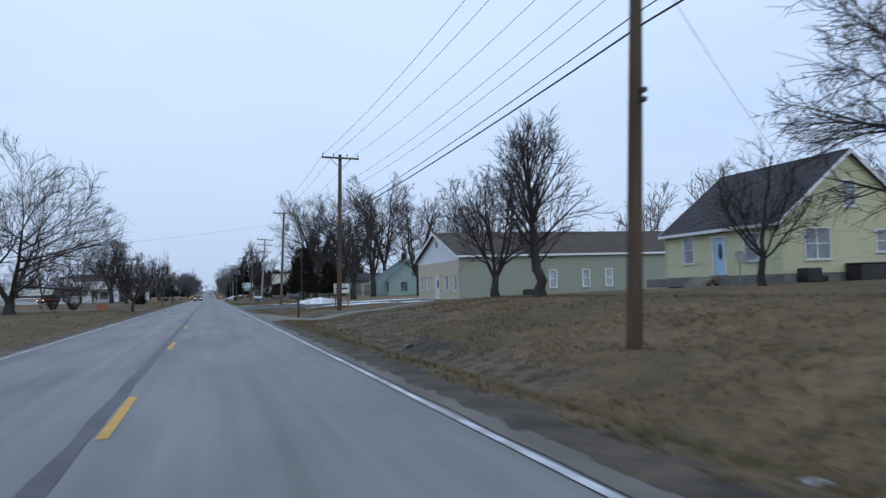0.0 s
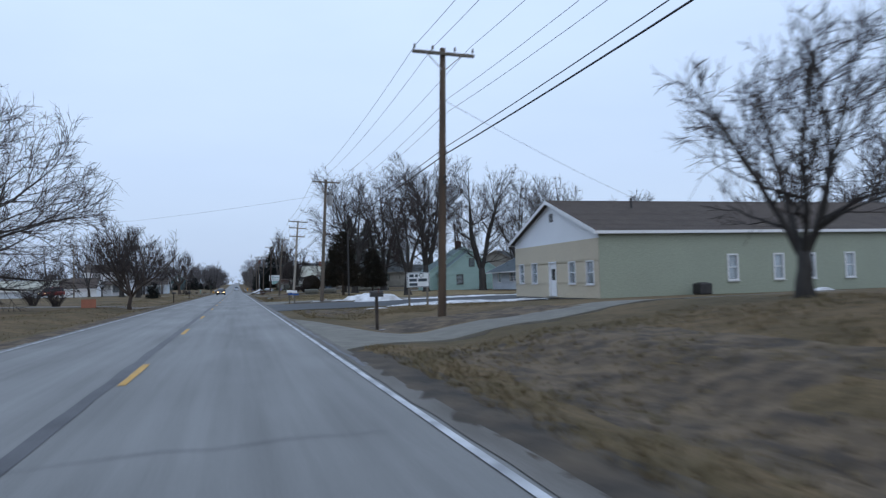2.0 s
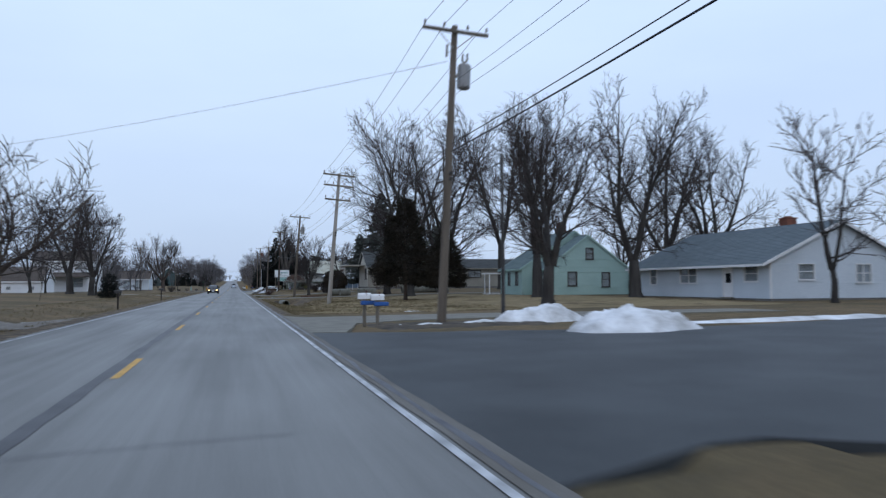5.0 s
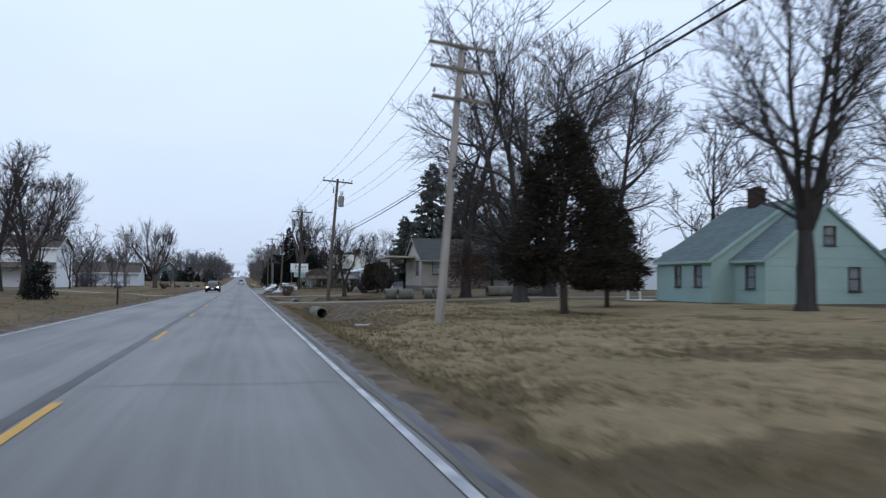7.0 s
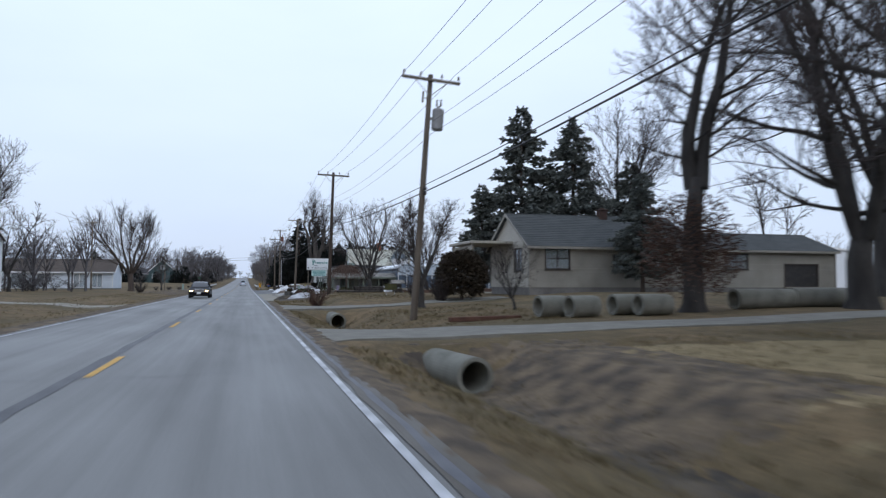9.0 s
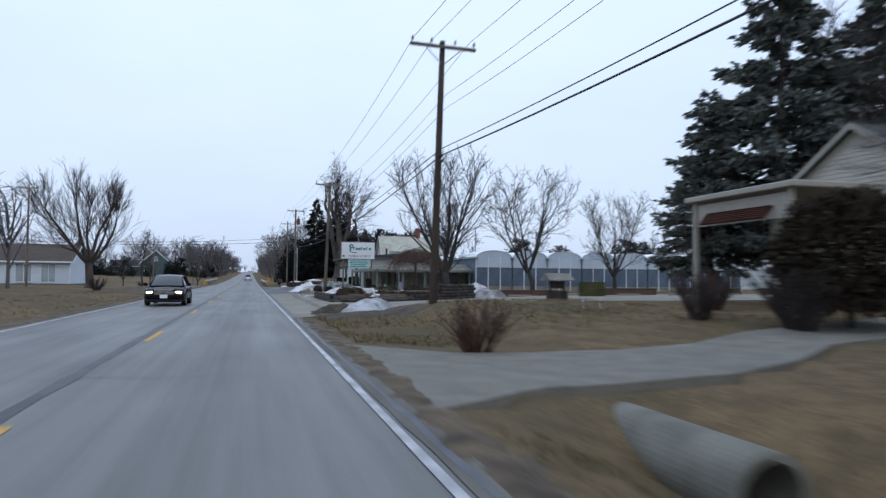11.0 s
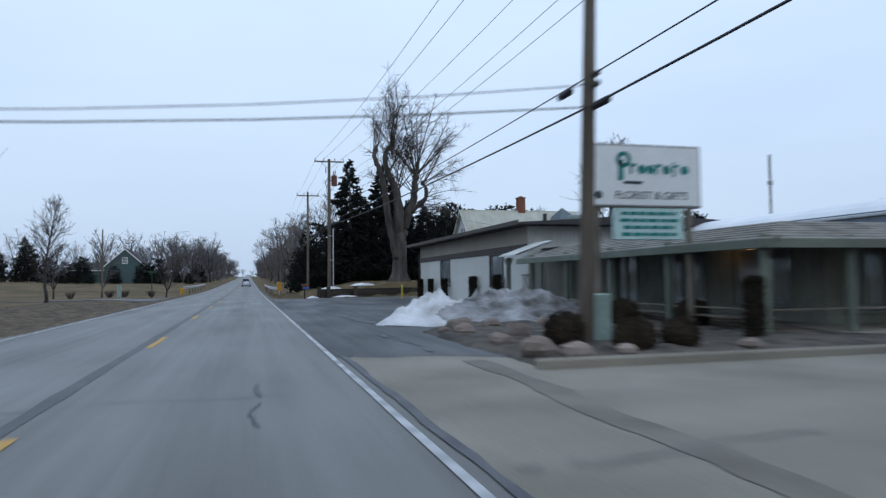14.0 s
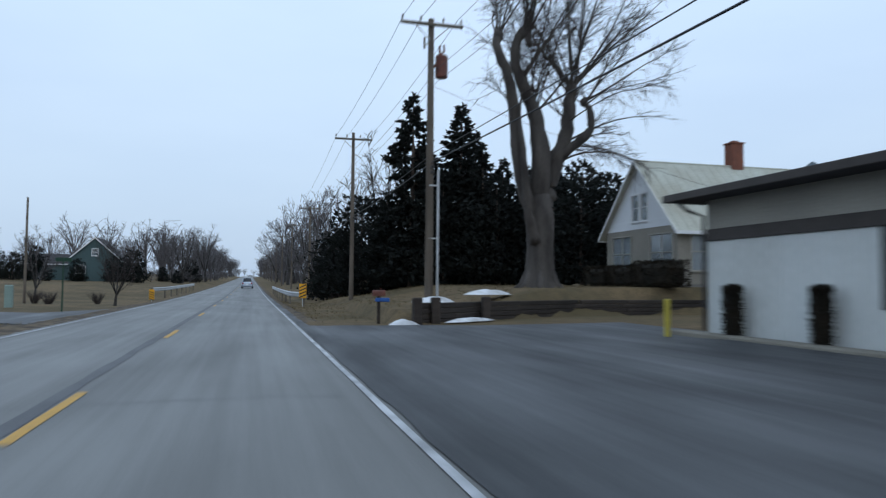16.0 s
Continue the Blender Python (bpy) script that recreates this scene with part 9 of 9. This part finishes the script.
b.quad((-.55, 0, 1.22), (.55, 0, 1.22), (.55, .5, .95), (-.55, .5, .95))
b.quad((-.55, -.5, .91), (-.55, .5, .91), (.55, .5, .91), (.55, -.5, .91))
for s in (-.55, .55):
    b.quad((s, -.5, .91), (s, -.5, .95), (s, 0, 1.22), (s, .5, .95), (s, .5, .91))
for s in (-.5, .5):
    b.quad((-.55, s, .91), (.55, s, .91), (.55, s, .95), (-.55, s, .95))
part("roof", b, M["roof_wood"], well)

# ---- guard rails and markers ----
def guard_rail(x, y0, y1, side, label):
    g = thing("guard_rail", (0, 0, 0), label, "guard rail", "bridge guard rails")
    n = 14
    rail = Build()
    prof = [(0, .78), (.06, .73), (.06, .66), (0, .62), (0, .60), (.06, .56), (.06, .49), (0, .44)]
    ys = [y0 + (y1 - y0) * i / n for i in range(n + 1)]
    k = len(prof)
    for y in ys:
        fl = side * max(0, 1 - (y - y0) / 6) ** 2 * .5
        z = rise(y)
        rail.v += [(x + fl - side * a, y, z + c) for a, c in prof]
    for i in range(n):
        for j in range(k - 1):
            a = i * k + j
            rail.f.append((a, a + 1, a + 1 + k, a + k))
    part("rail", rail, M["steel"], g)
    for i in range(0, n + 1, 2):
        y = ys[i]
        b = Build()
        fl = side * max(0, 1 - (y - y0) / 6) ** 2 * .5
        b.box((x + fl + side * .12, y, rise(y) + .2), (.15, .15, 1.1), bev=.01)
        part("post", b, M["grey_timber"], g)
    m = thing("hazard_marker", (x + side * .55, y0 - .3, land(x + side * .55, y0 - .3)), "yellow and black striped hazard marker on a post", "road sign", "hazard markers")
    b = Build()
    b.tube([(0, .03, -.4), (0, .03, 1.3)], .03, 6)
    part("post", b, M["steel"], m)
    b = Build()
    b.box((0, 0, 1.0), (.46, .02, .92), bev=.005)
    pl = part("panel", b, M["marker_yellow"], m)
    b = Build()
    for i in range(4):
        z = .62 + i * .21
        b.quad((-.21, -.014, z - .08 * side), (.21, -.014, z + .10 * side), (.21, -.014, z + .19 * side), (-.21, -.014, z + .01 * side))
    part("stripe", b, M["dark_metal"], pl)


guard_rail(3.7, 316, 362, 1, "galvanised bridge guard rail beside the lane")
guard_rail(-7.2, 340, 384, -1, "galvanised bridge guard rail across the road")
b = Build()
b.box((0, 0, .55), (.35, .3, 1.2), bev=.03)
solo("pedestal", b, M["utility_green"], "pale utility pedestal across the road", "utility cabinet", at=(-11, 310, land(-11, 310)))
b = Build()
b.tube([(0, 0, -.3), (0, 0, 2.6)], .04, 8)
b.box((0, 0, 2.5), (.7, .03, .18))
solo("street_sign", b, M["blade_green"], "small dark green street-name blade on a thin post", "street sign", at=(-7.6, 306, land(-7.6, 306)))
b = Build()
b.box((0, 0, .4), (1.1, .05, .7), bev=.01)
b.box((-.45, .05, .2), (.08, .08, 1.0))
b.box((.45, .05, .2), (.08, .08, 1.0))
solo("barrier_board", b, M["orange_net"], "faded orange board beside the far drive", "board", at=(-10.9, 118.2, land(-10.9, 118.2)))
# ---- cars ----
def car(name, x, y, rz, paint, label, L=4.9, W=1.83, H=1.45, van=False, lights=False):
    c = thing(name, (x, y, rise(y) + .007), label, "car", rz=rz)
    h = L / 2
    # stations along the length: position, half width, sill, belt height
    st = [(-h, .62, .42, .68), (-h + .12, .78, .30, .82), (-h + .5, .9, .26, .92), (-.9, W / 2, .24, .95), (.2, W / 2, .24, .94), (1.15, W / 2, .25, .93), (h - .9, .92, .22, .87), (h - .35, .89, .19, .79), (h - .08, .80, .2, .68), (h, .68, .26, .56)]
    if van:
        st = [(-h, .78, .40, .95), (-h + .1, .86, .3, 1.02)] + st[2:]
    b = Build()
    for px, w, z0, z1 in st:
        prof = [(w * .86, z0), (w, z0 + .12), (w * 1.0, z0 + (z1 - z0) * .55), (w * .95, z1 - .05), (w * .86, z1), (0, z1 + .03)]
        ring = [(px, -a, z) for a, z in prof] + [(px, a, z) for a, z in reversed(prof[:-1])]
        b.v += ring
    k = 11
    for i in range(len(st) - 1):
        for j in range(k):
            a, d = i * k + j, i * k + (j + 1) % k
            b.f.append((a, d, d + k, a + k))
    b.f += [tuple(reversed(range(k))), tuple((len(st) - 1) * k + j for j in range(k))]
    part("body", b, M[paint], c, smooth=True)
    # cabin: stations from the windshield's foot over the roof to the rear window's foot: place, half width, height
    if van:
        sec = [(1.55, .78, .94), (1.12, .72, 1.24), (.62, .66, H - .06), (.1, .64, H), (-1.2, .63, H - .01), (-h + .5, .62, H - .07), (-h + .3, .68, 1.3), (-h + .14, .76, .98)]
    else:
        sec = [(1.32, .76, .94), (.92, .69, 1.17), (.42, .61, H - .07), (-.05, .58, H), (-.75, .58, H - .01), (-1.2, .60, H - .08), (-1.6, .66, 1.17), (-h + .52, .72, .97)]
    top = len(sec)

    def rim(i, k):
        """A point across the cabin at station i; k runs from one side to the other, bowed forwards and upwards in the middle."""
        px, w, z = sec[i]
        bow = 1 - k * k
        return (px + (.10 if i < 2 else -.06 if i > 5 else 0) * bow, w * k, z + (.035 if 1 < i < top - 2 else .015) * bow - (.03 if abs(k) > .95 and 1 < i < 6 else 0))

    ks = (-1, -.93, -.6, -.2, .2, .6, .93, 1)
    for nm, i0, i1, mat_ in (("windshield", 0, 2, "car_glass"), ("roof", 2, 5, paint), ("rear_window", 5, 7, "car_glass")):
        g = Build()
        for i in range(i0, i1 + 1):
            g.v += [rim(i, k) for k in ks]
        for i in range(i1 - i0):
            for j in range(7):
                a = i * 8 + j
                g.f.append((a, a + 1, a + 9, a + 8))
        part(nm, g, M[mat_], c, smooth=True)
    for s in (-1, 1):
        g = Build()
        line = [rim(i, s) for i in range(top)]
        foot = [(p[0], s * .83, .95) for p in line]
        for i in range(top - 1):
            g.quad(foot[i], foot[i + 1], line[i + 1], line[i]) if s > 0 else g.quad(foot[i + 1], foot[i], line[i], line[i + 1])
        part("side_window", g, M["car_glass"], c)
        g = Build()
        g.tube(line, .035, 6)
        part("roof_rail", g, M[paint], c, smooth=True)
        for xx in (-.32,) + ((-1.3,) if van else (-1.18,)):
            g = Build()
            g.tube([(xx - .06, s * .835, .94), (xx, s * .62, H - .06)], .04, 5)
            part("pillar", g, M[paint], c)
    f1 = sec[0][0]
    for s in (-1, 1):
        for xx in (-h + .95, h - .95):
            b = Build()
            b.lathe([(.2, -.1), (.30, -.11), (.33, -.06), (.33, .06), (.30, .11), (.2, .1)], 20, (0, 0, 0), 'Y')
            wl_ = part("wheel", b, M["tyre"], c, at=(xx, s * (W / 2 - .1), .33))
            b = Build()
            b.lathe([(.001, s * .07), (.06, s * .09), (.18, s * .06), (.21, s * .1)], 16, (0, 0, 0), 'Y')
            part("rim", b, M["chrome"], wl_)
        b = Build()
        b.box((f1 - .3, s * .98, 1.0), (.12, .2, .14), bev=.03)
        part("mirror", b, M[paint], c)
        b = Build()
        b.box((h - .14, s * .64, .63), (.22, .26, .12), bev=.055)
        part("headlight", b, M["headlight" if lights else "chrome"], c)
        b = Build()
        b.box((-h + .07, s * .66, .82), (.16, .24, .3 if van else .16), bev=.03)
        part("tail_light", b, M["tail_red"], c)
    b = Build()
    for i in range(5):
        b.box((h - .02, 0, .55 + i * .045), (.06, .84, .018))
    b.box((h - .01, 0, .78), (.06, .9, .03), bev=.008)
    part("grille", b, M["chrome"], c)
    b = Build()
    b.box((h - .14, 0, .29), (.3, W * .84, .22), bev=.07)
    part("air_dam", b, M["tyre"], c)
    for xx in (h + .01, -h - .01):
        b = Build()
        b.box((xx, 0, .42), (.12, W * .78, .18), bev=.05)
        part("bumper", b, M[paint], c)
        b = Build()
        b.box((xx + (.065 if xx > 0 else -.065), 0, .46 if xx > 0 else .62), (.02, .32, .16))
        part("number_plate", b, M["sign_white"], c)
    return c


car("car", -2.75, 223.6, -90, "dark_car", "near-black sedan with headlights on, in the far lane", lights=True)
rc = car("car", -30.6, 195.4, -120, "red_car", "dark red minivan parked in the yard, headlights on", 4.6, 1.85, 1.75, True, True)
rc.location.z = land(-30.6, 195.4) + .25
car("car", .55, 390, 90, "silver_car", "silver minivan ahead in the lane", 4.7, 1.8, 1.7, True)


# ---- dry grass tufts on the verge ----
def tufts(name, x0, x1, y0, y1, count, seed, keep, label):
    r = random.Random(seed)
    b = Build()
    while len(b.f) < count:
        x, y = x0 + (x1 - x0) * r.random() ** 1.4, r.uniform(y0, y1)
        if not keep(x, y) or noise.noise((x * .5, y * .5, 4)) < r.uniform(-.5, .25):
            continue
        z = land(x, y) + .02
        for k in range(4):
            w, h = r.uniform(0, 6.283), r.uniform(.04, .11)
            dx, dy = math.cos(w), math.sin(w)
            px, py = x + r.gauss(0, .05), y + r.gauss(0, .05)
            n = len(b.v)
            b.v += [(px - dy * .012, py + dx * .012, z), (px + dy * .012, py - dx * .012, z), (px + dx * h * .7, py + dy * h * .7, z + h)]
            b.f.append((n, n + 1, n + 2))
    return solo(name, b, M["straw"], label, "grass", kind="stuff")


tufts("grass", 3.3, 16, 33, 70, 42000, 1, lambda x, y: True, "short dry winter grass on the bank")
tufts("grass", 3.6, 14, 86, 96, 9000, 2, lambda x, y: True, "short dry winter grass by the lot")
tufts("grass", 3.4, 16, 127, 170, 42000, 3, lambda x, y: True, "short dry winter grass on the lawn")
tufts("grass", 3.4, 14, 177, 212, 22000, 4, lambda x, y: not (192 < y < 201), "short dry winter grass by the ditch")
tufts("grass", 3.2, 20, 294, 330, 9000, 5, lambda x, y: y > wall_line(x) + .6, "short dry winter grass on the lawn")
tufts("grass", -12, -5.4, 60, 296, 22000, 6, lambda x, y: True, "short dry winter grass across the road")
